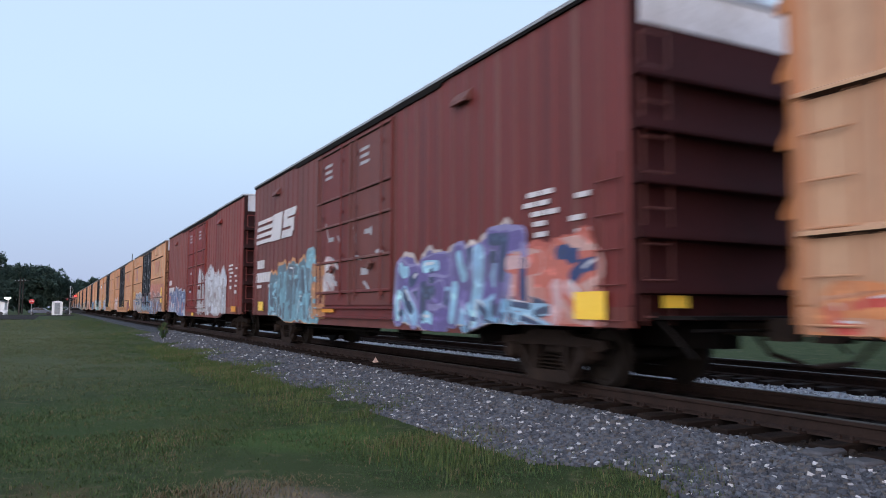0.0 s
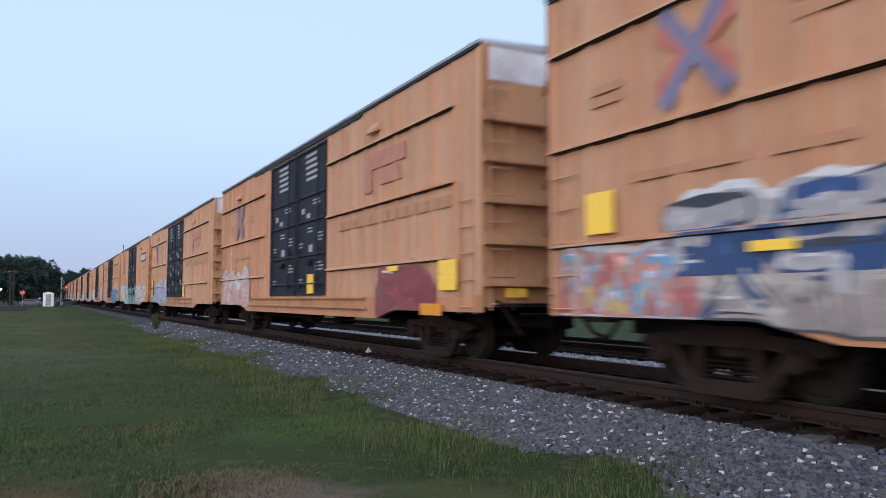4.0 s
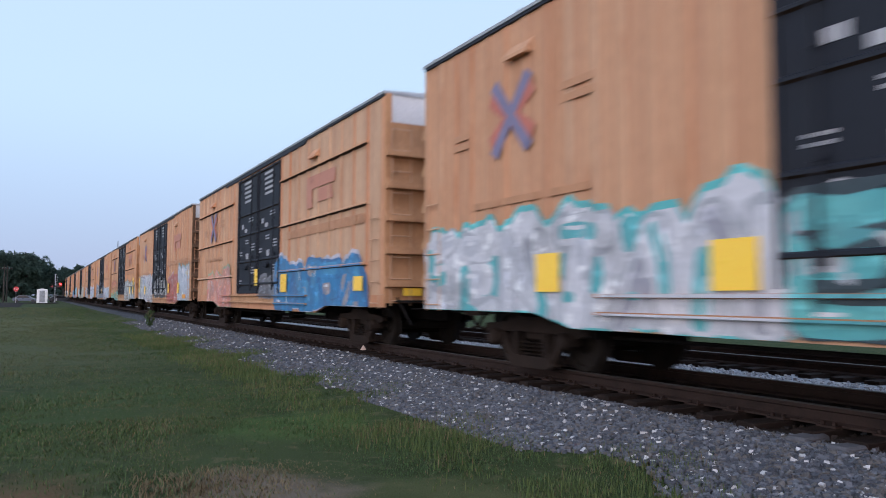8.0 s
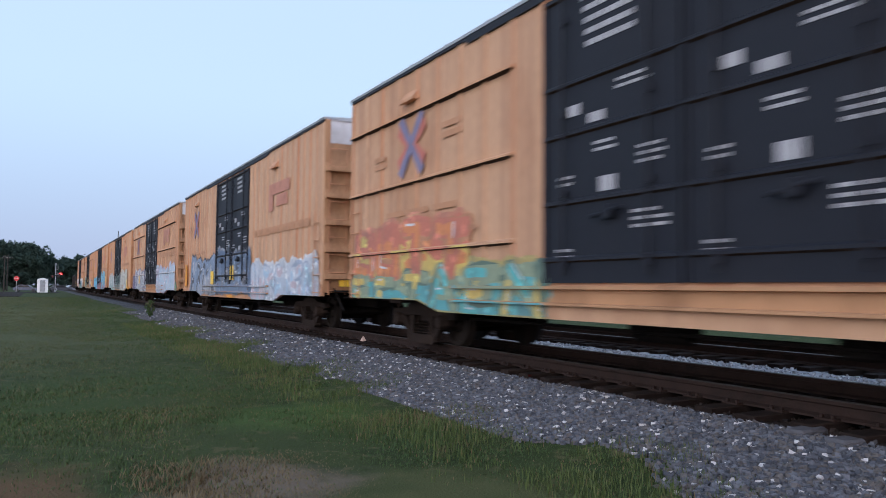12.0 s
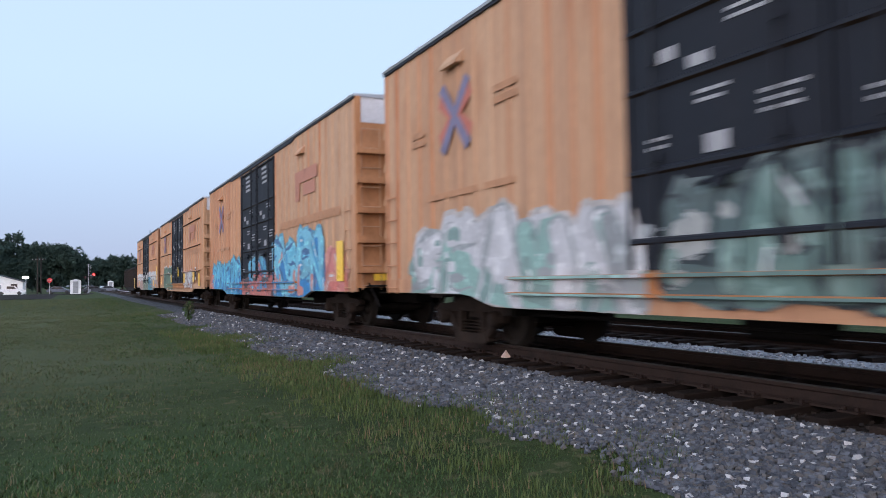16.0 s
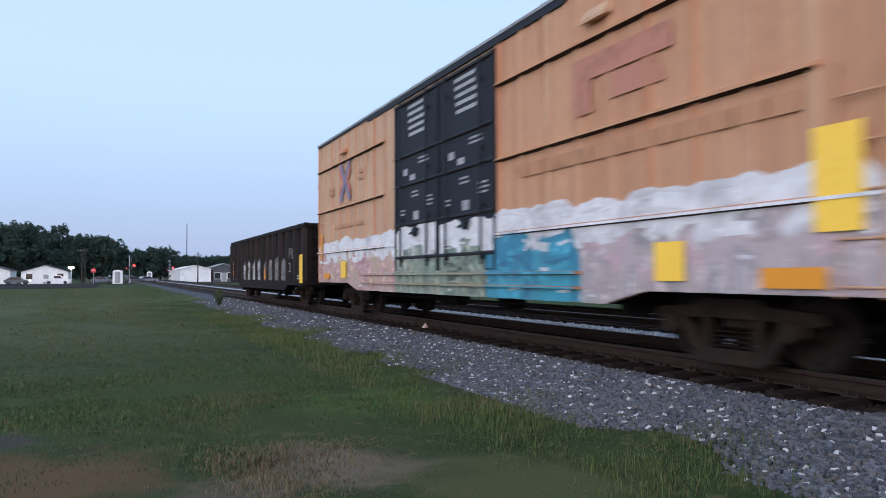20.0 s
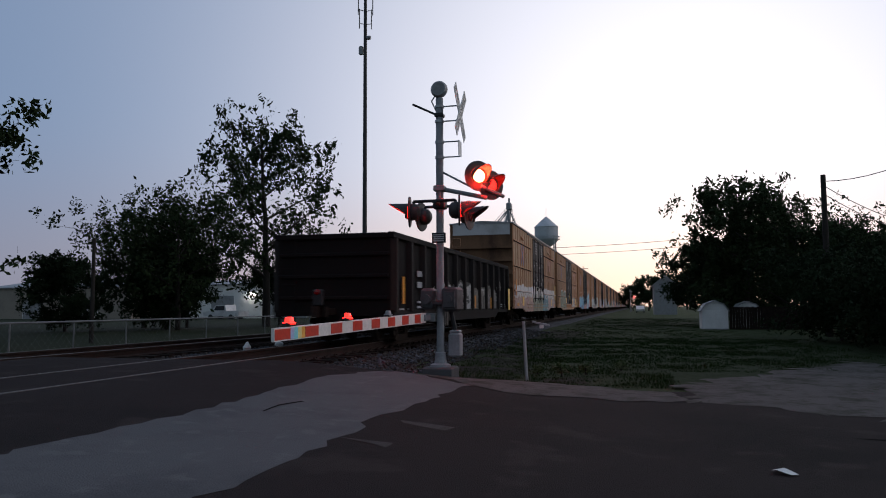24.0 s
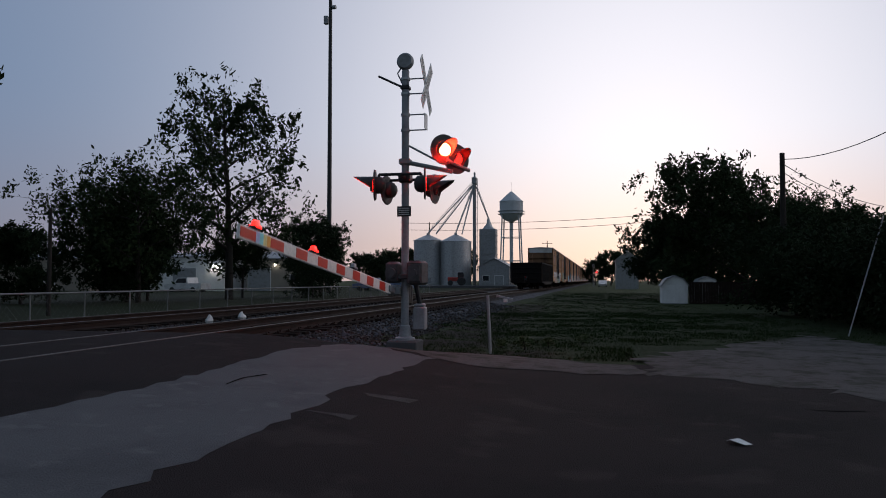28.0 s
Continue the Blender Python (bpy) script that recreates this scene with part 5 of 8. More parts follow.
def gondola():
    car = empty("gondola_car", "black high-sided gondola car with white graffiti", "gondola car", "cars of the freight train")
    hl, top = 8.45, 2.64
    for s in (-1, 1):
        m = Mesh()
        m.box(-hl, hl, *sorted((s * (SIDE - 0.1), s * (SIDE - 0.04))), SILL, top)
        part("side_wall", m, COALBLACK, car)
        m = Mesh()
        m.box(*sorted((s * (hl - 0.06), s * hl)), -SIDE + 0.1, SIDE - 0.1, SILL, top)
        part("end_wall", m, COALBLACK, car)
    m = Mesh()
    m.box(-hl + 0.06, hl - 0.06, -SIDE + 0.1, SIDE - 0.1, SILL + 0.05, SILL + 0.12)
    part("floor", m, COALBLACK, car)
    m = Mesh()
    for s in (-1, 1):
        m.box(-hl - 0.03, hl + 0.03, *sorted((s * (SIDE - 0.12), s * (SIDE + 0.06))), top, top + 0.16, 0.02)
        m.box(*sorted((s * (hl - 0.1), s * (hl + 0.08))), -SIDE + 0.12, SIDE - 0.12, top, top + 0.14, 0.02)
    part("top_rim", m, COALBLACK, car)
    m = Mesh()
    for s in (-1, 1):
        m.prism([(-hl, SILL - 0.02), (-5.8, SILL - 0.02), (-5.2, SILL - 0.22), (5.2, SILL - 0.22), (5.8, SILL - 0.02), (hl, SILL - 0.02), (hl, SILL + 0.14), (-hl, SILL + 0.14)], *sorted((s * (SIDE - 0.05), s * (SIDE + 0.05))))
    part("side_sill", m, COALBLACK, car)
    post = Mesh()
    post.prism([(-0.1, 0.04), (-0.06, -0.13), (0.06, -0.13), (0.1, 0.04)], SILL + 0.1, top, "z")
    post = build("post", post, RUSTPOST)
    for i in range(14):
        x = -hl + 0.12 + i * (2 * hl - 0.24) / 13
        for s in (-1, 1):
            part("post", post, None, car, at=pose(x, s * (SIDE - 0.02), 0, 0, 0, 0 if s < 0 else 180))
    rib = Mesh()
    rib.box(0, 0.08, -SIDE + 0.08, SIDE - 0.08, -0.05, 0.05, 0.02)
    rib = build("end_rib", rib, COALBLACK)
    for z in (1.15, 1.7, 2.25):
        part("end_rib", rib, None, car, at=pose(hl, 0, z))
        part("end_rib", rib, None, car, at=pose(-hl, 0, z, 0, 0, 180))
    m = Mesh()
    m.box(-hl, hl, -0.18, 0.18, 0.5, SILL + 0.05)
    for x in (-3.5, 0, 3.5):
        m.box(x - 0.06, x + 0.06, -SIDE + 0.1, SIDE - 0.1, SILL - 0.12, SILL + 0.05)
    m.lathe((-1.2, -0.8, SILL - 0.2), (1, 0, 0), [(0, 0.02), (0, 0.2), (0.9, 0.2), (0.9, 0.02)], 14)
    m.tube((-5, -1.0, 0.5), (5, -1.0, 0.45), 0.025, n=6)
    part("underframe", m, UNDER, car)
    d = PARTS["yellow"]
    for at in (Matrix(), pose(0, 0, 0, 0, 0, 180)):
        part("coupler", d["coupler"], None, car, at=at @ pose(hl, 0, 0))
        part("ladder", ladder_mesh(0.42, SILL - 0.15, 2.7, COALBLACK), None, car, at=at @ pose(hl - 0.32, -SIDE - 0.05, 0))
        part("ladder", ladder_mesh(0.42, SILL - 0.15, 2.7, COALBLACK), None, car, at=at @ pose(hl + 0.09, -1.2, 0, 0, 0, 90))
    add_bogies(car, 6.2)
    y = -SIDE - 0.01
    grey, pale = (0.2, 0.182, 0.168), (0.46, 0.45, 0.44)
    graffiti(car, -4.6, 0.6, SILL + 0.1, 1.72, [pale, (0.3, 0.29, 0.285), (0.03, 0.028, 0.028), (0.016, 0.015, 0.015), (0.5, 0.49, 0.48), (0.02, 0.018, 0.018)], 71, 5, y - 0.004, "pale grey graffiti letters")
    graffiti(car, 0.9, 5.6, SILL + 0.1, 1.66, [grey, (0.15, 0.134, 0.122), (0.1, 0.09, 0.082), (0.05, 0.045, 0.042), (0.24, 0.22, 0.205), (0.11, 0.098, 0.09)], 72, 4, y - 0.004, "dim grey graffiti letters")
    m = Mesh()
    for k in range(3):
        for i in range(14):
            a0, a1 = math.pi * i / 14, math.pi * (i + 1) / 14
            q = 0.46 - 0.12 * k
            m.poly([(6.16 + u * math.cos(t), y - 0.012, 1.62 + u * 0.8 * math.sin(t)) for u, t in ((q, a0), (q + 0.06, a0), (q + 0.06, a1), (q, a1))])
    part("graffiti", m, spray(*grey), car, "round sprayed outline", smooth=0, fix=False)
    for x, z, w, h in ((4.32, 1.05, 0.26, 0.46), (1.24, 1.1, 0.2, 0.45), (-7.6, 1.35, 0.2, 0.7)):
        patch(car, "reflector", x, z, w, h, AMBER, "yellow reflective sticker", y - 0.008)
    patch(car, "reflector", 8.24, 1.25, 0.44, 0.96, STICKER, "tall yellow reflective plate on the ladder", y - 0.1)
    m = Mesh()
    for x, w in ((6.62, 0.42), (7.2, 0.5)):
        m.box(x, x + w, y - 0.012, y, 0.9, 0.94)
        m.box(x, x + w, y - 0.012, y, 0.99, 1.03)
    for x0_, x1_, z0_, z1_ in ((5.45, 6.1, 1.45, 1.48), (5.45, 6.1, 1.16, 1.19), (5.45, 5.48, 1.19, 1.45), (6.07, 6.1, 1.19, 1.45)):
        m.box(x0_, x1_, y - 0.012, y, z0_, z1_)
    for z in (1.75, 1.45, 1.02, 0.88):
        m.box(-6.3, -5.8, y - 0.012, y, z, z + (0.16 if z > 1.2 else 0.06))
    for x in (-7.9, -7.2):
        m.box(x, x + 0.4, y - 0.012, y, 0.82, 0.88)
    tagged(part("side_lettering", m, DIMWHITE, car, smooth=0), kind="stuff")
    m = Mesh()
    m.box(-hl - 0.98, -hl - 0.82, -0.12, 0.12, 0.95, 1.35, 0.03)
    part("marker", m, BLACKMETAL, car, "end-of-train marker box")
    m = Mesh()
    m.lathe((-hl - 0.98, 0, 1.28), (-1, 0, 0), [(0, 0.07), (0.03, 0.06), (0.05, 0.02)], 12)
    part("marker_lamp", m, DIMLENS, car, "dark red marker lamp")
    return car


train[16] = gondola()

# distance gone by the train, in metres, at times in seconds (car 4 is the one whose middle passes -13.45 at 4.4 s)
RUN = [(-1.0, -78.4), (0.0, -63.9), (4.4, 0.0), (11.4, 102.6), (20.5, 234.95), (23.5, 279.5), (28.0, 346.5), (29.0, 361.5)]


def gone(t):
    """Smooth through the rows of RUN."""
    k = max(i for i in range(len(RUN) - 1) if RUN[i][0] <= t + 1e-9)
    (t0, s0), (t1, s1) = RUN[k], RUN[k + 1]

    def speed(i):
        a, b = RUN[max(i - 1, 0)], RUN[min(i + 1, len(RUN) - 1)]
        return (b[1] - a[1]) / (b[0] - a[0])
    h = t1 - t0
    u = (t - t0) / h
    return (2 * u ** 3 - 3 * u ** 2 + 1) * s0 + (u ** 3 - 2 * u ** 2 + u) * h * speed(k) + (3 * u ** 2 - 2 * u ** 3) * s1 + (u ** 3 - u ** 2) * h * speed(k + 1)


def car_x(number, t):
    back = -13.45 - PITCH * (number - 4) + gone(t)
    return back + (1.05 if number == 16 else -0.45 if number < 1 else -0.2 if number == 1 else -0.12 if number == 2 else 0.0)


def move_train():
    """Each car goes along the track; the wheels of the cars that pass the camera turn while they are near."""
    times = [0.5 * i for i in range(57)]
    for number, car in train.items():
        walk(car, [(t, pose(car_x(number, t), TRACK, RAILTOP)) for t in times])
        if number < -1:
            continue
        near = [i / FPS for i in range(28 * FPS + 1) if -32 < car_x(number, i / FPS) < 30]
        for bogie in [c for c in car.children if c.name.startswith("bogie")]:
            for w in [c for c in bogie.children if c.name.startswith("wheelset")]:
                at = w.matrix_basis.translation.copy()
                rows = [(t, pose(at.x, 0, at.z, 0, math.degrees(car_x(number, t) / WHEEL_R) % 360, 0)) for t in near]
                if near[0] > 0:
                    rows.insert(0, (0.0, rows[0][1]))
                if near[-1] < 28:
                    rows.append((28.0, rows[-1][1]))
                walk(w, rows)


# ================= tracks =================
def rail_mesh(x0, x1):
    m = Mesh()
    m.slot = 0
    prof = [(-0.075, 0), (0.075, 0), (0.07, 0.02), (0.012, 0.04), (0.01, 0.125), (0.036, 0.135), (0.036, 0.172), (0.028, 0.18), (-0.028, 0.18), (-0.036, 0.172), (-0.036, 0.135), (-0.01, 0.125), (-0.012, 0.04), (-0.07, 0.02)]
    n = len(prof)
    pts = [(x, a, b) for x in (x0, x1) for a, b in prof]
    for i in range(n):
        m.slot = 1 if i in (6, 7, 8) else 0
        m.faces([pts[i], pts[(i + 1) % n], pts[n + (i + 1) % n], pts[n + i]], [(0, 1, 2, 3)])
    return build("rail", m, [RAILRUST, RAILHEAD], 0)


RAIL = rail_mesh(-700, 700)
tie = Mesh()
tie.box(-0.115, 0.115, -1.3, 1.3, -0.17, 0, 0.012)
TIE = build("tie", tie, TIEWOOD, 30)
for yc, name in ((TRACK, "main"), (TRACK_2, "siding")):
    track = empty("railway_track", "rusty steel rails on dark wooden ties in grey ballast", "railway track", "railway tracks", pose(0, yc, RAILTOP - 0.18), "structure")
    for s in (-1, 1):
        part("rail", RAIL, None, track, at=pose(0, s * GAUGE, 0))
    if yc == TRACK:
        plate = Mesh()
        plate.box(-0.1, 0.1, -0.17, 0.17, 0, 0.02)
        for u in (-0.06, 0.06):
            for v in (-0.12, 0.12):
                plate.box(u - 0.015, u + 0.015, v - 0.015, v + 0.015, 0.02, 0.05)
        plate = build("tie_plate", plate, RAILRUST, 0)
        for i in range(150):
            x = -48 + i * 0.55
            if 1.2 < x < 13.3:
                continue
            part("tie", TIE, None, track, at=pose(x, rng.normal(0, 0.03), 0, 0, 0, rng.normal(0, 0.6)))
            if x > -30:
                part("tie_plate", plate, None, track, at=pose(x, -GAUGE, 0.001))
    else:
        far = Mesh()
        for i in range(260):
            x = -70 + i * 0.55
            if not 1.2 < x < 13.3:
                far.box(x - 0.115, x + 0.115, -1.3, 1.3, -0.17, 0)
        part("tie", far, TIEWOOD, track, "row of dark wooden ties", smooth=0)


def bed_height(y):
    """The top of the ballast, across the line."""
    z = RAILTOP - 0.26
    up = ramp(y, 4.25, 5.85)
    down = 1 - ramp(y, 14.0, 15.6)
    return -0.06 + (z + 0.06) * min(up, down)


def ballast_material(pale=1.0):
    # bed darker than its stones, the shade of the gaps put in
    mat = surface("ballast_bed", (0.062, 0.065, 0.075), 0.9, 0.0, (0.038, 0.039, 0.044), 1.1, 0.45, 30, 0.6)
    nt = mat.node_tree
    n, link = nt.nodes, nt.links.new
    bsdf = n["Principled BSDF"]
    old = bsdf.inputs["Base Color"].links[0].from_socket
    co = n.new("ShaderNodeTexCoord")
    vo = n.new("ShaderNodeTexVoronoi")
    vo.inputs["Scale"].default_value = 17
    link(co.outputs["Object"], vo.inputs["Vector"])
    bw = n.new("ShaderNodeSeparateColor")
    link(vo.outputs["Color"], bw.inputs[0])
    mr = n.new("ShaderNodeMapRange")
    mr.inputs[3].default_value, mr.inputs[4].default_value = 0.55 * pale, 1.6 * pale
    link(bw.outputs[0], mr.inputs[0])
    hsv = n.new("ShaderNodeHueSaturation")
    link(mr.outputs[0], hsv.inputs["Value"])
    link(old, hsv.inputs["Color"])
    # rust browns the bed along the main line; the train's shade is painted in
    sep = n.new("ShaderNodeSeparateXYZ")
    link(co.outputs["Object"], sep.inputs[0])
    rag = n.new("ShaderNodeTexNoise")
    rag.inputs["Scale"].default_value, rag.inputs["Detail"].default_value = 2.2, 5
    link(co.outputs["Object"], rag.inputs["Vector"])
    away_ = n.new("ShaderNodeMath")
    away_.operation = 'SUBTRACT'
    away_.inputs[1].default_value = TRACK
    link(sep.outputs["Y"], away_.inputs[0])
    size_ = n.new("ShaderNodeMath")
    size_.operation = 'ABSOLUTE'
    link(away_.outputs[0], size_.inputs[0])
    edge_ = n.new("ShaderNodeMath")
    edge_.operation = 'MULTIPLY_ADD'
    edge_.inputs[1].default_value = 0.55
    link(rag.outputs["Fac"], edge_.inputs[0])
    link(size_.outputs[0], edge_.inputs[2])
    rust_shade = n.new("ShaderNodeMapRange")
    rust_shade.inputs[1].default_value, rust_shade.inputs[2].default_value = 1.72, 1.55
    link(edge_.outputs[0], rust_shade.inputs[0])
    rusty = n.new("ShaderNodeMix")
    rusty.data_type = 'RGBA'
    rusty.inputs["B"].default_value = (0.026, 0.018, 0.0145, 1)
    link(rust_shade.outputs[0], rusty.inputs["Factor"])
    link(hsv.outputs[0], rusty.inputs["A"])
    link(rusty.outputs["Result"], bsdf.inputs["Base Color"])
    bp = n.new("ShaderNodeBump")
    bp.inputs["Strength"].default_value, bp.inputs["Distance"].default_value = 1.0, 0.04
    bp.invert = True
    link(vo.outputs["Distance"], bp.inputs["Height"])
    link(bp.outputs[0], bsdf.inputs["Normal"])
    return mat


BEDMAT = ballast_material()
ys = steps((4.2, 15.6, 0.2))
for name, xs in (("ballast_bed_1", steps((-700, -60, 40), (-60, 1.0, 0.4))), ("ballast_bed_2", steps((13.4, 60, 0.4), (60, 700, 40)))):
    grid(name, xs, ys, lambda x, y: bed_height(y) + 0.03 * noise.noise((x * 1.7, y * 1.7, 0)), BEDMAT, "grey crushed-stone ballast bed under the tracks", "ballast")

grid("gravel_strip", steps((-700, -60, 40), (-60, 1.0, 0.4)), steps((8.75, 10.95, 0.2)), lambda x, y: bed_height(y) + 0.012 + 0.03 * noise.noise((x * 1.7, y * 1.7, 0)), PALEGRAVEL, "paler fresh gravel between the two tracks", "gravel")


def stones(name, n, xa, xb, ya, yb, size, label, pale=0.05, bias=1.0, mats=None):
    """Loose broken stones lying on the bed."""
    r = np.random.default_rng(len(name) + n)
    x = xa + (xb - xa) * r.random(n) ** bias
    y = ya + (yb - ya) * r.random(n)
    edge = 4.55 + 0.35 * np.sin(x * 0.9) + 0.25 * np.sin(x * 2.3 + 1)
    if ya < 5:
        keep = y > edge - 0.5 * r.random(n)
        x, y = x[keep], y[keep]
    n = len(x)
    z = np.array([max(bed_height(b), land(a, b) - 0.02) for a, b in zip(x, y)])
    base = np.array([(a, b, c) for a in (-1, 1) for b in (-1, 1) for c in (-1, 1)], float)
    v = base[None] * (0.62 + 0.5 * r.random((n, 8, 3)))
    s = size * (0.55 + 0.9 * r.random((n, 1, 1)) ** 1.5)
    ang = r.random(n) * math.tau
    tilt = r.normal(0, 0.5, n)
    c, k = np.cos(ang), np.sin(ang)
    ct, st = np.cos(tilt), np.sin(tilt)
    v = v * s * np.array([1, 0.75, 0.6])
    vx, vz = v[..., 0] * ct[:, None] - v[..., 2] * st[:, None], v[..., 0] * st[:, None] + v[..., 2] * ct[:, None]
    v = np.stack([vx * c[:, None] - v[..., 1] * k[:, None], vx * k[:, None] + v[..., 1] * c[:, None], vz], -1)
    v += np.stack([x, y, z + s[:, 0, 0] * 0.25], -1)[:, None]
    q = np.array([(0, 1, 3, 2), (4, 6, 7, 5), (0, 4, 5, 1), (2, 3, 7, 6), (0, 2, 6, 4), (1, 5, 7, 3)])
    f = (np.arange(n)[:, None, None] * 8 + q[None]).reshape(-1, 4)
    idx = np.repeat(r.choice(4, n, p=(0.42, 0.3, 0.28 - pale, pale)), 6)
    return cloud(name, v.reshape(-1, 3), f, mats or STONES, label, "ballast", index=idx)


STONES = [STONE, surface("dark_ballast_stone", (0.072, 0.078, 0.092), 0.85, 0, (0.05, 0.052, 0.06), 9, 0.5, 60, 0.3), surface("brownish_ballast_stone", (0.12, 0.112, 0.108), 0.85, 0, (0.08, 0.074, 0.07), 9, 0.5, 60, 0.3), surface("pale_ballast_stone", (0.5, 0.49, 0.49), 0.85, 0, (0.36, 0.35, 0.345), 9, 0.5, 60, 0.3)]
DARKSTONES = [surface("oily_ballast_stone", (0.05, 0.047, 0.046), 0.9, 0, (0.03, 0.028, 0.027), 9, 0.5, 60, 0.3), STONES[1], surface("rusty_ballast_stone", (0.055, 0.042, 0.036), 0.9, 0, (0.036, 0.028, 0.025), 9, 0.5, 60, 0.3), STONE]
# stones under the train: rust brown, with the train's shade painted in
RUSTYSHADED = [surface("rust_stained_stone", (0.03, 0.022, 0.018), 0.9, 0, (0.02, 0.015, 0.013), 9, 0.5, 60, 0.3), surface("dark_oily_stone", (0.018, 0.015, 0.014), 0.9, 0, (0.012, 0.01, 0.01), 9, 0.5, 60, 0.3), DARKSTONES[2], STONE]
stones("ballast_stones", 46000, 0.8, -14, 4.2, 6.2, 0.0235, "loose grey ballast stones beside the rail", 0.045)
stones("ballast_stones", 20000, -14, -45, 4.2, 6.2, 0.034, "loose grey ballast stones beside the rail", 0.04, bias=1.4)
stones("ballast_stones", 12000, 0.8, -30, 8.9, 10.9, 0.027, "loose pale ballast stones between the tracks", 0.27, mats=[PALEGRAVEL, PALEGRAVEL, STONES[3], STONES[3]])
stones("ballast_stones", 12000, 13.6, 40, 4.4, 11.2, 0.037, "loose dark ballast stones beside the crossing", 0.02, bias=1.5, mats=DARKSTONES)


stones("track_stones", 9000, 0.8, -30, 6.1, 8.8, 0.024, "rusty ballast stones between the rails, the train's shade painted in", 0.015, bias=1.3, mats=RUSTYSHADED)


# the largest loose stones of the shoulder, one by one
shoulder = bpy.data.objects["ballast_bed_1"]
r_ = random.Random(77)
loose = []
for i in range(8):
    m = Mesh()
    m.faces([tuple(c * r_.uniform(0.65, 1.15) for c in (a, b * 0.75, e * 0.6)) for a in (-1, 1) for b in (-1, 1) for e in (-1, 1)], [(0, 1, 3, 2), (4, 6, 7, 5), (0, 4, 5, 1), (2, 3, 7, 6), (0, 2, 6, 4), (1, 5, 7, 3)])
    loose.append(build("stone", m, STONES[i % 4] if i != 7 else STONES[1], 0))
for i in range(300):
    x, y = r_.uniform(-11, -1.0), r_.uniform(4.75, 6.1)
    k = r_.uniform(0.024, 0.04)
    part("stone", loose[i % 8], None, shoulder, at=pose(x, y, bed_height(y) + 0.5 * k, r_.uniform(-25, 25), r_.uniform(-25, 25), r_.uniform(0, 360)) @ Matrix.Diagonal((k, k, k, 1)))


# ================= grass =================
def tufts(name, n, x0, x1, y0, y1, height, mats, label, bias=1.0, bare=0.0, lean=0.5, per=7, cut=None, straw=0.2, worn=True):
    """Blades in small tufts, thinning towards the edges of the stretch and where the ground is bare."""
    r = np.random.default_rng(n)
    x = x0 + (x1 - x0) * r.random(n) ** bias
    y = y0 + (y1 - y0) * r.random(n)
    d = np.array([noise.noise((a * 0.6, b * 0.6, 5)) + 0.6 * noise.noise((a * 1.9, b * 1.9, 9)) for a, b in zip(x, y)])
    u, w_ = (x - x0) / (x1 - x0), (y - y0) / (y1 - y0)
    fade = np.clip(np.minimum(np.minimum(u, 1 - u) / 0.18, np.minimum(w_, 1 - w_) / 0.15), 0, 1)
    if y1 > 4:
        fade = np.clip(np.minimum(np.minimum(u / 0.04, (1 - u) / 0.2), w_ / 0.25), 0, 1)
        fade *= np.clip((4.9 + 0.4 * np.sin(x * 0.9) + 0.3 * np.sin(x * 2.3 + 1) - y) / 0.5, 0, 1)
    for cx, cy, q in ((-6.7, -0.45, 1.5), (-8.3, -1.0, 0.9), (-6.15, 1.6, 1.35), (-5.4, 0.7, 1.0), (-3.2, 2.6, 0.8), (-5.0, 2.9, 0.9)) if worn else ():
        fade *= np.clip((np.hypot(x - cx, y - cy) / q) ** 2 - 0.15, 0.12, 1)
    keep = (r.random(n) < fade) & (d > bare - 0.6 + 0.5 * r.random(n))
    if cut:
        keep &= np.array([cut(a, b) for a, b in zip(x, y)])
    x, y, d = x[keep], y[keep], d[keep]
    n = len(x)
    z = np.array([max(land(a, b) - 0.04, bed_height(b) if b > 4.2 else -1) for a, b in zip(x, y)])
    ang = r.random((n, per)) * math.tau
    h = height * (0.4 + 0.8 * r.random((n, per))) * (1 + 0.6 * np.clip(d, -0.6, 1))[:, None]
    px, py = x[:, None] + 0.06 * r.normal(size=(n, per)), y[:, None] + 0.06 * r.normal(size=(n, per))
    out = lean * h * (0.3 + r.random((n, per)))
    w = 0.0016 + 0.0016 * r.random((n, per)) + 0.00028 * np.abs(x)[:, None] ** 0.95
    ca, sa = np.cos(ang), np.sin(ang)
    zz = np.broadcast_to(z[:, None], px.shape)
    rows = [np.stack([px - sa * w, py + ca * w, zz], -1), np.stack([px + sa * w, py - ca * w, zz], -1),
            np.stack([px + ca * out * 0.4 + sa * w * 0.7, py + sa * out * 0.4 - ca * w * 0.7, zz + h * 0.6], -1), np.stack([px + ca * out * 0.4 - sa * w * 0.7, py + sa * out * 0.4 + ca * w * 0.7, zz + h * 0.6], -1),
            np.stack([px + ca * out, py + sa * out, zz + h], -1)]
    v = np.stack(rows, 2).reshape(-1, 3)
    k = np.arange(n * per)[:, None] * 5
    quads, tris = (k + np.array([0, 1, 2, 3])), (k + np.array([3, 2, 4]))
    faces = quads.tolist() + tris.tolist()
    # dry and yellowish blades gather in drifts; towards the open field the grass is paler
    drift = np.repeat(np.array([noise.noise((a * 0.45, b * 0.45, 21)) + 0.5 * noise.noise((a * 1.3, b * 1.3, 4)) for a, b in zip(x, y)]), per)
    field = np.repeat(np.clip((-10 - x) / 7, 0, 1) * np.clip((3.2 - y) / 2.6, 0, 1), per)
    pick = np.where(r.random(n * per) < straw * (0.5 + 3.0 * np.clip(drift, 0, 1)), 2, (r.random(n * per) < 0.3 + 0.9 * drift) * 1)
    if len(mats) > 3:
        pick = np.where(r.random(n * per) < 0.75 * field, 3, pick)
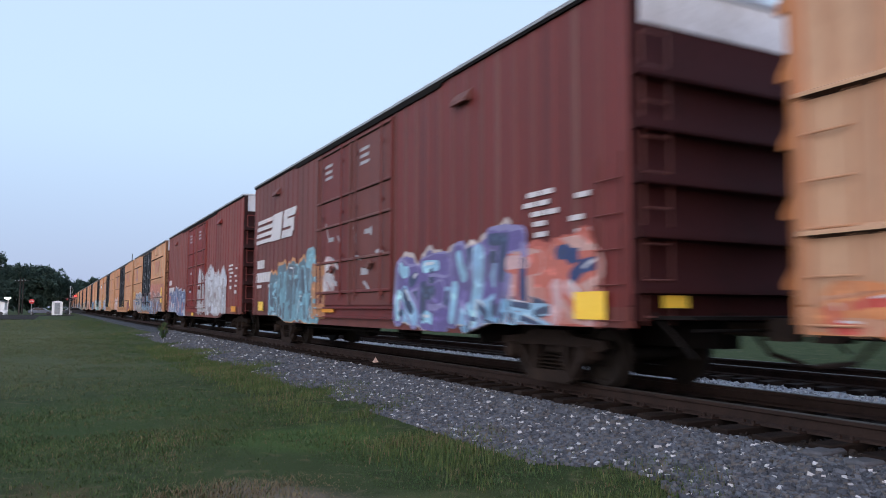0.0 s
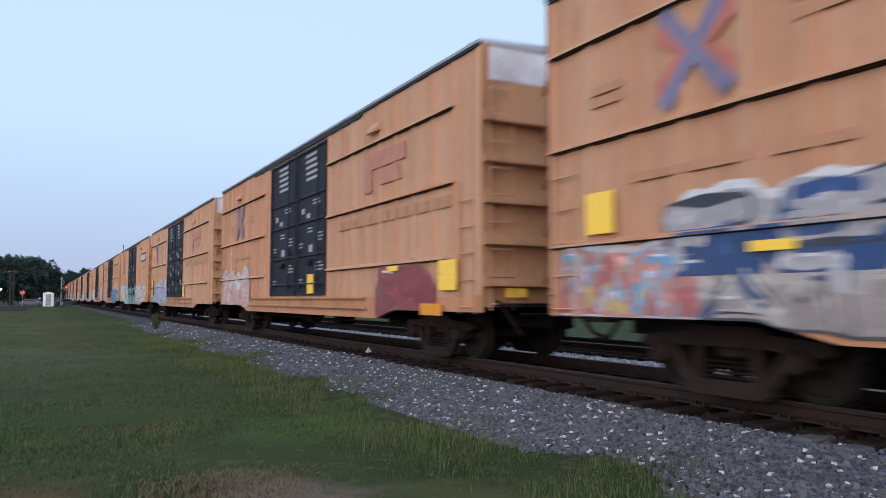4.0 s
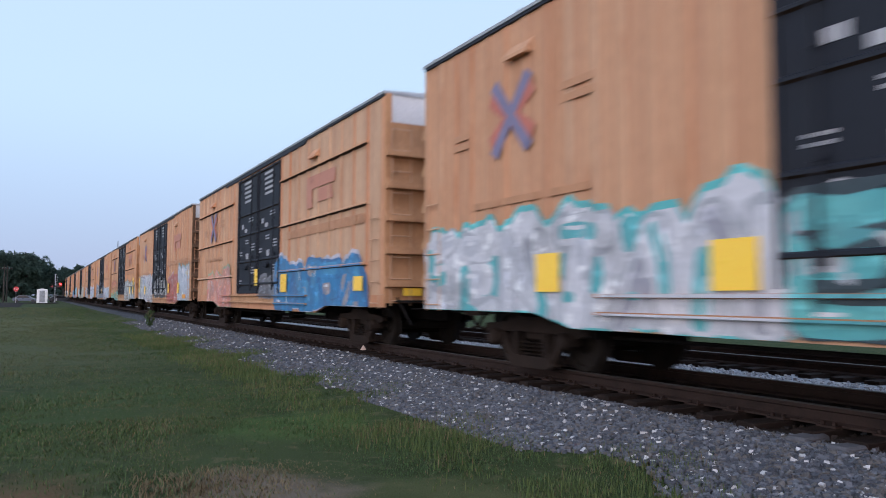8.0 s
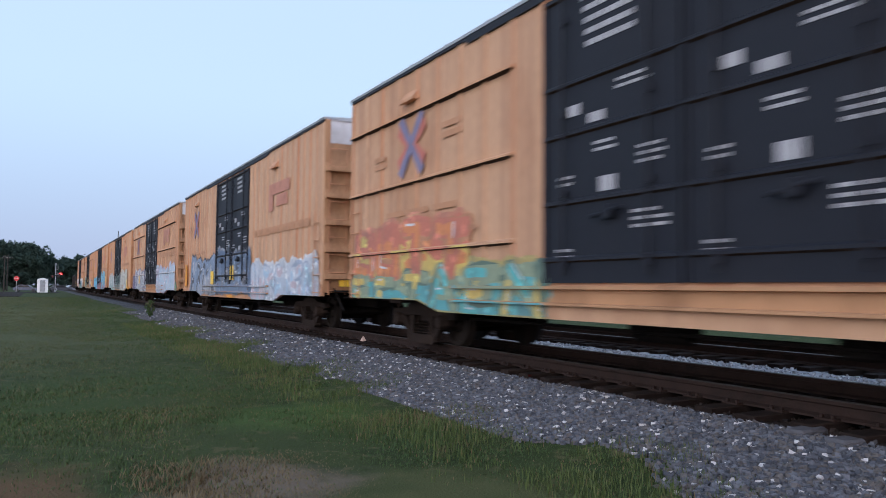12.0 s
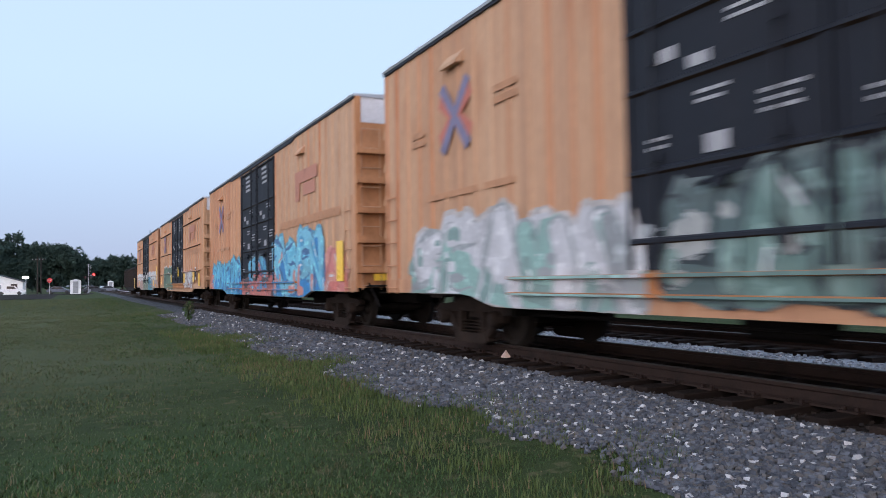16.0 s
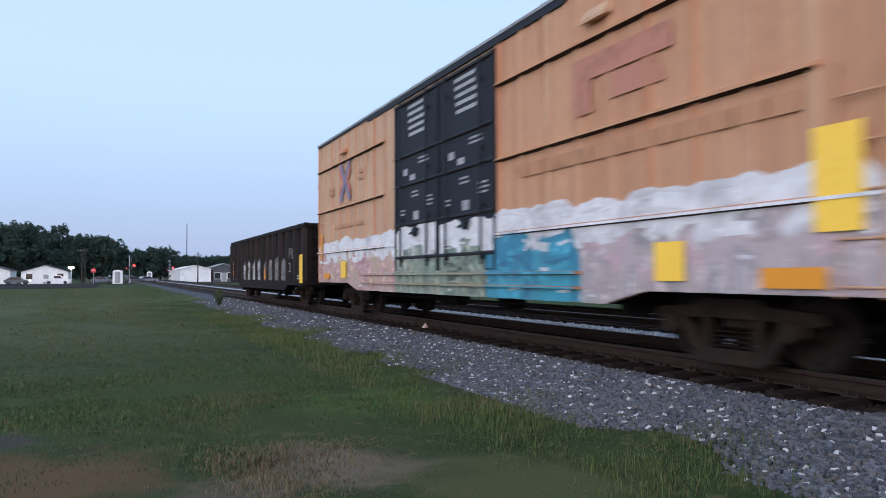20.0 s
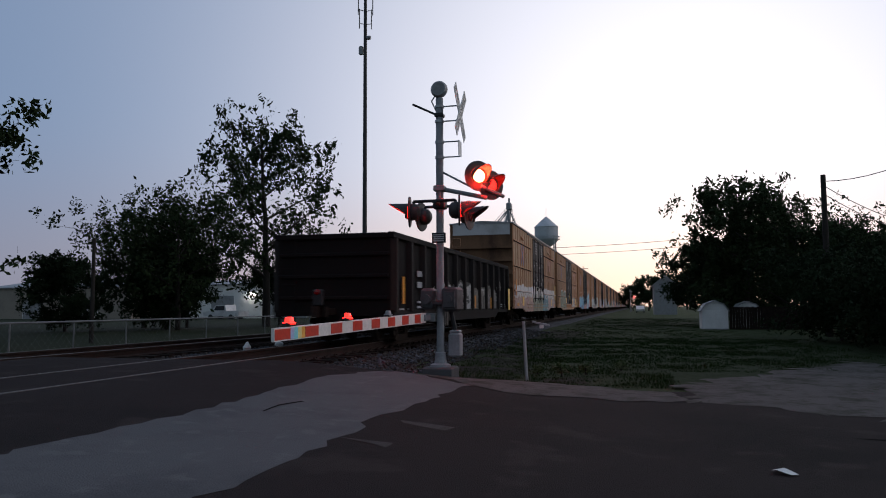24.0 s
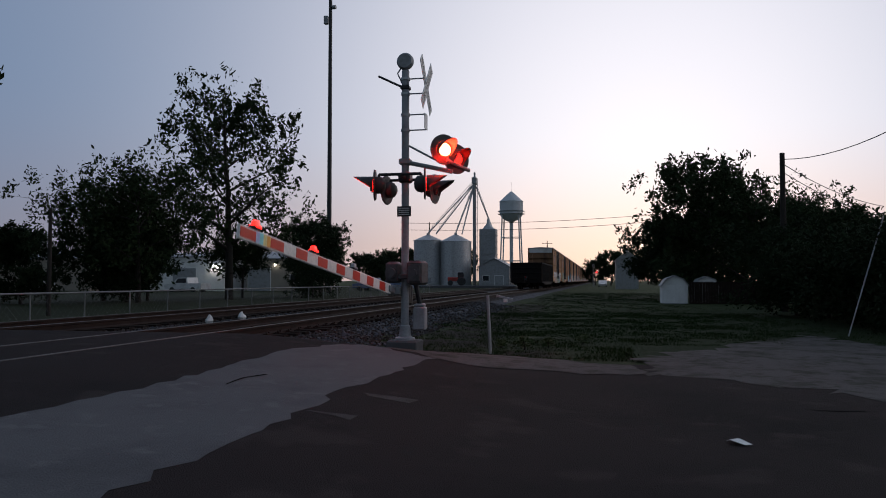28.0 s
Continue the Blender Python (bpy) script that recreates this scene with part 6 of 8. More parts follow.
    return cloud(name, v, faces, mats, label, "grass", index=np.concatenate([pick, pick]))


def off_road(x, y):
    return not 0.7 < x < 13.8 and not (y < -0.6 and x < 17.5)


BLADE2 = surface("yellow_green_blades", (0.078, 0.108, 0.034), 0.85, 0.0, (0.05, 0.078, 0.024), 0.5, 0.5, 6, 0.0)
GRASSES = [BLADE, BLADE2, STRAW, surface("pale_field_grass", (0.108, 0.118, 0.062), 0.9, 0.0, (0.09, 0.1, 0.05), 0.4, 0.5, 6, 0.0)]
# blades for beyond the road, the dim light put into darker colours
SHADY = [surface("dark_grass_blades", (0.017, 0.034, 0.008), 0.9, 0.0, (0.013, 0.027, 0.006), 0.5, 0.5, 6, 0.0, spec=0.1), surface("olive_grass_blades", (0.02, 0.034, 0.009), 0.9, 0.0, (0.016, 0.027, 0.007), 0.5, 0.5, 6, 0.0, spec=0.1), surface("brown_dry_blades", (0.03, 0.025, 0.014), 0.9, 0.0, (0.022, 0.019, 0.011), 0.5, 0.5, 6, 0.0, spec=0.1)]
tufts("grass", 62000, 1.2, -14, -5.5, 5.2, 0.034, GRASSES, "short green grass with dry tufts", 1.2, -0.3, 0.9, per=6, straw=0.15)
tufts("grass", 36000, -5, -52, -4.0, 5.3, 0.045, GRASSES, "short green grass beside the track", 1.3, -0.35, 0.9, per=5, straw=0.05)
tufts("grass", 12000, -40, -112, -14.0, 5.0, 0.08, GRASSES, "distant mown grass beside the track", 1.2, -0.5, per=4, straw=0.05)
tufts("dry_grass", 1500, -4.9, -7.3, 0.6, 2.5, 0.045, [STRAW, STRAW, BLADE2], "matted dry grass on a worn patch", 1.0, -0.6, 1.3, per=6, straw=0.12, worn=False)
tufts("grass", 11000, 1.0, -34, 2.9, 5.2, 0.095, [BLADE2, surface("seeding_grass_blades", (0.108, 0.132, 0.05), 0.9, 0.0, (0.088, 0.112, 0.04), 0.5, 0.5, 6, 0.0), STRAW], "taller yellow-green grass along the ballast edge", 1.3, 0.0, 0.45, per=6, straw=0.1)
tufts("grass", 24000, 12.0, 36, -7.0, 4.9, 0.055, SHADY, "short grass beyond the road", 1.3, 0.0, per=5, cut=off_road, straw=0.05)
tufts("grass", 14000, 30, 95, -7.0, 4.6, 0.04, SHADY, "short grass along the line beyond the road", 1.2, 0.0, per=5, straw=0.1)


# ================= trees =================
def tree_meshes(height, spread, seed, leaves=6000, leaf=0.22, base=0.28, mat=LEAF, open_=0.5, limbs=13):
    """A tapered trunk with limbs and twigs, and a crown of many small leaves in clumps with gaps between."""
    r = random.Random(seed)
    m = Mesh()
    pts, tips = [], []
    p = Vector((0, 0, 0))
    d = Vector((r.uniform(-0.06, 0.06), r.uniform(-0.06, 0.06), 1))
    n = 7
    for i in range(n + 1):
        pts.append((p.copy(), 0.022 * height * (1 - 0.85 * i / n) + 0.02))
        p = p + d.normalized() * height * 0.92 / n
        d += Vector((r.uniform(-0.13, 0.13), r.uniform(-0.13, 0.13), 0))
    for (a, ra), (b, rb) in zip(pts, pts[1:]):
        m.tube(a, b, ra, rb, 8, False)
    for k in range(limbs):
        u = base + (0.95 - base) * (k + r.random()) / limbs
        q = u * n
        i = min(int(q), n - 1)
        a = pts[i][0].lerp(pts[i + 1][0], q - i)
        ang = k * 2.4 + r.uniform(-0.5, 0.5)
        reach = spread * r.uniform(0.65, 1.15) * math.sin(math.pi * min(0.18 + 0.82 * (u - base) / (1 - base) * 0.95, 0.97)) ** 0.6
        rise = r.uniform(0.25, 0.8) * reach
        mid = a + Vector((math.cos(ang) * reach * 0.55, math.sin(ang) * reach * 0.55, rise * 0.6))
        end = a + Vector((math.cos(ang) * reach, math.sin(ang) * reach, rise))
        ra = 0.011 * height * (1 - 0.7 * u)
        m.tube(a, mid, ra, ra * 0.6, 6, False)
        m.tube(mid, end, ra * 0.6, ra * 0.2, 5, False)
        tips += [(mid, 0.75), (end, 0.9)]
        for _ in range(4):
            s = mid.lerp(end, r.random())
            e = s + Vector((r.uniform(-1, 1), r.uniform(-1, 1), r.uniform(-0.25, 0.8))) * spread * 0.32
            m.tube(s, e, ra * 0.25, ra * 0.1, 4, False)
            tips.append((e, r.uniform(0.5, 1.0)))
    tips.append((pts[-1][0], 0.8))
    trunk = build("trunk", m, BARK, 60, False)
    g = np.random.default_rng(seed)
    c = np.array([tuple(t[0]) for t in tips])
    w = np.array([t[1] for t in tips])
    # small clumps round the tips, then leaves round the clumps
    k = int(len(c) * 5)
    src = g.choice(len(c), k, p=w / w.sum())
    clump = c[src] + g.normal(size=(k, 3)) * np.array([1, 1, 0.75]) * spread * 0.15 * (1 + open_ * 0.5)
    pick = g.choice(k, leaves)
    o = clump[pick] + g.normal(size=(leaves, 3)) * spread * 0.055
    a = g.normal(size=(leaves, 3))
    a /= np.linalg.norm(a, axis=1)[:, None]
    b = np.cross(a, g.normal(size=(leaves, 3)))
    b /= np.linalg.norm(b, axis=1)[:, None]
    s = leaf * (0.5 + g.random((leaves, 1)))
    v = np.stack([o - a * s, o + b * s * 0.45 + a * s * 0.1, o + a * s, o - b * s * 0.45 + a * s * 0.1], 1).reshape(-1, 3)
    f = (np.arange(leaves)[:, None] * 4 + np.arange(4)).tolist()
    me = bpy.data.meshes.new("crown")
    me.from_pydata(v.tolist(), [], f)
    me.materials.append(mat)
    return trunk, me


def tree(meshes, x, y, z=0.0, size=1.0, turn=0.0, label="leafy deciduous tree dark against the dusk sky", group="trees", wide=1.0):
    t = empty("tree", label, "tree", group, pose(x, y, z - 0.1, 0, 0, turn) @ Matrix.Diagonal((size * wide, size * wide, size, 1)))
    part("trunk", meshes[0], None, t)
    part("crown", meshes[1], None, t)
    return t


AIRY = tree_meshes(16.0, 4.8, 11, 9600, 0.19, 0.2, LEAF, 0.9, 17)
TALL = tree_meshes(10.0, 4.4, 17, 14000, 0.17, 0.42, LEAF2, 0.3, 14)
ROUND = tree_meshes(10.0, 4.6, 12, 15000, 0.17, 0.16, LEAF, 0.4)
DENSE = tree_meshes(9.0, 4.2, 13, 18000, 0.19, 0.08, LEAF2, 0.3, 16)
RAGGED = tree_meshes(10.0, 5.2, 14, 8200, 0.165, 0.16, LEAF, 0.95)
FARTREE = tree_meshes(12.0, 6.0, 15, 6000, 0.42, 0.06, LEAF2, 0.2, 16)
WESTTREE = tree_meshes(12.0, 6.0, 15, 15000, 0.36, 0.04, HAZELEAF, 0.2, 18)
SHRUB = tree_meshes(3.2, 2.4, 16, 9000, 0.085, 0.02, LEAF2, 0.3, 12)
# beyond the siding, seen past the crossing gate
tree(AIRY, 48, 25.3, 0, 0.96, 40, wide=0.86)
tree(RAGGED, 40, 27.0, 0, 0.78, 100)
tree(RAGGED, 43, 31.5, 0, 0.74, 10)
tree(TALL, 44, 29.0, 0, 0.50, 200)
tree(TALL, 52, 26.3, 0, 0.46, 20)
tree(TALL, 60, 23.2, 0, 0.64, 70)
tree(DENSE, 61, 24.3, 0, 0.5, 15)
tree(ROUND, 42, 29.3, 0, 0.62, 120)
tree(DENSE, 41, 28.4, 0, 0.55, 60)
tree(DENSE, 36.5, 32.0, 0, 0.50, 300)
tree(ROUND, 22.3, 28.6, 0, 1.02, 150, wide=0.9)
tree(DENSE, 19.5, 31, 0, 0.8, 33)
tree(SHRUB, 54, 21.5, 0, 0.8, 10, "small dark conical shrub by the fence", "shrubs")
for i, (x, y, s, a) in enumerate(((8, 46, 0.9, 10), (-4, 52, 1.0, 70), (-18, 47, 0.9, 140), (-33, 55, 1.0, 200), (-50, 50, 0.95, 260), (-70, 58, 1.0, 320), (-95, 60, 1.0, 20), (14, 62, 1.0, 110))):
    tree(FARTREE, x, y, 0.1, s, a, "broad dark-green tree in the row behind the tracks", "row of trees")
# the thicket right of the track beyond the road
for x, y, s, a, k in ((58, -7.6, 0.95, 0, ROUND), (55, -10.2, 0.74, 80, RAGGED), (62, -5.4, 0.72, 160, DENSE), (54, -13.0, 0.72, 240, DENSE), (44, -11.6, 0.55, 300, ROUND), (40, -11.3, 0.52, 20, DENSE),
                      (36, -10.6, 0.42, 90, ROUND), (32, -10.6, 0.40, 180, DENSE), (28, -10.6, 0.36, 45, DENSE), (25, -11.0, 0.32, 75, ROUND), (38, -15, 0.48, 200, ROUND), (31, -15, 0.42, 10, DENSE), (66, -10, 0.85, 33, DENSE)):
    tree(k, x, y, 0, s, a, "dense dark tree in the thicket beyond the road", "thicket")
for i in range(1, 9):
    r_ = random.Random(60 + i)
    tree(SHRUB, 18.5 + i * 1.9, -8.7 + 0.06 * i + r_.uniform(-0.5, 0.5), 0, r_.uniform(0.7, 1.0), 40 * i, "dark leafy bush at the edge of the thicket", "bushes")
# far off along the line, both ways
for i, (x, y, s) in enumerate(((230, -3, 0.78), (238, 1.5, 0.6), (245, -9, 0.7), (300, -18, 1.1), (320, 60, 1.1), (330, 90, 1.2), (250, 72, 0.9), (160, 62, 0.75), (175, 66, 0.8), (172, 55.5, 0.6), (168, 51.0, 0.52))):
    tree(FARTREE, x, y, 0, s, 70 * i, "distant dark tree beside the line", "distant trees")
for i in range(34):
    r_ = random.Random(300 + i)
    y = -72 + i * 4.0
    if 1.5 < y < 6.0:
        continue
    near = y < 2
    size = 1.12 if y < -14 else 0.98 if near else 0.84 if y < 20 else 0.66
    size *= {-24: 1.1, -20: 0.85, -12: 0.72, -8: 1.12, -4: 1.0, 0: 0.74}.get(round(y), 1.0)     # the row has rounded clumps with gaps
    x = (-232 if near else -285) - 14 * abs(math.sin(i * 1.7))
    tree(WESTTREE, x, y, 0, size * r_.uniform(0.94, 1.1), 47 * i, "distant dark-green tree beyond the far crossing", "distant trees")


# ================= signals of the crossing =================
LIT = []        # places of the lamps added in front of the lit lenses


def signal_head(parent, at, lens, lit=False, power=0.0):
    """A round black background with a lens and a long hood, facing local -y."""
    m = Mesh()
    m.lathe((0, 0.02, 0), (0, -1, 0), [(-0.02, 0.02), (-0.02, 0.29), (0.0, 0.3), (0.012, 0.3), (0.016, 0.16)], 28)
    m.lathe((0, 0.03, 0), (0, 1, 0), [(-0.01, 0.15), (0.05, 0.17), (0.14, 0.15), (0.19, 0.09), (0.2, 0.01)], 20)
    head = part("signal_head", m, HEADBLACK, parent, "round black signal background", at)
    m = Mesh()
    n = 18
    outer, inner = [], []
    for ring, (q, reach) in enumerate(((0.168, 0), (0.168, 1), (0.158, 1), (0.158, 0))):
        row = []
        for i in range(n + 1):
            a = math.pi * (-0.28 + 1.56 * i / n)
            depth = 0.05 + 0.27 * max(math.sin(a) + 0.25, 0.0) if reach else 0.0
            row.append((q * math.cos(a), -0.01 - depth, q * math.sin(a)))
        outer.append(row)
    k = n + 1
    m.faces([p for row in outer for p in row], [(j * k + i, j * k + i + 1, ((j + 1) % 4) * k + i + 1, ((j + 1) % 4) * k + i) for j in range(4) for i in range(n)])
    part("hood", m, HEADBLACK, head)
    m = Mesh()
    m.lathe((0, -0.005, 0), (0, -1, 0), [(0, 0.128), (0.012, 0.122), (0.03, 0.085), (0.038, 0.01)], 24)
    part("lens", m, lens, head, "lit red lens" if lit else "dark red lens")
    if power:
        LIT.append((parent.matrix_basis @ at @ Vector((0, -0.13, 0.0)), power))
        # a second unseen lamp further out reddens the background disc
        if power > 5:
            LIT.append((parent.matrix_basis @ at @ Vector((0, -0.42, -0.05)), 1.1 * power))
    return head


def word_mesh(text, size, width, mat):
    """Flat lettering in the built-in font, squeezed to a width."""
    c = bpy.data.curves.new("lettering", 'FONT')
    c.body, c.size, c.align_x, c.align_y, c.extrude, c.resolution_u = text, size, 'CENTER', 'CENTER', 0.001, 2
    ob = new("lettering", c)
    bpy.context.view_layer.update()
    me = bpy.data.meshes.new_from_object(ob)
    bpy.data.objects.remove(ob)
    span = max(v.co.x for v in me.vertices) - min(v.co.x for v in me.vertices)
    me.transform(Matrix.Diagonal((width / span, 1, 1, 1)))
    me.materials.clear()
    me.materials.append(mat)
    return me


WORDS = {"RAIL": word_mesh("RAIL", 0.21, 0.42, BLACKMETAL), "ROAD": word_mesh("ROAD", 0.21, 0.42, BLACKMETAL), "CROSSING": word_mesh("CROSSING", 0.21, 1.12, BLACKMETAL), "STOP": word_mesh("STOP", 0.36, 0.76, WHITEPAINT)}


def crossing_signal(x, y, z, label, lenses, turn=0.0, near=False):
    """A mast with bell, crossbuck, two pairs of lights, a side pair and the gate mechanism; lenses: for the seven heads."""
    s = empty("crossing_signal", label, "railway signal", "crossing signals", pose(x, y, z, 0, 0, turn))
    m = Mesh()
    m.tube((0, 0, 0.05), (0, 0, 5.25), 0.075, n=16)
    m.lathe((0, 0, -0.1), (0, 0, 1), [(0, 0.2), (0.05, 0.2), (0.08, 0.12), (0.28, 0.1), (0.3, 0.076)], 16)
    part("mast", m, ALUM, s, "silver-painted steel mast")
    m = Mesh()
    m.box(-0.3, 0.3, -0.3, 0.3, -0.45, -0.09, 0.03)
    part("foundation", m, CONCRETE, s, "concrete foundation")
    m = Mesh()
    m.lathe((-0.1, 0, 5.43), (1, 0, 0), [(0, 0.01), (0.0, 0.14), (0.05, 0.17), (0.11, 0.17), (0.16, 0.12), (0.2, 0.05), (0.2, 0.01)], 22)
    m.tube((0, 0, 5.2), (0, 0, 5.3), 0.05, n=10)
    m.tube((-0.02, 0.02, 5.4), (-0.02, 0.16, 5.2), 0.014, n=6)
    m.tube((-0.02, 0.16, 5.2), (0, 0.06, 4.98), 0.014, n=6)
    part("bell", m, GREYMETAL, s, "round electric bell on the mast top")
    m = Mesh()
    m.tube((0, 0.06, 4.92), (0, 0.56, 5.17), 0.022, n=8)
    m.box(-0.09, 0.09, -0.09, 0.09, 4.86, 4.95, 0.02)
    part("side_arm", m, BLACKMETAL, s)
    # crossbuck: two crossed boards
    for k, a in enumerate((48, -48)):
        m = Mesh()
        m.box(-0.62, 0.62, -0.006, 0.006, -0.115, 0.115)
        board = part("crossbuck_board", m, WHITEPAINT, s, "white crossbuck board with dark lettering", pose(0, -0.42 - 0.018 * k, 4.93, 0, a, 0))
        for word, x, turn in (((("CROSSING", 0.0, 0),),) if k else ((("RAIL", -0.36, 0), ("ROAD", 0.36, 0)),))[0]:
            for face in (-1, 1):
                part("lettering", WORDS[word], None, board, "black capital letters", pose(face * -x if face > 0 else x, face * 0.0075, 0, 90, 0, 0 if face < 0 else 180))
    m = Mesh()
    m.tube((0, -0.05, 0), (0, -0.42, 0), 0.014, n=6)
    m.lathe((0, 0, -0.025), (0, 0, 1), [(0, 0.08), (0, 0.092), (0.05, 0.092), (0.05, 0.08)], 14)
    clamp = build("bracket", m, GALV)
    for zz in (5.08, 4.78, 4.36, 4.05):
        part("bracket", clamp, None, s, at=pose(0, 0, zz))
    m = Mesh()
    m.box(-0.13, 0.13, -0.42, -0.412, 4.06, 4.36)
    part("track_count_sign", m, WHITEPAINT, s, "small white plate under the crossbuck")
    # arm with two pairs of heads, facing both ways along the road
    m = Mesh()
    m.tube((-0.45, 0, 3.1), (0.45, 0, 3.1), 0.04, n=10)
    m.box(-0.12, 0.12, -0.12, 0.12, 3.0, 3.2, 0.03)
    for xx in (-0.42, 0.42):
        m.tube((xx, -0.42, 3.12), (xx, 0.42, 3.12), 0.03, n=8)
        for yy in (-0.42, 0.42):
            m.tube((xx, yy, 3.12), (xx, yy, 2.98), 0.03, n=8)
    part("cross_arm", m, BLACKMETAL, s)
    k = 0
    for xx in (-0.42, 0.42):
        for yy, a in ((-0.52, 0), (0.52, 180)):
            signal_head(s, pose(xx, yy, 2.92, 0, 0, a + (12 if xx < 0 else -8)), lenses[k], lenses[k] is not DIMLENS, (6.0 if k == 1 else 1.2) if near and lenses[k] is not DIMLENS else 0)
            k += 1
    # a longer bracket with a pair turned to the side road
    m = Mesh()
    m.tube((0, 0, 3.42), (0.02, -0.95, 3.2), 0.045, n=10)
    m.tube((0, 0, 3.78), (0.01, -0.6, 3.45), 0.02, n=8)
    m.box(-0.11, 0.11, -0.11, 0.11, 3.36, 3.48, 0.02)
    m.tube((-0.1, -0.85, 3.42), (0.45, -1.2, 3.28), 0.04, n=8)
    part("side_bracket", m, GREYMETAL, s)
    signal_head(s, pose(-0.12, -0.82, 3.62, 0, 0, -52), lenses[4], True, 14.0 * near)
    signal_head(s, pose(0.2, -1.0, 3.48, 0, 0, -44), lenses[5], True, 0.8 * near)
    m = Mesh()
    m.box(-0.105, -0.085, -0.14, 0.14, 2.33, 2.53, 0.004)
    plate = part("plate_sign", m, BLACKMETAL, s, "small black plate with white writing")
    m = Mesh()
    for i in range(4):
        m.box(-0.109, -0.105, -0.11, 0.11, 2.36 + i * 0.04, 2.38 + i * 0.04)
    tagged(part("lettering", m, WHITE, plate, smooth=0), kind="stuff")
    # gate mechanism
    m = Mesh()
    m.box(-0.28, 0.28, -0.4, -0.1, 0.98, 1.46, 0.05)
    m.box(-0.24, 0.24, 0.1, 0.34, 1.02, 1.44, 0.05)
    m.box(-0.32, -0.28, -0.36, -0.14, 1.06, 1.38, 0.01)
    m.tube((-0.34, 0.22, 1.22), (0.3, 0.22, 1.22), 0.1, n=14)
    m.tube((-0.36, -0.25, 1.22), (-0.3, -0.25, 1.22), 0.07, n=12)
    m.box(-0.2, 0.2, -0.12, 0.12, 1.1, 1.2, 0.02)
    part("gate_mechanism", m, DARKGREY, s, "grey gate mechanism box")
    m = Mesh()
    m.box(-0.02, 0.22, -0.4, -0.16, 0.1, 0.56, 0.03)
    m.box(0.0, 0.2, -0.38, -0.18, 0.56, 0.62, 0.02)
    part("battery_box", m, ALUM, s, "pale battery box at the foot")
    m = Mesh()
    m.tube((0.08, -0.28, 0.6), (0.02, -0.2, 1.05), 0.05, n=8)
    part("conduit", m, BLACKMETAL, s)
    return s


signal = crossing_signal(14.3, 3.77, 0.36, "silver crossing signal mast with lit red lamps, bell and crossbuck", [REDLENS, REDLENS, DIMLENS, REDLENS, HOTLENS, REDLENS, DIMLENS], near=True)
far_signals = [crossing_signal(-170, 3.2, 0.3, "distant crossing signal with lit red lamps", [FARLENS] * 7, 180),
               crossing_signal(-215, 13.95, 0.3, "distant crossing signal with lit red lamps", [FARLENS] * 7, 180),
               crossing_signal(200, 1.95, 0.1, "distant crossing signal with lit red lamps", [FARLENS] * 7, 0)]


def gate_arm(length, label):
    """A tapering gate arm along local -x, with red and white stripes, lamps and counterweights."""
    g = empty("crossing_gate_arm", label, "gate arm", "")
    n = 16
    for i in range(n):
        a, b = -0.35 - (length - 0.35) * i / n, -0.35 - (length - 0.35) * (i + 1) / n
        m = Mesh()
        h = 0.096 - 0.022 * i / n
        if i % 2:
            m.box(b + 0.012, a, -0.023, 0.023, -h + 0.016, h - 0.016, 0.003)
        else:
            m.box(b, a, -0.02, 0.02, -h, h, 0.004)
        part("stripe", m, GATERED if i % 2 else GATEWHITE, g, smooth=0)
        if i % 2:
            m = Mesh()
            m.box(b, a, -0.018, 0.018, -h, h, 0.003)
            part("board", m, GATEWHITE, g, smooth=0)
        if i == 14:
            # the lamp's rainbow glint on the tape, painted as four bars
            for k, c in enumerate(((0.5, 0.7, 1.0), (0.35, 0.9, 0.95), (1.0, 0.9, 0.4), (1.0, 0.5, 0.12))):
                m = Mesh()
                q = (a - b) / 4
                m.box(b + k * q, b + (k + 1) * q, -0.0225, -0.0195, -h + 0.01, h - 0.01)
                part("reflective_strip", m, surface("reflective_sheeting", c, 0.25, 0.0), g, "painted rainbow glint on the reflective tape", smooth=0)
    m = Mesh()
    m.box(-0.5, 0.1, -0.05, 0.05, -0.06, 0.06, 0.01)
    m.box(0.1, 1.0, -0.13, -0.10, -0.07, 0.07, 0.01)
    m.box(-0.1, 0.15, -0.13, 0.13, -0.08, 0.08, 0.01)
    part("arm_root", m, GREYMETAL, g)
    for k in range(2):
        m = Mesh()
        m.box(0.62 + 0.2 * k, 0.79 + 0.2 * k, -0.16, -0.05, -0.2, 0.2, 0.02)
        part("counterweight", m, BLACKMETAL, g, "cast counterweight")
    for x in (-length + 0.42, -length + 2.3, -length + 4.15):
        m = Mesh()
        m.box(x - 0.1, x + 0.1, -0.045, 0.045, 0.09, 0.12, 0.01)
        foot = part("lamp_foot", m, BLACKMETAL, g)
        m = Mesh()
        m.loft([[(x + q * c, 0.7 * q * d, zz) for c, d in ((-1, -0.6), (-0.6, -1), (0.6, -1), (1, -0.6), (1, 0.6), (0.6, 1), (-0.6, 1), (-1, 0.6))] for q, zz in ((0.085, 0.105), (0.085, 0.125), (0.058, 0.13), (0.052, 0.175), (0.04, 0.185))])
        part("gate_lamp", m, REDLENS if x < -length + 3 else GREYMETAL, foot, "lit red gate lamp" if x < -length + 3 else "unlit gate lamp")
    return g


gate = gate_arm(6.85, "lowered crossing gate arm with red and white stripes and red lamps")


def move_gate():
    """The gate lies level, and starts to rise when the train has gone."""
    angle = [(0.0, -0.8), (10.0, -0.8), (20.0, -0.8), (27.2, -0.8), (27.5, -0.3), (27.7, 1.4), (28.0, 6.2)]
    walk(gate, [(t, pose(14.25, 3.98, 1.23, 0, a, 1.3)) for t, a in angle])


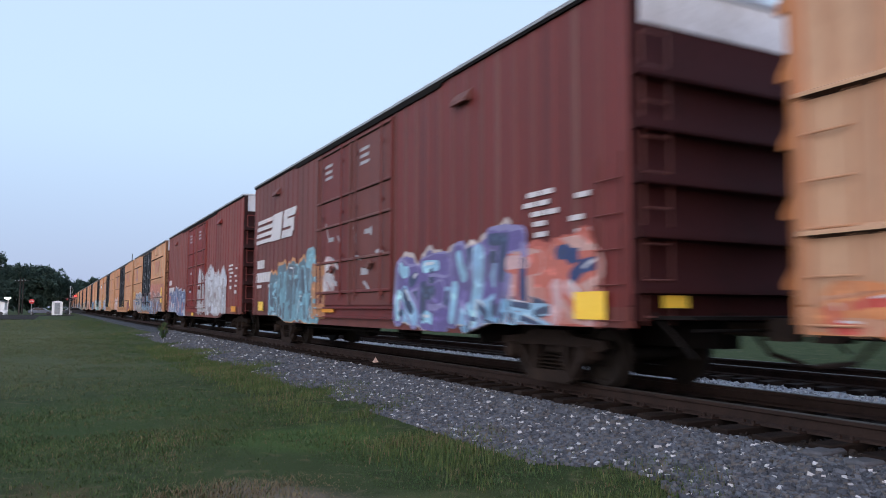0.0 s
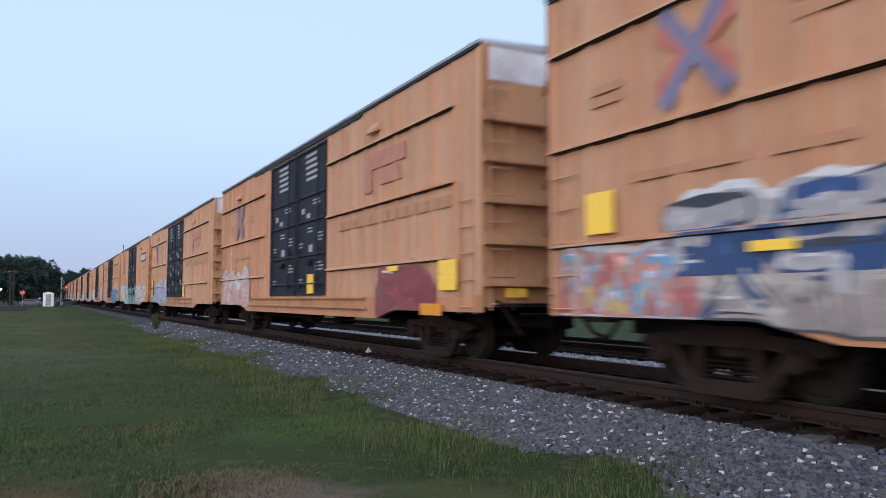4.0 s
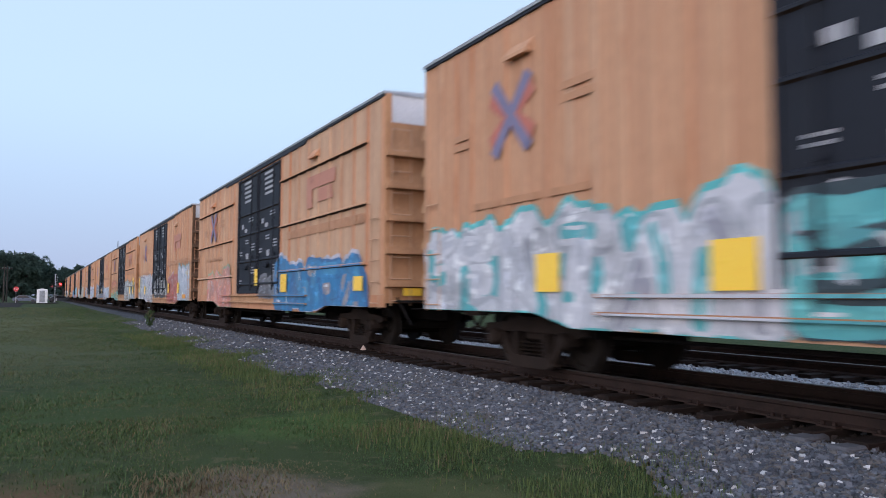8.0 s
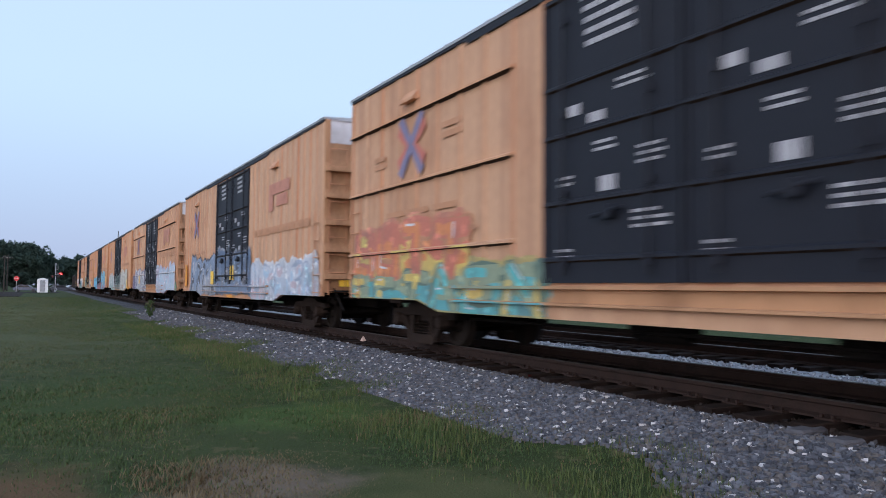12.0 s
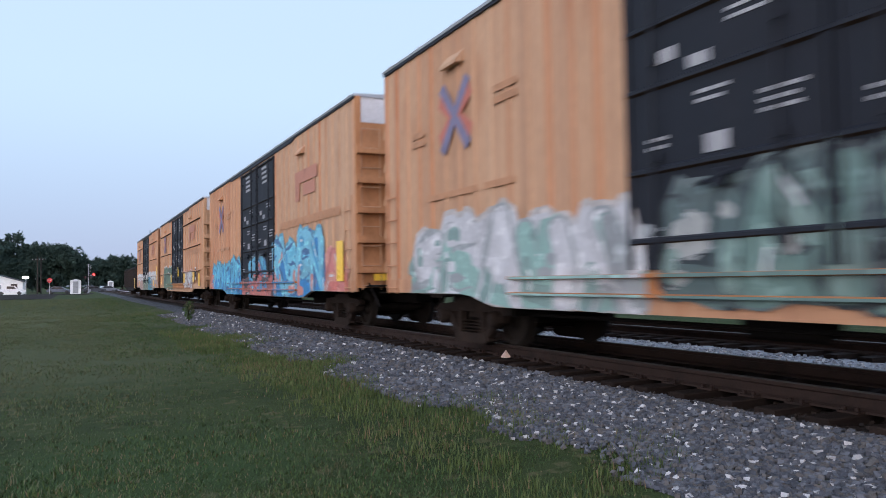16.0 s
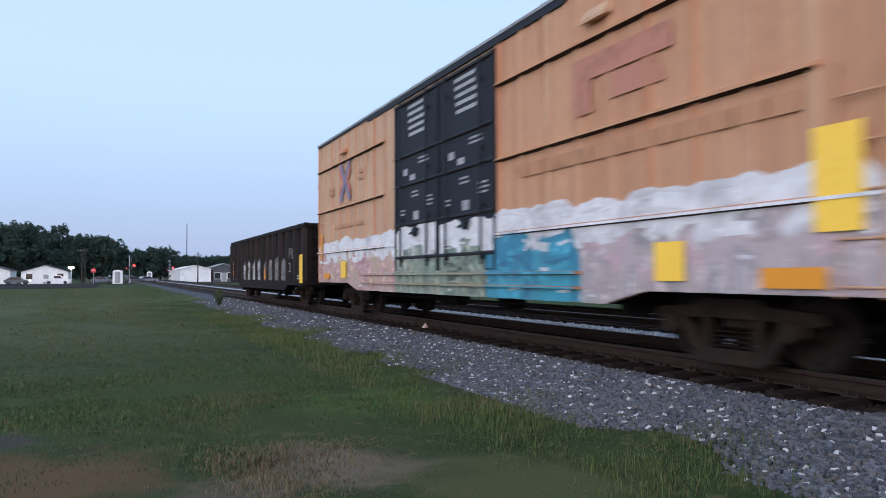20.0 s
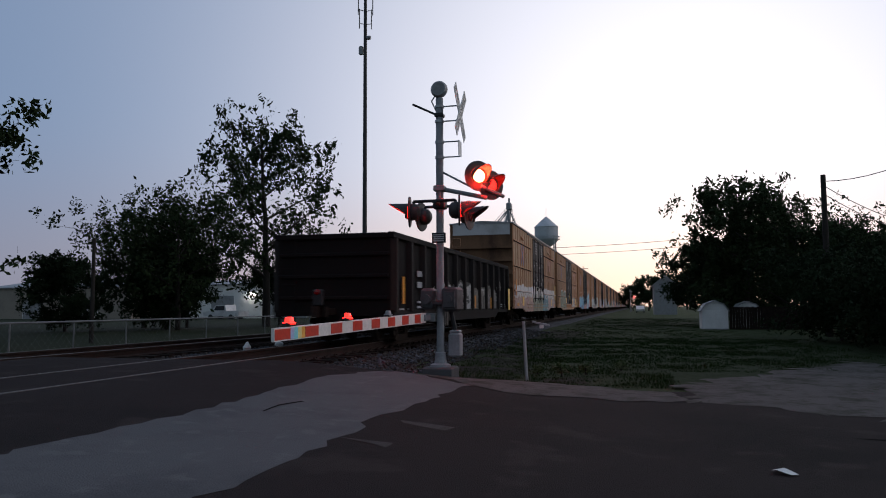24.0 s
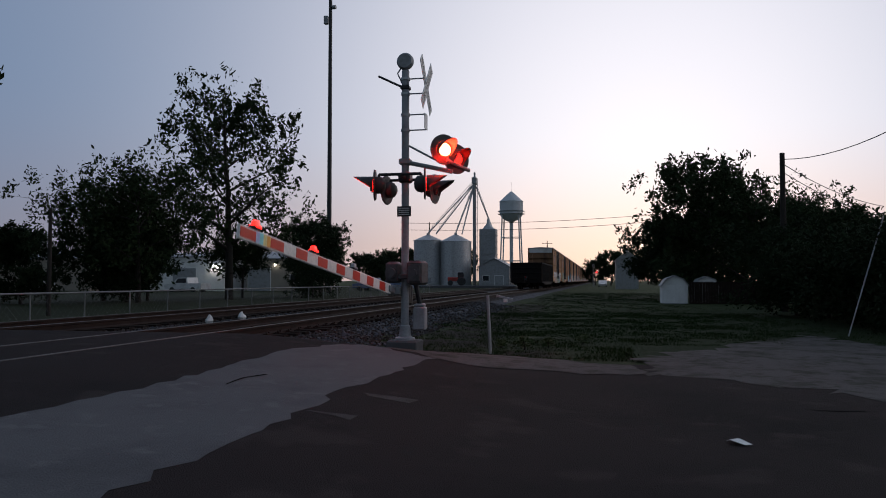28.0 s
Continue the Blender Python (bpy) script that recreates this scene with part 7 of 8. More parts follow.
# ================= things beyond the crossing =================
def leaning_post():
    p = empty("sign_post", "thin bent white post beside the road", "post", "", pose(14.9, 2.16, 0.02))
    m = Mesh()
    m.tube((0, 0, -0.2), (0.02, 0.06, 1.12), 0.035, 0.03, 10)
    part("post", m, GALV, p)
    m = Mesh()
    m.box(-0.02, 0.02, -0.28, 0.06, 1.08, 1.12, 0.006)
    part("arm", m, GALV, p, at=pose(0, 0.05, 0.02, 12, 0, 0))
    m = Mesh()
    m.box(-0.015, 0.015, -0.34, -0.26, 0.98, 1.06, 0.006)
    part("tip", m, WHITEPAINT, p)


leaning_post()


def flat_patch(name, outline, lift, mat, label, category, ragged=0.08, seed=1):
    """A thin sheet over road or ground, with a ragged edge, cut fine enough to follow the slope."""
    r = random.Random(seed)
    pts = []
    for (ax, ay), (bx, by) in zip(outline, outline[1:] + outline[:1]):
        k = max(int(math.hypot(bx - ax, by - ay) / 0.25), 1)
        pts += [(ax + (bx - ax) * i / k + r.uniform(-ragged, ragged), ay + (by - ay) * i / k + r.uniform(-ragged, ragged)) for i in range(k)]
    bm = bmesh.new()
    bm.faces.new([bm.verts.new((x, y, 0)) for x, y in pts])
    y0, y1 = min(p[1] for p in pts), max(p[1] for p in pts)
    x0, x1 = min(p[0] for p in pts), max(p[0] for p in pts)
    for axis, a, b in (((0, 1, 0), y0, y1), ((1, 0, 0), x0, x1)):
        t = a + 0.5
        while t < b:
            co = (0, t, 0) if axis[1] else (t, 0, 0)
            bmesh.ops.bisect_plane(bm, geom=bm.verts[:] + bm.edges[:] + bm.faces[:], plane_co=co, plane_no=axis)
            t += 0.5
    for v in bm.verts:
        v.co.z = land(v.co.x, v.co.y) + lift
    me = bpy.data.meshes.new(name)
    bm.normal_update()
    bm.to_mesh(me)
    bm.free()
    me.materials.append(mat)
    return tagged(new(name, me), label, category, "", "structure")


flat_patch("road_patch", [(2.2, 4.6), (5.0, 4.5), (7.7, 4.42), (10.5, 4.62), (11.6, 4.4), (12.35, 3.95), (11.4, 2.55), (7.66, 2.75), (5.4, 2.68), (3.8, 2.69), (2.2, 2.7)], 0.0155, CONCRETE, "pale worn strip of older pavement across the road", "pavement")
flat_patch("gravel_drive", [(11.7, -0.7), (14.4, -0.7), (16.8, -2.6), (21.0, -5.2), (17, -6.3), (13.2, -5.6), (9.6, -5.2), (10.0, -3.5)], 0.0175, GRAVEL, "pale gravel drive beside the road", "gravel", 0.32, 3)
flat_patch("road_verge", [(11.0, 1.9), (12.4, 3.9), (13.6, 4.3), (14.2, 3.2), (13.3, 1.2), (13.0, -0.6), (11.8, -0.7)], 0.021, GRAVEL, "narrow gravelly verge at the road's edge", "verge", 0.12, 5)
flat_patch("road_crack", [(7.3, 3.86), (7.8, 3.9), (8.2, 3.82), (8.2, 3.85), (7.8, 3.94), (7.3, 3.89)], 0.0195, CRACK, "thin dark crack in the road surface", "crack", 0.012, 9)
flat_patch("road_scuff", [(7.5, 1.9), (7.7, 1.95), (7.86, 2.2), (7.8, 2.44), (7.6, 2.4), (7.55, 2.15)], 0.0165, SCUFF, "pale worn scuff in the asphalt", "scuff", 0.09, 12)
flat_patch("road_scuff", [(6.42, 2.15), (6.56, 2.12), (6.64, 2.4), (6.62, 2.7), (6.5, 2.74), (6.46, 2.4)], 0.0165, SCUFF, "pale worn scuff in the asphalt", "scuff", 0.09, 13)
flat_patch("road_crack", [(8.95, -2.2), (8.9, -2.5), (8.98, -2.8), (8.93, -2.8), (8.86, -2.5), (8.92, -2.2)], 0.0165, CRACK, "thin dark crack in the road surface", "crack", 0.012, 14)
m = Mesh()
m.faces([(0, 0, 0.005), (0.16, 0.02, 0.03), (0.19, 0.13, 0.01), (0.07, 0.17, 0.04), (-0.02, 0.1, 0.012), (0.08, 0.08, 0.05)], [(0, 1, 5), (1, 2, 5), (2, 3, 5), (3, 4, 5), (4, 0, 5)])
tagged(part("litter", m, WHITEPAINT, at=pose(6.93, -1.27, 0.014, 0, 0, 30), smooth=0, fix=False), "crumpled white paper scrap lying on the road", "litter")
r_ = random.Random(3)
for x, y in ((20.15, 10.2), (18.2, 10.15)):
    m = Mesh()
    m.lathe((0, 0, 0), (0, 0, 1), [(0, 0.09), (0.07, 0.12), (0.15, 0.08), (0.2, 0.02)], 8)
    for i, v in enumerate(m.v):
        m.v[i] = tuple(c * r_.uniform(0.75, 1.2) for c in v)
    tagged(part("stone", m, WHITEPAINT, at=pose(x, y, 0.31), smooth=25), "pale stone lying in the ballast", "stone", "loose stones")

# the grassy yard behind the fence, the trees' shade put into its colour
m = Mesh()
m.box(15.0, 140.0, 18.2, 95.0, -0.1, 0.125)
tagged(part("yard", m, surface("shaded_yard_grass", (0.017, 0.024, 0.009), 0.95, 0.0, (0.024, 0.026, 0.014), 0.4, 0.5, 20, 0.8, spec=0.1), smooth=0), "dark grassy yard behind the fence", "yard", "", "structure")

# chain-link fence
fence = empty("fence", "low galvanised fence with a top rail on thin posts", "fence", "", pose(0, 17.2, 0.08))
m = Mesh()
m.tube((0, 0, 0.95), (75, 0, 0.95), 0.03, n=8)
part("top_rail", m, DULLGALV, fence)
m = Mesh()
m.tube((0, 0, -0.2), (0, 0, 0.95), 0.025, n=8)
post = build("post", m, DULLGALV)
for i in range(31):
    part("post", post, None, fence, at=pose(i * 2.5, 0, 0))
m = Mesh()
for i in range(300):
    for a, b in (((i * 0.25, 0), (i * 0.25 + 0.9, 0.9)), ((i * 0.25 + 0.9, 0), (i * 0.25, 0.9))):
        m.faces([(a[0], 0, a[1]), (a[0] + 0.006, 0, a[1]), (b[0] + 0.006, 0, b[1]), (b[0], 0, b[1])], [(0, 1, 2, 3)])
tagged(part("mesh", m, DULLGALV, fence, "thin wire mesh", smooth=0, fix=False), kind="stuff")


def gabled(name, x0, x1, y0, y1, h, rise, wall, roof, label, along="y", openings=(), category="building", group=""):
    """A plain building with walls, a gabled roof with eaves, doors and windows on the side that faces the line of sight."""
    b = empty(name, label, category, group, pose((x0 + x1) / 2, (y0 + y1) / 2, 0))
    w, d = (x1 - x0) / 2, (y1 - y0) / 2
    m = Mesh()
    t = 0.2
    for s in (-1, 1):
        m.box(*sorted((s * (w - t), s * w)), -d, d, -0.3, h)
        m.box(-w + t, w - t, *sorted((s * (d - t), s * d)), -0.3, h)
    if along == "y":
        for s in (-1, 1):
            m.prism([(-w, h), (w, h), (0, h + rise)], s * d - t * (s > 0), s * d + t * (s < 0))
    else:
        for s in (-1, 1):
            m.prism([(-d, h), (d, h), (0, h + rise)], s * w - t * (s > 0), s * w + t * (s < 0), "x")
    part("wall", m, wall, b)
    m = Mesh()
    o = 0.3
    if along == "y":
        for s in (-1, 1):
            e = h - o * rise / w
            m.prism([(0, h + rise), (s * (w + o), e), (s * (w + o), e + 0.12), (0, h + rise + 0.15)], -d - o, d + o)
    else:
        for s in (-1, 1):
            e = h - o * rise / d
            m.prism([(0, h + rise), (s * (d + o), e), (s * (d + o), e + 0.12), (0, h + rise + 0.15)], -w - o, w + o, "x")
    part("roof", m, roof, b)
    for kind, face, pos, z0, ww, hh in openings:
        m = Mesh()
        s = 1 if face > 0 else -1
        m.box(*sorted((s * w, s * (w + 0.05))), pos - ww / 2 - 0.08, pos + ww / 2 + 0.08, z0 - 0.08, z0 + hh + 0.08)
        fr = part(kind + "_frame" if kind == "window" else kind, m, WHITEPAINT, b)
        m = Mesh()
        m.box(*sorted((s * (w + 0.05), s * (w + 0.055))), pos - ww / 2, pos + ww / 2, z0, z0 + hh)
        part("pane" if kind == "window" else "panel", m, GLASSDARK if kind == "window" else GREYMETAL, fr, smooth=0)
    return b


WIN = "window"
gabled("warehouse", 88, 100, 36.5, 44, 4.2, 1.0, SIDING, GREYMETAL, "low tan metal warehouse behind the trees", "y", [("door", -1, 2, 0, 3, 3.0), (WIN, -1, -3, 1.2, 1.6, 1.0)], group="warehouses")
gabled("warehouse", 86, 104, 46, 57, 4.4, 0.8, WHITEPAINT, GREYMETAL, "low white metal warehouse with a lit lamp", "y", [("door", -1, 0, 0, 3.2, 3.0)], group="warehouses")
gabled("warehouse", 82, 100, 62, 84, 4.2, 1.2, SIDING, GREYMETAL, "long tan warehouse behind dark trees", "y", [("door", -1, 4, 0, 3, 2.8), (WIN, -1, -5, 1.2, 2, 1.0)], group="warehouses")
gabled("warehouse", 30, 52, 62, 80, 4.0, 1.2, SIDING, GREYMETAL, "tan warehouse behind the fence", "x", [], group="warehouses")
gabled("grain_office", 146, 156, 17.5, 23.5, 4.2, 1.6, GREYMETAL, GREYMETAL, "small grey shed under the grain elevator", "x", [("door", -1, -1.0, 0, 1.6, 2.4), (WIN, -1, 1.6, 1.4, 1.2, 1.0)])
gabled("white_building", 132, 142, -6.3, -2.6, 5.0, 1.5, GREYMETAL, GREYMETAL, "tall narrow grey building beside the line", "x", [])


def garden_shed(x, y, size, label):
    """A small shed with a barn-shaped roof, its doors towards the road."""
    s = empty("garden_shed", label, "shed", "garden sheds", pose(x, y, 0) @ Matrix.Diagonal((size, size, size, 1)))
    m = Mesh()
    m.prism([(-0.78, -0.1), (0.78, -0.1), (0.78, 1.12), (0.5, 1.5), (0, 1.7), (-0.5, 1.5), (-0.78, 1.12)], -1.0, 1.0, "x")
    part("wall", m, WHITEPAINT, s, smooth=0)
    m = Mesh()
    low, high = [(-0.84, 1.06), (-0.53, 1.51), (0, 1.71), (0.53, 1.51), (0.84, 1.06)], [(-0.88, 1.1), (-0.55, 1.56), (0, 1.77), (0.55, 1.56), (0.88, 1.1)]
    for a, b, c, d in zip(low, low[1:], high[1:], high):
        m.prism([a, b, c, d], -1.1, 1.1, "x")
    part("roof", m, GREYMETAL, s, "pale metal roof", smooth=0)
    for k in (-1, 1):
        m = Mesh()
        m.box(-1.03, -1.0, *sorted((k * 0.012, k * 0.56)), 0.02, 1.14, 0.006)
        part("door", m, WHITEPAINT, s, smooth=0)
    m = Mesh()
    m.box(-1.5, -1.0, -0.7, 0.7, -0.1, 0.03, 0.01)
    part("ramp", m, GALV, s, "pale entry ramp")


garden_shed(50.7, -4.62, 1.0, "small white garden shed with a barn roof by the thicket")
garden_shed(54.0, -7.0, 0.98, "white garden shed half hidden behind the board fence")
wood = empty("board_fence", "dark weathered board fence beside the shed", "fence", "", pose(49.2, -5.5, 0))
m = Mesh()
m.box(-0.012, 0.012, -0.077, 0.077, -0.1, 1.35)
board = build("board", m, TIEWOOD, 0)
for i in range(30):
    part("board", board, None, wood, at=pose(0.012 * math.sin(i * 5.1), -0.16 * i, 0.02 * math.sin(i * 3.3)))

for (px, py, pz, mat, r) in ((85.6, 47.2, 3.4, LAMPGLOW, 0.4), (85.6, 55.8, 4.1, None, 0.16), (87.7, 40.0, 3.5, None, 0.13), (87.7, 37.7, 3.5, None, 0.13), (87.7, 36.7, 3.5, None, 0.13)):
    l = empty("wall_lamp", "lit outdoor lamp on a bracket", "lamp", "outdoor lamps", pose(px, py, pz))
    m = Mesh()
    m.lathe((0, 0, 0), (0, 0, -1), [(0, 0.02), (0.05, r), (0.18, r * 0.8), (0.25, 0.03)], 12)
    part("bulb", m, LAMPGLOW, l)
    m = Mesh()
    m.tube((0, 0, 0), (0.35, 0, 0.2), 0.03, n=6)
    m.lathe((0, 0, 0.02), (0, 0, 1), [(0, r * 1.1), (0.08, 0.06), (0.1, 0.01)], 12)
    part("bracket", m, BLACKMETAL, l)
    if pz == 4.3:
        m = Mesh()
        m.tube((0.3, 0, -4.4), (0.3, 0, 0.2), 0.07, n=8)
        part("pole", m, BARK, l)


def silo(x, y, r, eave, peak, label):
    s = empty("grain_bin", label, "grain bin", "grain bins", pose(x, y, 0))
    m = Mesh()
    prof = []
    n = int(eave / 0.5)
    for i in range(n):
        z = i * eave / n
        prof += [(z, r), (z + eave / n * 0.5, r + 0.05)]
    m.lathe((0, 0, 0), (0, 0, 1), prof + [(eave, r)], 32)
    part("wall", m, GALV, s, "corrugated galvanised wall")
    m = Mesh()
    m.lathe((0, 0, eave), (0, 0, 1), [(0, r + 0.15), (0.05, r + 0.15), (peak - eave - 0.2, 0.45), (peak - eave - 0.18, 0.3), (peak - eave + 0.2, 0.3), (peak - eave + 0.25, 0.02)], 32)
    part("roof", m, GALV, s)
    m = Mesh()
    for yy in (-0.2, 0.2):
        m.tube((-r - 0.12, yy, 0.5), (-r - 0.12, yy, eave), 0.03, n=6)
    for i in range(int(eave / 0.4)):
        m.tube((-r - 0.12, -0.2, 0.6 + 0.4 * i), (-r - 0.12, 0.2, 0.6 + 0.4 * i), 0.02, n=5)
    part("ladder", m, GALV, s)
    m = Mesh()
    m.box(-r - 0.1, -r + 0.05, -1.3, -0.5, 1.0, 2.0, 0.02)
    part("hatch", m, GREYMETAL, s)


silo(150, 34.7, 2.9, 9.6, 11.0, "corrugated galvanised grain bin with a conical roof")
silo(150, 28.9, 3.15, 9.3, 11.0, "corrugated galvanised grain bin with a conical roof")
leg = empty("grain_elevator", "tall steel grain elevator leg with slanting spouts", "grain elevator", "", pose(155, 25.8, 0))
m = Mesh()
for a in (-0.6, 0.6):
    m.box(a - 0.25, a + 0.25, -0.2, 0.2, 0, 22)
part("leg_casing", m, GREYMETAL, leg)
m = Mesh()
m.box(-1.0, 1.0, -0.5, 0.5, 21.6, 23.2, 0.2)
m.tube((0, 0, 23.2), (0, 0, 24.2), 0.2, n=8)
part("head_house", m, GREYMETAL, leg)
for k, (a, b) in enumerate((((0, 0, 22.0), (-5, 8.9, 11.1)), ((0, 0.3, 21.4), (-5, 7.2, 11.0)), ((0, 0, 21.8), (-5, 3.1, 11.1)), ((0, 0.2, 21.0), (-5, 1.8, 10.9)), ((0, 0, 22.0), (3, -3.3, 12.5)))):
    m = Mesh()
    m.tube(a, b, 0.13, n=8)
    part("spout", m, GALV, leg)
    m = Mesh()
    a, b = Vector(a), Vector(b)
    for i in range(5):
        p = a.lerp(b, (i + 0.5) / 5)
        m.tube(p, p + Vector((0, 0.1, 0.7)), 0.04, n=4)
    m.tube(a + Vector((0, 0, 0.8)), b + Vector((0, 0, 0.3)), 0.05, n=5)
    part("truss", m, GALV, leg)
m = Mesh()
for s_ in (-1, 1):
    m.tube((0.9, s_ * 0.5, 0), (0.9, s_ * 0.5, 22), 0.06, n=5)
for i in range(18):
    m.tube((0.9, -0.5, 1 + 1.2 * i), (0.9, 0.5, 2 + 1.2 * i), 0.04, n=4)
part("ladder_tower", m, GALV, leg)
m = Mesh()
m.box(-1.5, 1.5, -4.6, -1.2, 0, 12.2, 0.1)
part("dryer_tower", m, GREYMETAL, leg, "grey grain dryer tower")
for i in range(7):
    m = Mesh()
    m.box(-1.6, 1.6, -4.7, -1.1, 3.0 + i * 1.3, 3.12 + i * 1.3)
    part("dryer_band", m, GREYMETAL, leg)
m = Mesh()
m.lathe((0, -2.9, 12.2), (0, 0, 1), [(0, 1.3), (1.2, 0.35), (2.2, 0.3), (2.2, 0.02)], 14)
part("cyclone", m, GALV, leg)
dock = Mesh()
dock.box(-12, 4, -14, 16, -0.2, 0.5, 0.05)
tagged(part("loading_apron", dock, CONCRETE, at=pose(146, 28, 0)), "pale concrete apron before the grain bins", "apron", "", "structure")


def tractor(x, y, turn):
    t = empty("tractor", "small red farm tractor parked at the grain bins", "tractor", "", pose(x, y, 0.5, 0, 0, turn))
    red = surface("red_tractor_paint", (0.35, 0.03, 0.02), 0.4)
    m = Mesh()
    m.box(-0.2, 1.9, -0.4, 0.4, 0.8, 1.6, 0.1)
    m.box(-1.2, 0.0, -0.75, 0.75, 0.7, 1.3, 0.1)
    part("body", m, red, t)
    m = Mesh()
    m.box(-1.1, 0.0, -0.7, 0.7, 1.3, 2.5, 0.12)
    part("cab", m, GLASSDARK, t)
    for x_, r_w in ((-0.7, 0.8), (1.4, 0.5)):
        for s in (-1, 1):
            m = Mesh()
            m.lathe((x_, s * 0.75, r_w), (0, s, 0), [(0, r_w * 0.4), (0, r_w * 0.95), (0.08, r_w), (0.35, r_w), (0.42, r_w * 0.9), (0.42, r_w * 0.4)], 18)
            part("wheel", m, BLACKMETAL, t)


tractor(138, 26.2, 100)


def water_tower(x, y):
    w = empty("water_tower", "pale steel water tower on slender legs", "water tower", "", pose(x, y, 0) @ Matrix.Diagonal((1, 1, 1.1, 1)))
    m = Mesh()
    m.lathe((0, 0, 22.6), (0, 0, 1), [(0, 0.6), (0.7, 2.2), (1.6, 3.7), (2.6, 4.5), (3.2, 4.7), (7.4, 4.7), (7.45, 4.85), (7.6, 4.85), (11.0, 0.8), (11.3, 0.3), (11.5, 0.02)], 32)
    part("tank", m, TANKGREY, w)
    m = Mesh()
    m.lathe((0, 0, 25.6), (0, 0, 1), [(0, 4.72), (0, 5.4), (0.08, 5.4), (0.08, 4.72)], 32)
    for i in range(20):
        a = math.tau * i / 20
        m.tube((5.35 * math.cos(a), 5.35 * math.sin(a), 25.6), (5.35 * math.cos(a), 5.35 * math.sin(a), 26.7), 0.03, n=4)
    m.lathe((0, 0, 26.65), (0, 0, 1), [(0, 5.32), (0, 5.38), (0.06, 5.38), (0.06, 5.32)], 32)
    part("walkway", m, TANKGREY, w)
    m = Mesh()
    m.tube((0, 0, 0), (0, 0, 22.8), 0.7, n=14)
    part("riser", m, TANKGREY, w)
    for i in range(4):
        a = math.tau * (i + 0.5) / 4
        c, s = math.cos(a), math.sin(a)
        m = Mesh()
        m.tube((6.0 * c, 6.0 * s, 0), (4.6 * c, 4.6 * s, 25.6), 0.28, n=8)
        part("leg", m, TANKGREY, w)
    m = Mesh()
    for z, q in ((8.5, 5.55), (17, 5.05)):
        for i in range(4):
            a, b = math.tau * (i + 0.5) / 4, math.tau * (i + 1.5) / 4
            m.tube((q * math.cos(a), q * math.sin(a), z), (q * math.cos(b), q * math.sin(b), z), 0.12, n=6)
    part("strut", m, TANKGREY, w)
    m = Mesh()
    m.tube((0, 0, 34), (0, 0, 37.5), 0.06, n=5)
    part("aerial", m, TANKGREY, w)


water_tower(300, 35.0)

mast = empty("radio_mast", "tall dark monopole mast with antennas", "mast", "", pose(75, 28.1, 0))
m = Mesh()
m.tube((0, 0, 0), (0, 0, 35), 0.27, 0.17, 12)
part("pole", m, BLACKMETAL, mast)
for k, (z, q) in enumerate(((33.7, 0.9), (32.2, 0.75))):
    m = Mesh()
    for i in range(3):
        a = math.tau * i / 3 + 0.4
        c, s = math.cos(a), math.sin(a)
        m.tube((0, 0, z), (q * c, q * s, z), 0.04, n=6)
        m.tube((q * c, q * s, z - 0.6), (q * c, q * s, z + 1.6), 0.05, n=6)
    part("antenna_ring", m, BLACKMETAL, mast)
m = Mesh()
m.box(-0.2, 0.2, 0.25, 0.7, 28.9, 29.8, 0.05)
m.tube((0, -0.2, 30.7), (0, -0.6, 30.7), 0.22, n=10)
part("dish", m, GREYMETAL, mast)


def utility_pole(x, y, h, label, arm=1.2, turn=0):
    thick = 0.16 if h > 5 else 0.09
    u = empty("utility_pole", label, "utility pole", "utility poles", pose(x, y, 0, 0, 0, turn))
    m = Mesh()
    m.tube((0, 0, -0.3), (0, 0, h), thick, 0.7 * thick, 10)
    part("pole", m, BARK, u)
    if arm:
        m = Mesh()
        m.box(-0.06, 0.06, -arm, arm, h - 0.75, h - 0.62)
        part("cross_arm", m, BARK, u)
        for yy in (-arm + 0.1, -0.4, 0.4, arm - 0.1):
            m = Mesh()
            m.lathe((0, yy, h - 0.62), (0, 0, 1), [(0, 0.04), (0.1, 0.06), (0.16, 0.03)], 8)
            part("insulator", m, GREYMETAL, u)
    return u


def cable(a, b, sag, r, label):
    a, b = Vector(a), Vector(b)
    m = Mesh()
    n = 16
    across = (b - a).cross(Vector((0, 0, 1))).normalized()
    rings = []
    for i in range(n + 1):
        p = a.lerp(b, i / n) - Vector((0, 0, 4 * sag * (i / n) * (1 - i / n)))
        rings.append([p + r * (math.cos(math.tau * k / 5) * across + math.sin(math.tau * k / 5) * Vector((0, 0, 1))) for k in range(5)])
    m.loft(rings)
    tagged(part("overhead_cable", m, BLACKMETAL, smooth=60, fix=False), label, "cable", "overhead cables")


utility_pole(38, -8.5, 7.5, "dark wooden utility pole above the thicket", 0)
utility_pole(24.3, 20.1, 4.1, "short dark wooden pole behind the fence", 0)
utility_pole(175, 7 - 12.5, 10, "distant wooden utility pole", 1.0, 10)
utility_pole(210, 14.5, 12.5, "distant wooden utility pole", 1.4, 0)
utility_pole(170, 39, 15.0, "distant wooden utility pole", 0)
for z in (15.0, 16.6):
    cable((170, 46, z - 1.6), (174, -16, z), 0.9, 0.05, "thin dark power line across the sky")
cable((38, -8.5, 7.2), (20, -13.5, 10.5), 1.6, 0.02, "thin dark service wire sagging from the pole")
cable((38, -8.5, 7.0), (46, -15.5, 5.6), 0.3, 0.02, "thin dark service wire sagging from the pole")
cable((38, -8.5, 6.6), (46, -15.7, 5.0), 0.3, 0.02, "thin dark service wire sagging from the pole")
guy = Mesh()
guy.tube((21.4, -6.3, -0.1), (21.6, -7.3, 3.15), 0.02, n=6)
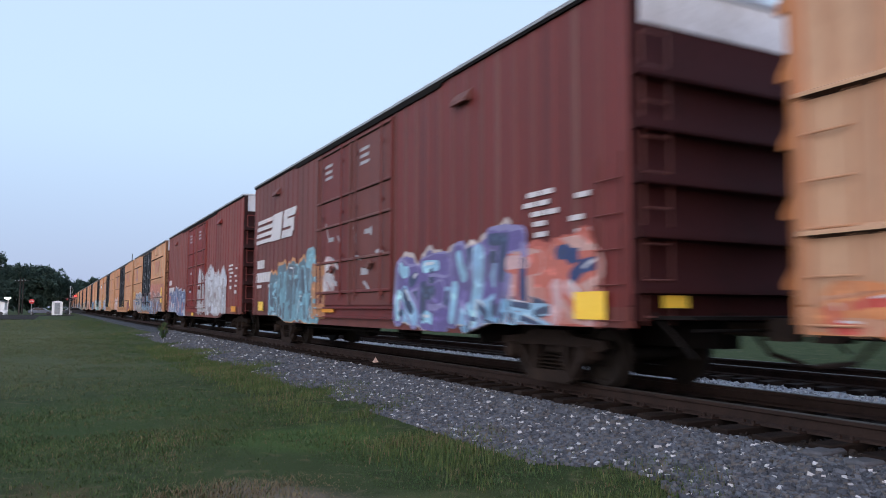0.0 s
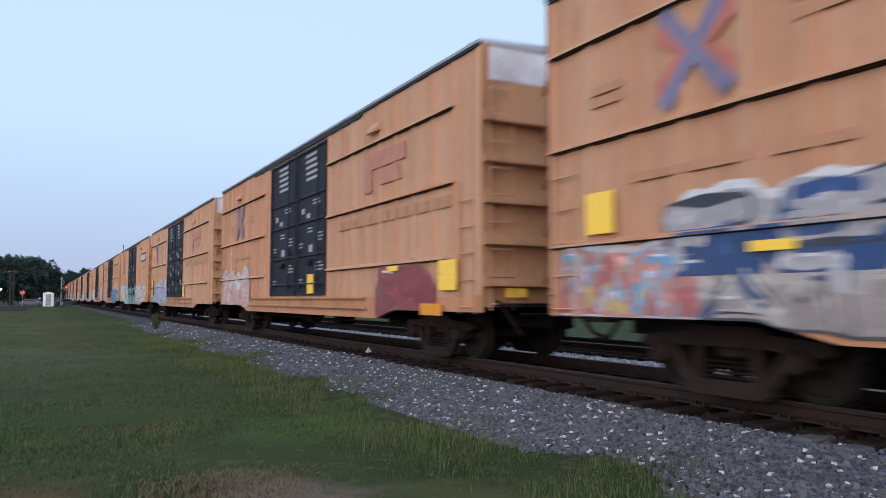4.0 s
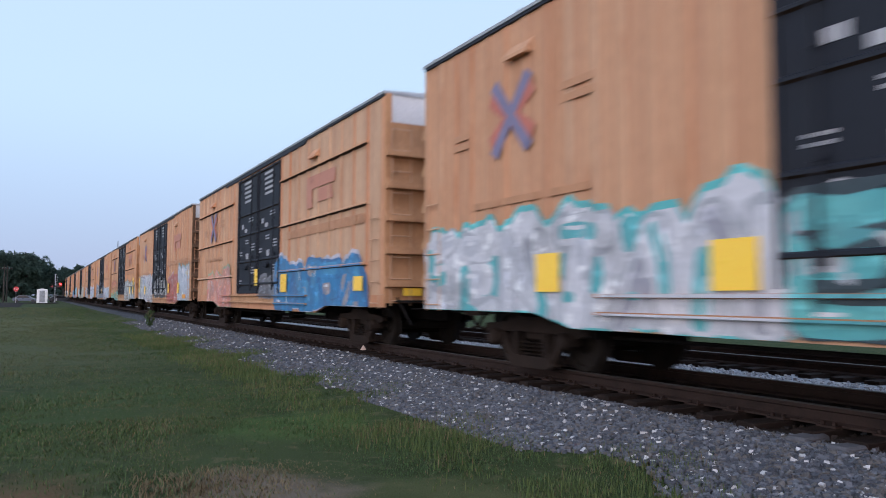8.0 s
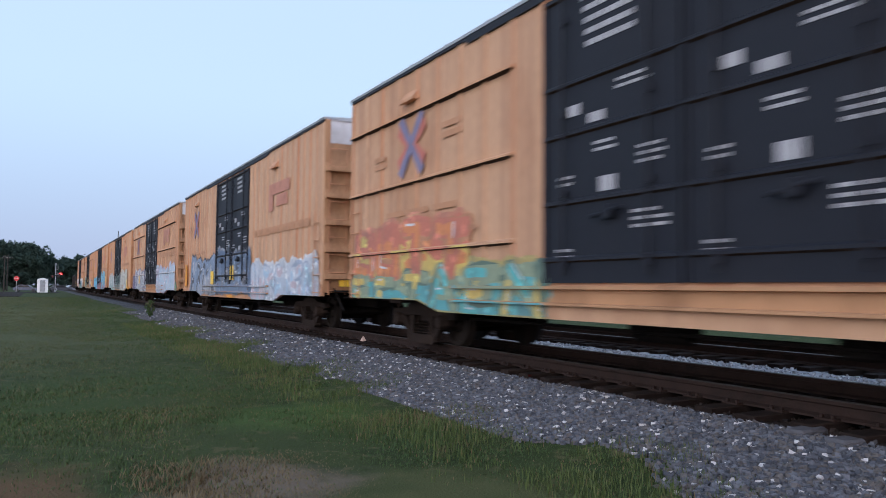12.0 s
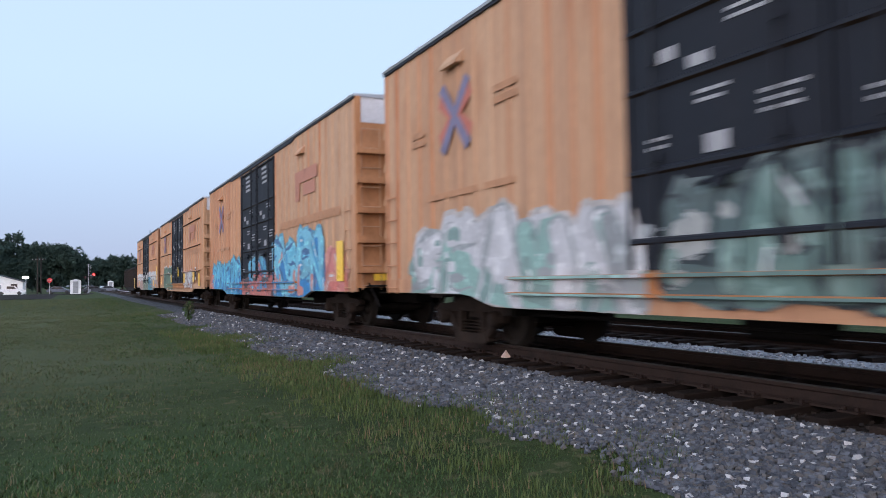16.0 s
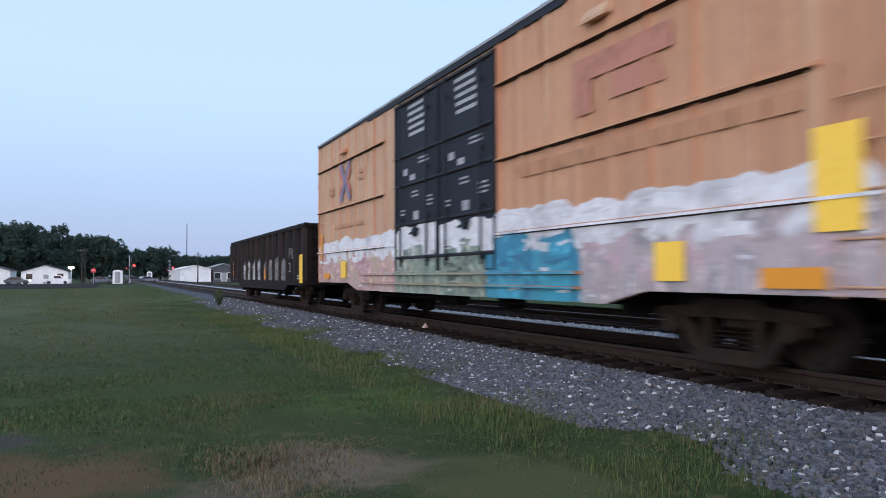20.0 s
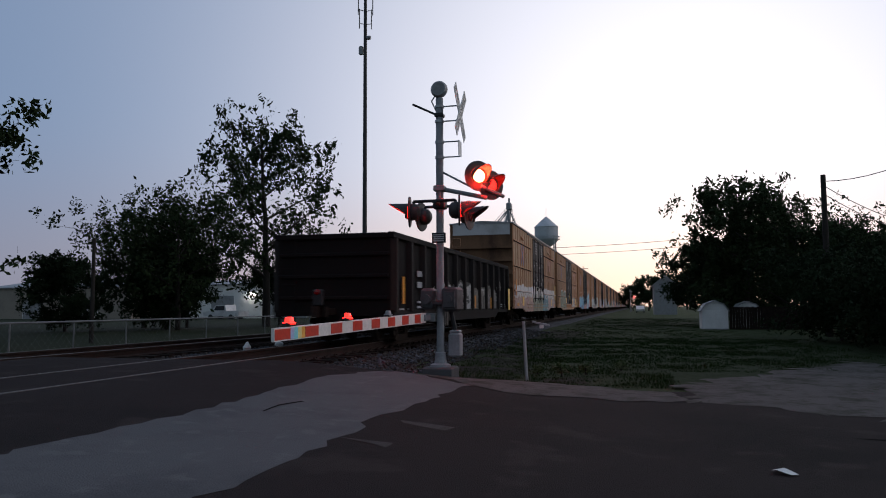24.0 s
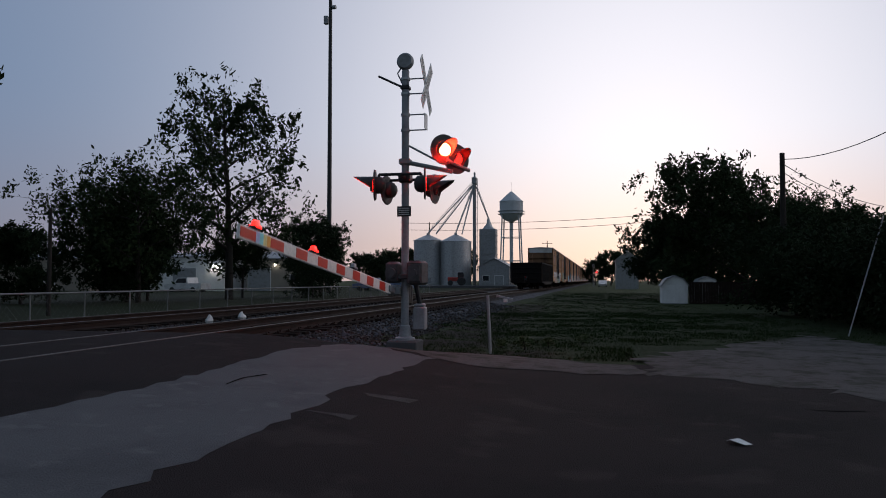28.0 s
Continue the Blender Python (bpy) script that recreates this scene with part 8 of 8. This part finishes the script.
tagged(part("guy_wire", guy, GALV), "pale guy wire slanting up from the ground", "guy wire")


def vehicle(x, y, turn, colour, label, kind="car", lights=False):
    """A plain parked car or pickup with wheels, windows and lamps; local +x is its front."""
    v = empty("parked_" + kind, label, kind, "parked vehicles", pose(x, y, 0.02, 0, 0, turn))
    paint = surface("vehicle_paint", colour, 0.3, 0.1, coat=0.5)
    m = Mesh()
    if kind == "pickup":
        m.prism([(-2.7, 0.45), (2.6, 0.45), (2.65, 0.95), (1.3, 1.1), (0.7, 1.75), (-0.7, 1.78), (-0.85, 1.1), (-2.7, 1.1)], -0.92, 0.92)
    else:
        m.prism([(-2.2, 0.35), (2.2, 0.35), (2.25, 0.75), (1.2, 0.95), (0.5, 1.45), (-1.1, 1.48), (-1.9, 1.0), (-2.25, 0.9)], -0.85, 0.85)
    part("body", m, paint, v)
    w = 0.925 if kind == "pickup" else 0.855
    for s in (-1, 1):
        m = Mesh()
        if kind == "pickup":
            m.prism([(-0.6, 1.15), (1.0, 1.15), (0.62, 1.65), (-0.6, 1.68)], *sorted((s * w, s * (w + 0.01))))
        else:
            m.prism([(-1.5, 0.98), (0.95, 0.98), (0.42, 1.38), (-1.0, 1.4)], *sorted((s * w, s * (w + 0.01))))
        part("side_window", m, GLASSDARK, v, smooth=0)
        for x_ in (-1.55, 1.5):
            m = Mesh()
            m.lathe((x_, s * (w - 0.2), 0.34), (0, s, 0), [(0, 0.1), (0, 0.33), (0.05, 0.34), (0.2, 0.34), (0.22, 0.3), (0.21, 0.2), (0.2, 0.02)], 18)
            part("wheel", m, BLACKMETAL, v)
    e = 2.66 if kind == "pickup" else 2.26
    for s in (-1, 1):
        m = Mesh()
        m.box(e - 0.06, e, s * 0.62 - 0.16, s * 0.62 + 0.16, 0.66, 0.82, 0.02)
        part("headlight", m, LAMPGLOW if lights else GALV, v)
        m = Mesh()
        m.box(-e, -e + 0.08, s * 0.7 - 0.1, s * 0.7 + 0.1, 0.75, 0.95, 0.02)
        part("tail_light", m, DIMLENS, v)
    return v


vehicle(165, -0.4, 180, (0.5, 0.5, 0.5), "pale car waiting at the far crossing", "car", False)
vehicle(80, 47.5, 80, (0.6, 0.6, 0.6), "white pickup parked behind the fence", "pickup")
vehicle(78, 66, 80, (0.6, 0.6, 0.6), "white van-like car parked at the warehouse", "car")
vehicle(96, 29.8, 75, (0.1, 0.16, 0.3), "dark blue pickup parked by the fence", "pickup")
vehicle(98, 27.2, 75, (0.12, 0.2, 0.34), "dark blue pickup parked by the fence", "pickup")

# ================= things seen along the line the other way =================
far_road = Mesh()
far_road.box(-178, -160, -300, 4.2, -0.1, 0.03)
tagged(part("road_2", far_road, ASPHALT, smooth=0), "grey asphalt road at the far crossing", "road", "", "structure")
far_road = Mesh()
far_road.box(-178, -160, 15.6, 300, -0.1, 0.1)
tagged(part("road_3", far_road, ASPHALT, smooth=0), "grey asphalt road beyond the far crossing", "road", "", "structure")
lot = Mesh()
lot.box(-160, -112, -70, -2.0, -0.1, 0.02)
tagged(part("parking_lot", lot, ASPHALT, smooth=0), "grey asphalt lot beside the far crossing", "parking lot", "", "structure")
gabled("house", -196, -184, -18.0, -8.9, 2.6, 1.4, WHITEPAINT, SHINGLE, "low white house with a shallow gabled roof", "x", [(WIN, 1, -3, 1.0, 1.2, 1.2), ("door", 1, 0.2, 0, 1.0, 2.0), (WIN, 1, 3, 1.0, 1.2, 1.2)], "house", "far houses")
gabled("house", -200, -188, -33, -20.5, 2.9, 1.8, WHITEPAINT, SHINGLE, "low white house at the far road", "x", [(WIN, 1, -3, 1.0, 1.4, 1.2), (WIN, 1, 3, 1.0, 1.4, 1.2)], "house", "far houses")
gabled("metal_warehouse", -236, -194, 15.2, 22.4, 3.2, 0.9, WHITEPAINT, WHITEPAINT, "long white metal warehouse beside the tracks", "x", [], "building")
gabled("storefront", -206, -194, 22.9, 28.2, 3.7, 0.8, SHINGLE, GREYMETAL, "dark-fronted low shop building with white windows", "x", [(WIN, 1, -1.6, 0.8, 1.4, 1.5), ("door", 1, 0.0, 0, 1.1, 2.2), (WIN, 1, 1.6, 0.8, 1.4, 1.5)], "building")
gabled("white_annex", -204, -192, 28.6, 44, 3.5, 1.0, WHITEPAINT, WHITEPAINT, "white low building beside the shop", "x", [(WIN, 1, 0, 0.8, 3, 1.4)], "building")


def cabinet(x, y, w, h, label):
    c = empty("signal_cabinet", label, "cabinet", "signal cabinets", pose(x, y, 0.1))
    m = Mesh()
    m.box(-w / 2, w / 2, -w / 2, w / 2, 0, h, 0.04)
    part("body", m, WHITEPAINT, c)
    m = Mesh()
    m.loft([[(-w / 2 - 0.1, -w / 2 - 0.1, h), (w / 2 + 0.1, -w / 2 - 0.1, h), (w / 2 + 0.1, w / 2 + 0.1, h), (-w / 2 - 0.1, w / 2 + 0.1, h)], [(-w / 2, -0.1, h + 0.2), (w / 2, -0.1, h + 0.2), (w / 2, 0.1, h + 0.2), (-w / 2, 0.1, h + 0.2)]])
    part("roof", m, WHITEPAINT, c)
    m = Mesh()
    m.box(w / 2, w / 2 + 0.03, -0.45, 0.45, 0.15, h - 0.2, 0.01)
    part("door", m, GREYMETAL, c)


cabinet(-160, 0.9, 1.8, 2.5, "white equipment cabinet beside the far crossing")
cabinet(-233, 9.8, 1.4, 2.6, "white equipment cabinet beyond the far crossing")
stop = empty("stop_sign", "red octagonal stop sign on a thin post", "road sign", "", pose(-170, -3.6, 0))
m = Mesh()
m.tube((0, 0, 0), (0, 0, 2.9), 0.04, n=8)
part("post", m, GALV, stop)
m = Mesh()
m.prism([(0.5 * math.cos(math.tau * (i + 0.5) / 8), 2.75 + 0.5 * math.sin(math.tau * (i + 0.5) / 8)) for i in range(8)], 0.05, 0.07, "x")
plate = part("plate", m, surface("stop_sign_red", (0.55, 0.03, 0.03), 0.4), stop)
part("lettering", WORDS["STOP"], None, plate, "white STOP lettering", pose(0.075, 0, 2.75, 90, 0, 90))
for (x, y, h) in ((-180, -6.06, 7.7), (-200, -6.12, 8.4), (-190, 18.9, 7.3), (-262, 22.5, 19)):
    utility_pole(x, y, h, "wooden utility pole at the far crossing", 1.0 if h < 15 else 0, 10)
lamp = empty("street_lamp", "lit street lamp on a pole", "street lamp", "", pose(-177.3, -8.0, 0))
m = Mesh()
m.tube((0, 0, 0), (0, 0, 3.5), 0.08, n=8)
m.tube((0, 0, 3.5), (1.2, 0, 3.6), 0.05, n=8)
part("pole", m, GALV, lamp)
m = Mesh()
m.lathe((1.3, 0, 3.6), (0, 0, -1), [(0, 0.1), (0.05, 0.55), (0.3, 0.5), (0.4, 0.05)], 14)
part("bulb", m, LAMPGLOW, lamp)
vehicle(-175, -10.5, 90, (0.75, 0.76, 0.78), "white pickup at the far crossing", "pickup")
for i, (x, y, c) in enumerate(((-178, -2.0, (0.06, 0.08, 0.12)), (-172, -17.5, (0.06, 0.07, 0.09)), (-176, -24, (0.25, 0.26, 0.28)), (-183, 4.5, (0.05, 0.055, 0.065)), (-190, 7.5, (0.2, 0.21, 0.23)))):
    vehicle(x, y, 80 + 7 * i, c, "dim parked car near the far crossing", "car", i == 1)

# near the lens: a weed, a pale stone on the rail bed and two broken tie ends
weed = tree_meshes(0.75, 0.3, 21, 520, 0.06, 0.05, BLADE, 0.2, 12)
w = empty("weed", "tall leafy green weed in the grass", "plant", "", pose(-36.5, 4.55, 0.05))
part("stem", weed[0], None, w)
part("leaves", weed[1], None, w)
w.scale = (0.62, 0.62, 1.05)
m = Mesh()
m.faces([(-0.08, -0.035, 0), (0.07, -0.04, 0), (0.085, 0.05, 0.01), (-0.06, 0.05, 0), (0.0, 0.015, 0.12)], [(0, 1, 4), (1, 2, 4), (2, 3, 4), (3, 0, 4), (0, 3, 2, 1)])
tagged(part("stone", m, surface("pinkish_stone", (0.5, 0.36, 0.3), 0.8), at=pose(-15.6, 6.42, 0.36), smooth=20), "pale pinkish stone leaning by the rail", "stone", "loose stones")
for x, y, a in ((-4.45, 6.06, 6), (-4.0, 6.0, -5)):
    m = Mesh()
    m.box(-0.1, 0.1, -0.1, 0.3, -0.2, 0.02, 0.02)
    tagged(part("tie_block", m, surface("weathered_grey_block", (0.1, 0.1, 0.108), 0.9), at=pose(x, y, 0.3, 0, 0, a)), "grey weathered block end in the ballast", "block", "block ends")

for i, (x, y, s) in enumerate(((15.6, 1.55, 0.5), (16.1, 1.1, 0.42), (16.0, 2.1, 0.36), (17.2, 0.4, 0.4))):
    w = empty("weed", "low dark weed beside the bent post", "plant", "weeds", pose(x, y, 0.0, 0, 0, 70 * i) @ Matrix.Diagonal((1.2 * s, 1.2 * s, 0.7 * s, 1)))
    part("stem", weed[0], None, w)
    part("leaves", weed[1], None, w)

# added unseen lamps, for the red light of the lit signal heads
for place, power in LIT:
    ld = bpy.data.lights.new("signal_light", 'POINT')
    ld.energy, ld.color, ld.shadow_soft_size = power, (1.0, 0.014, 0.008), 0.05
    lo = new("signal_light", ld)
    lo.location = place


def motions():
    move_train()
    move_gate()


motions()
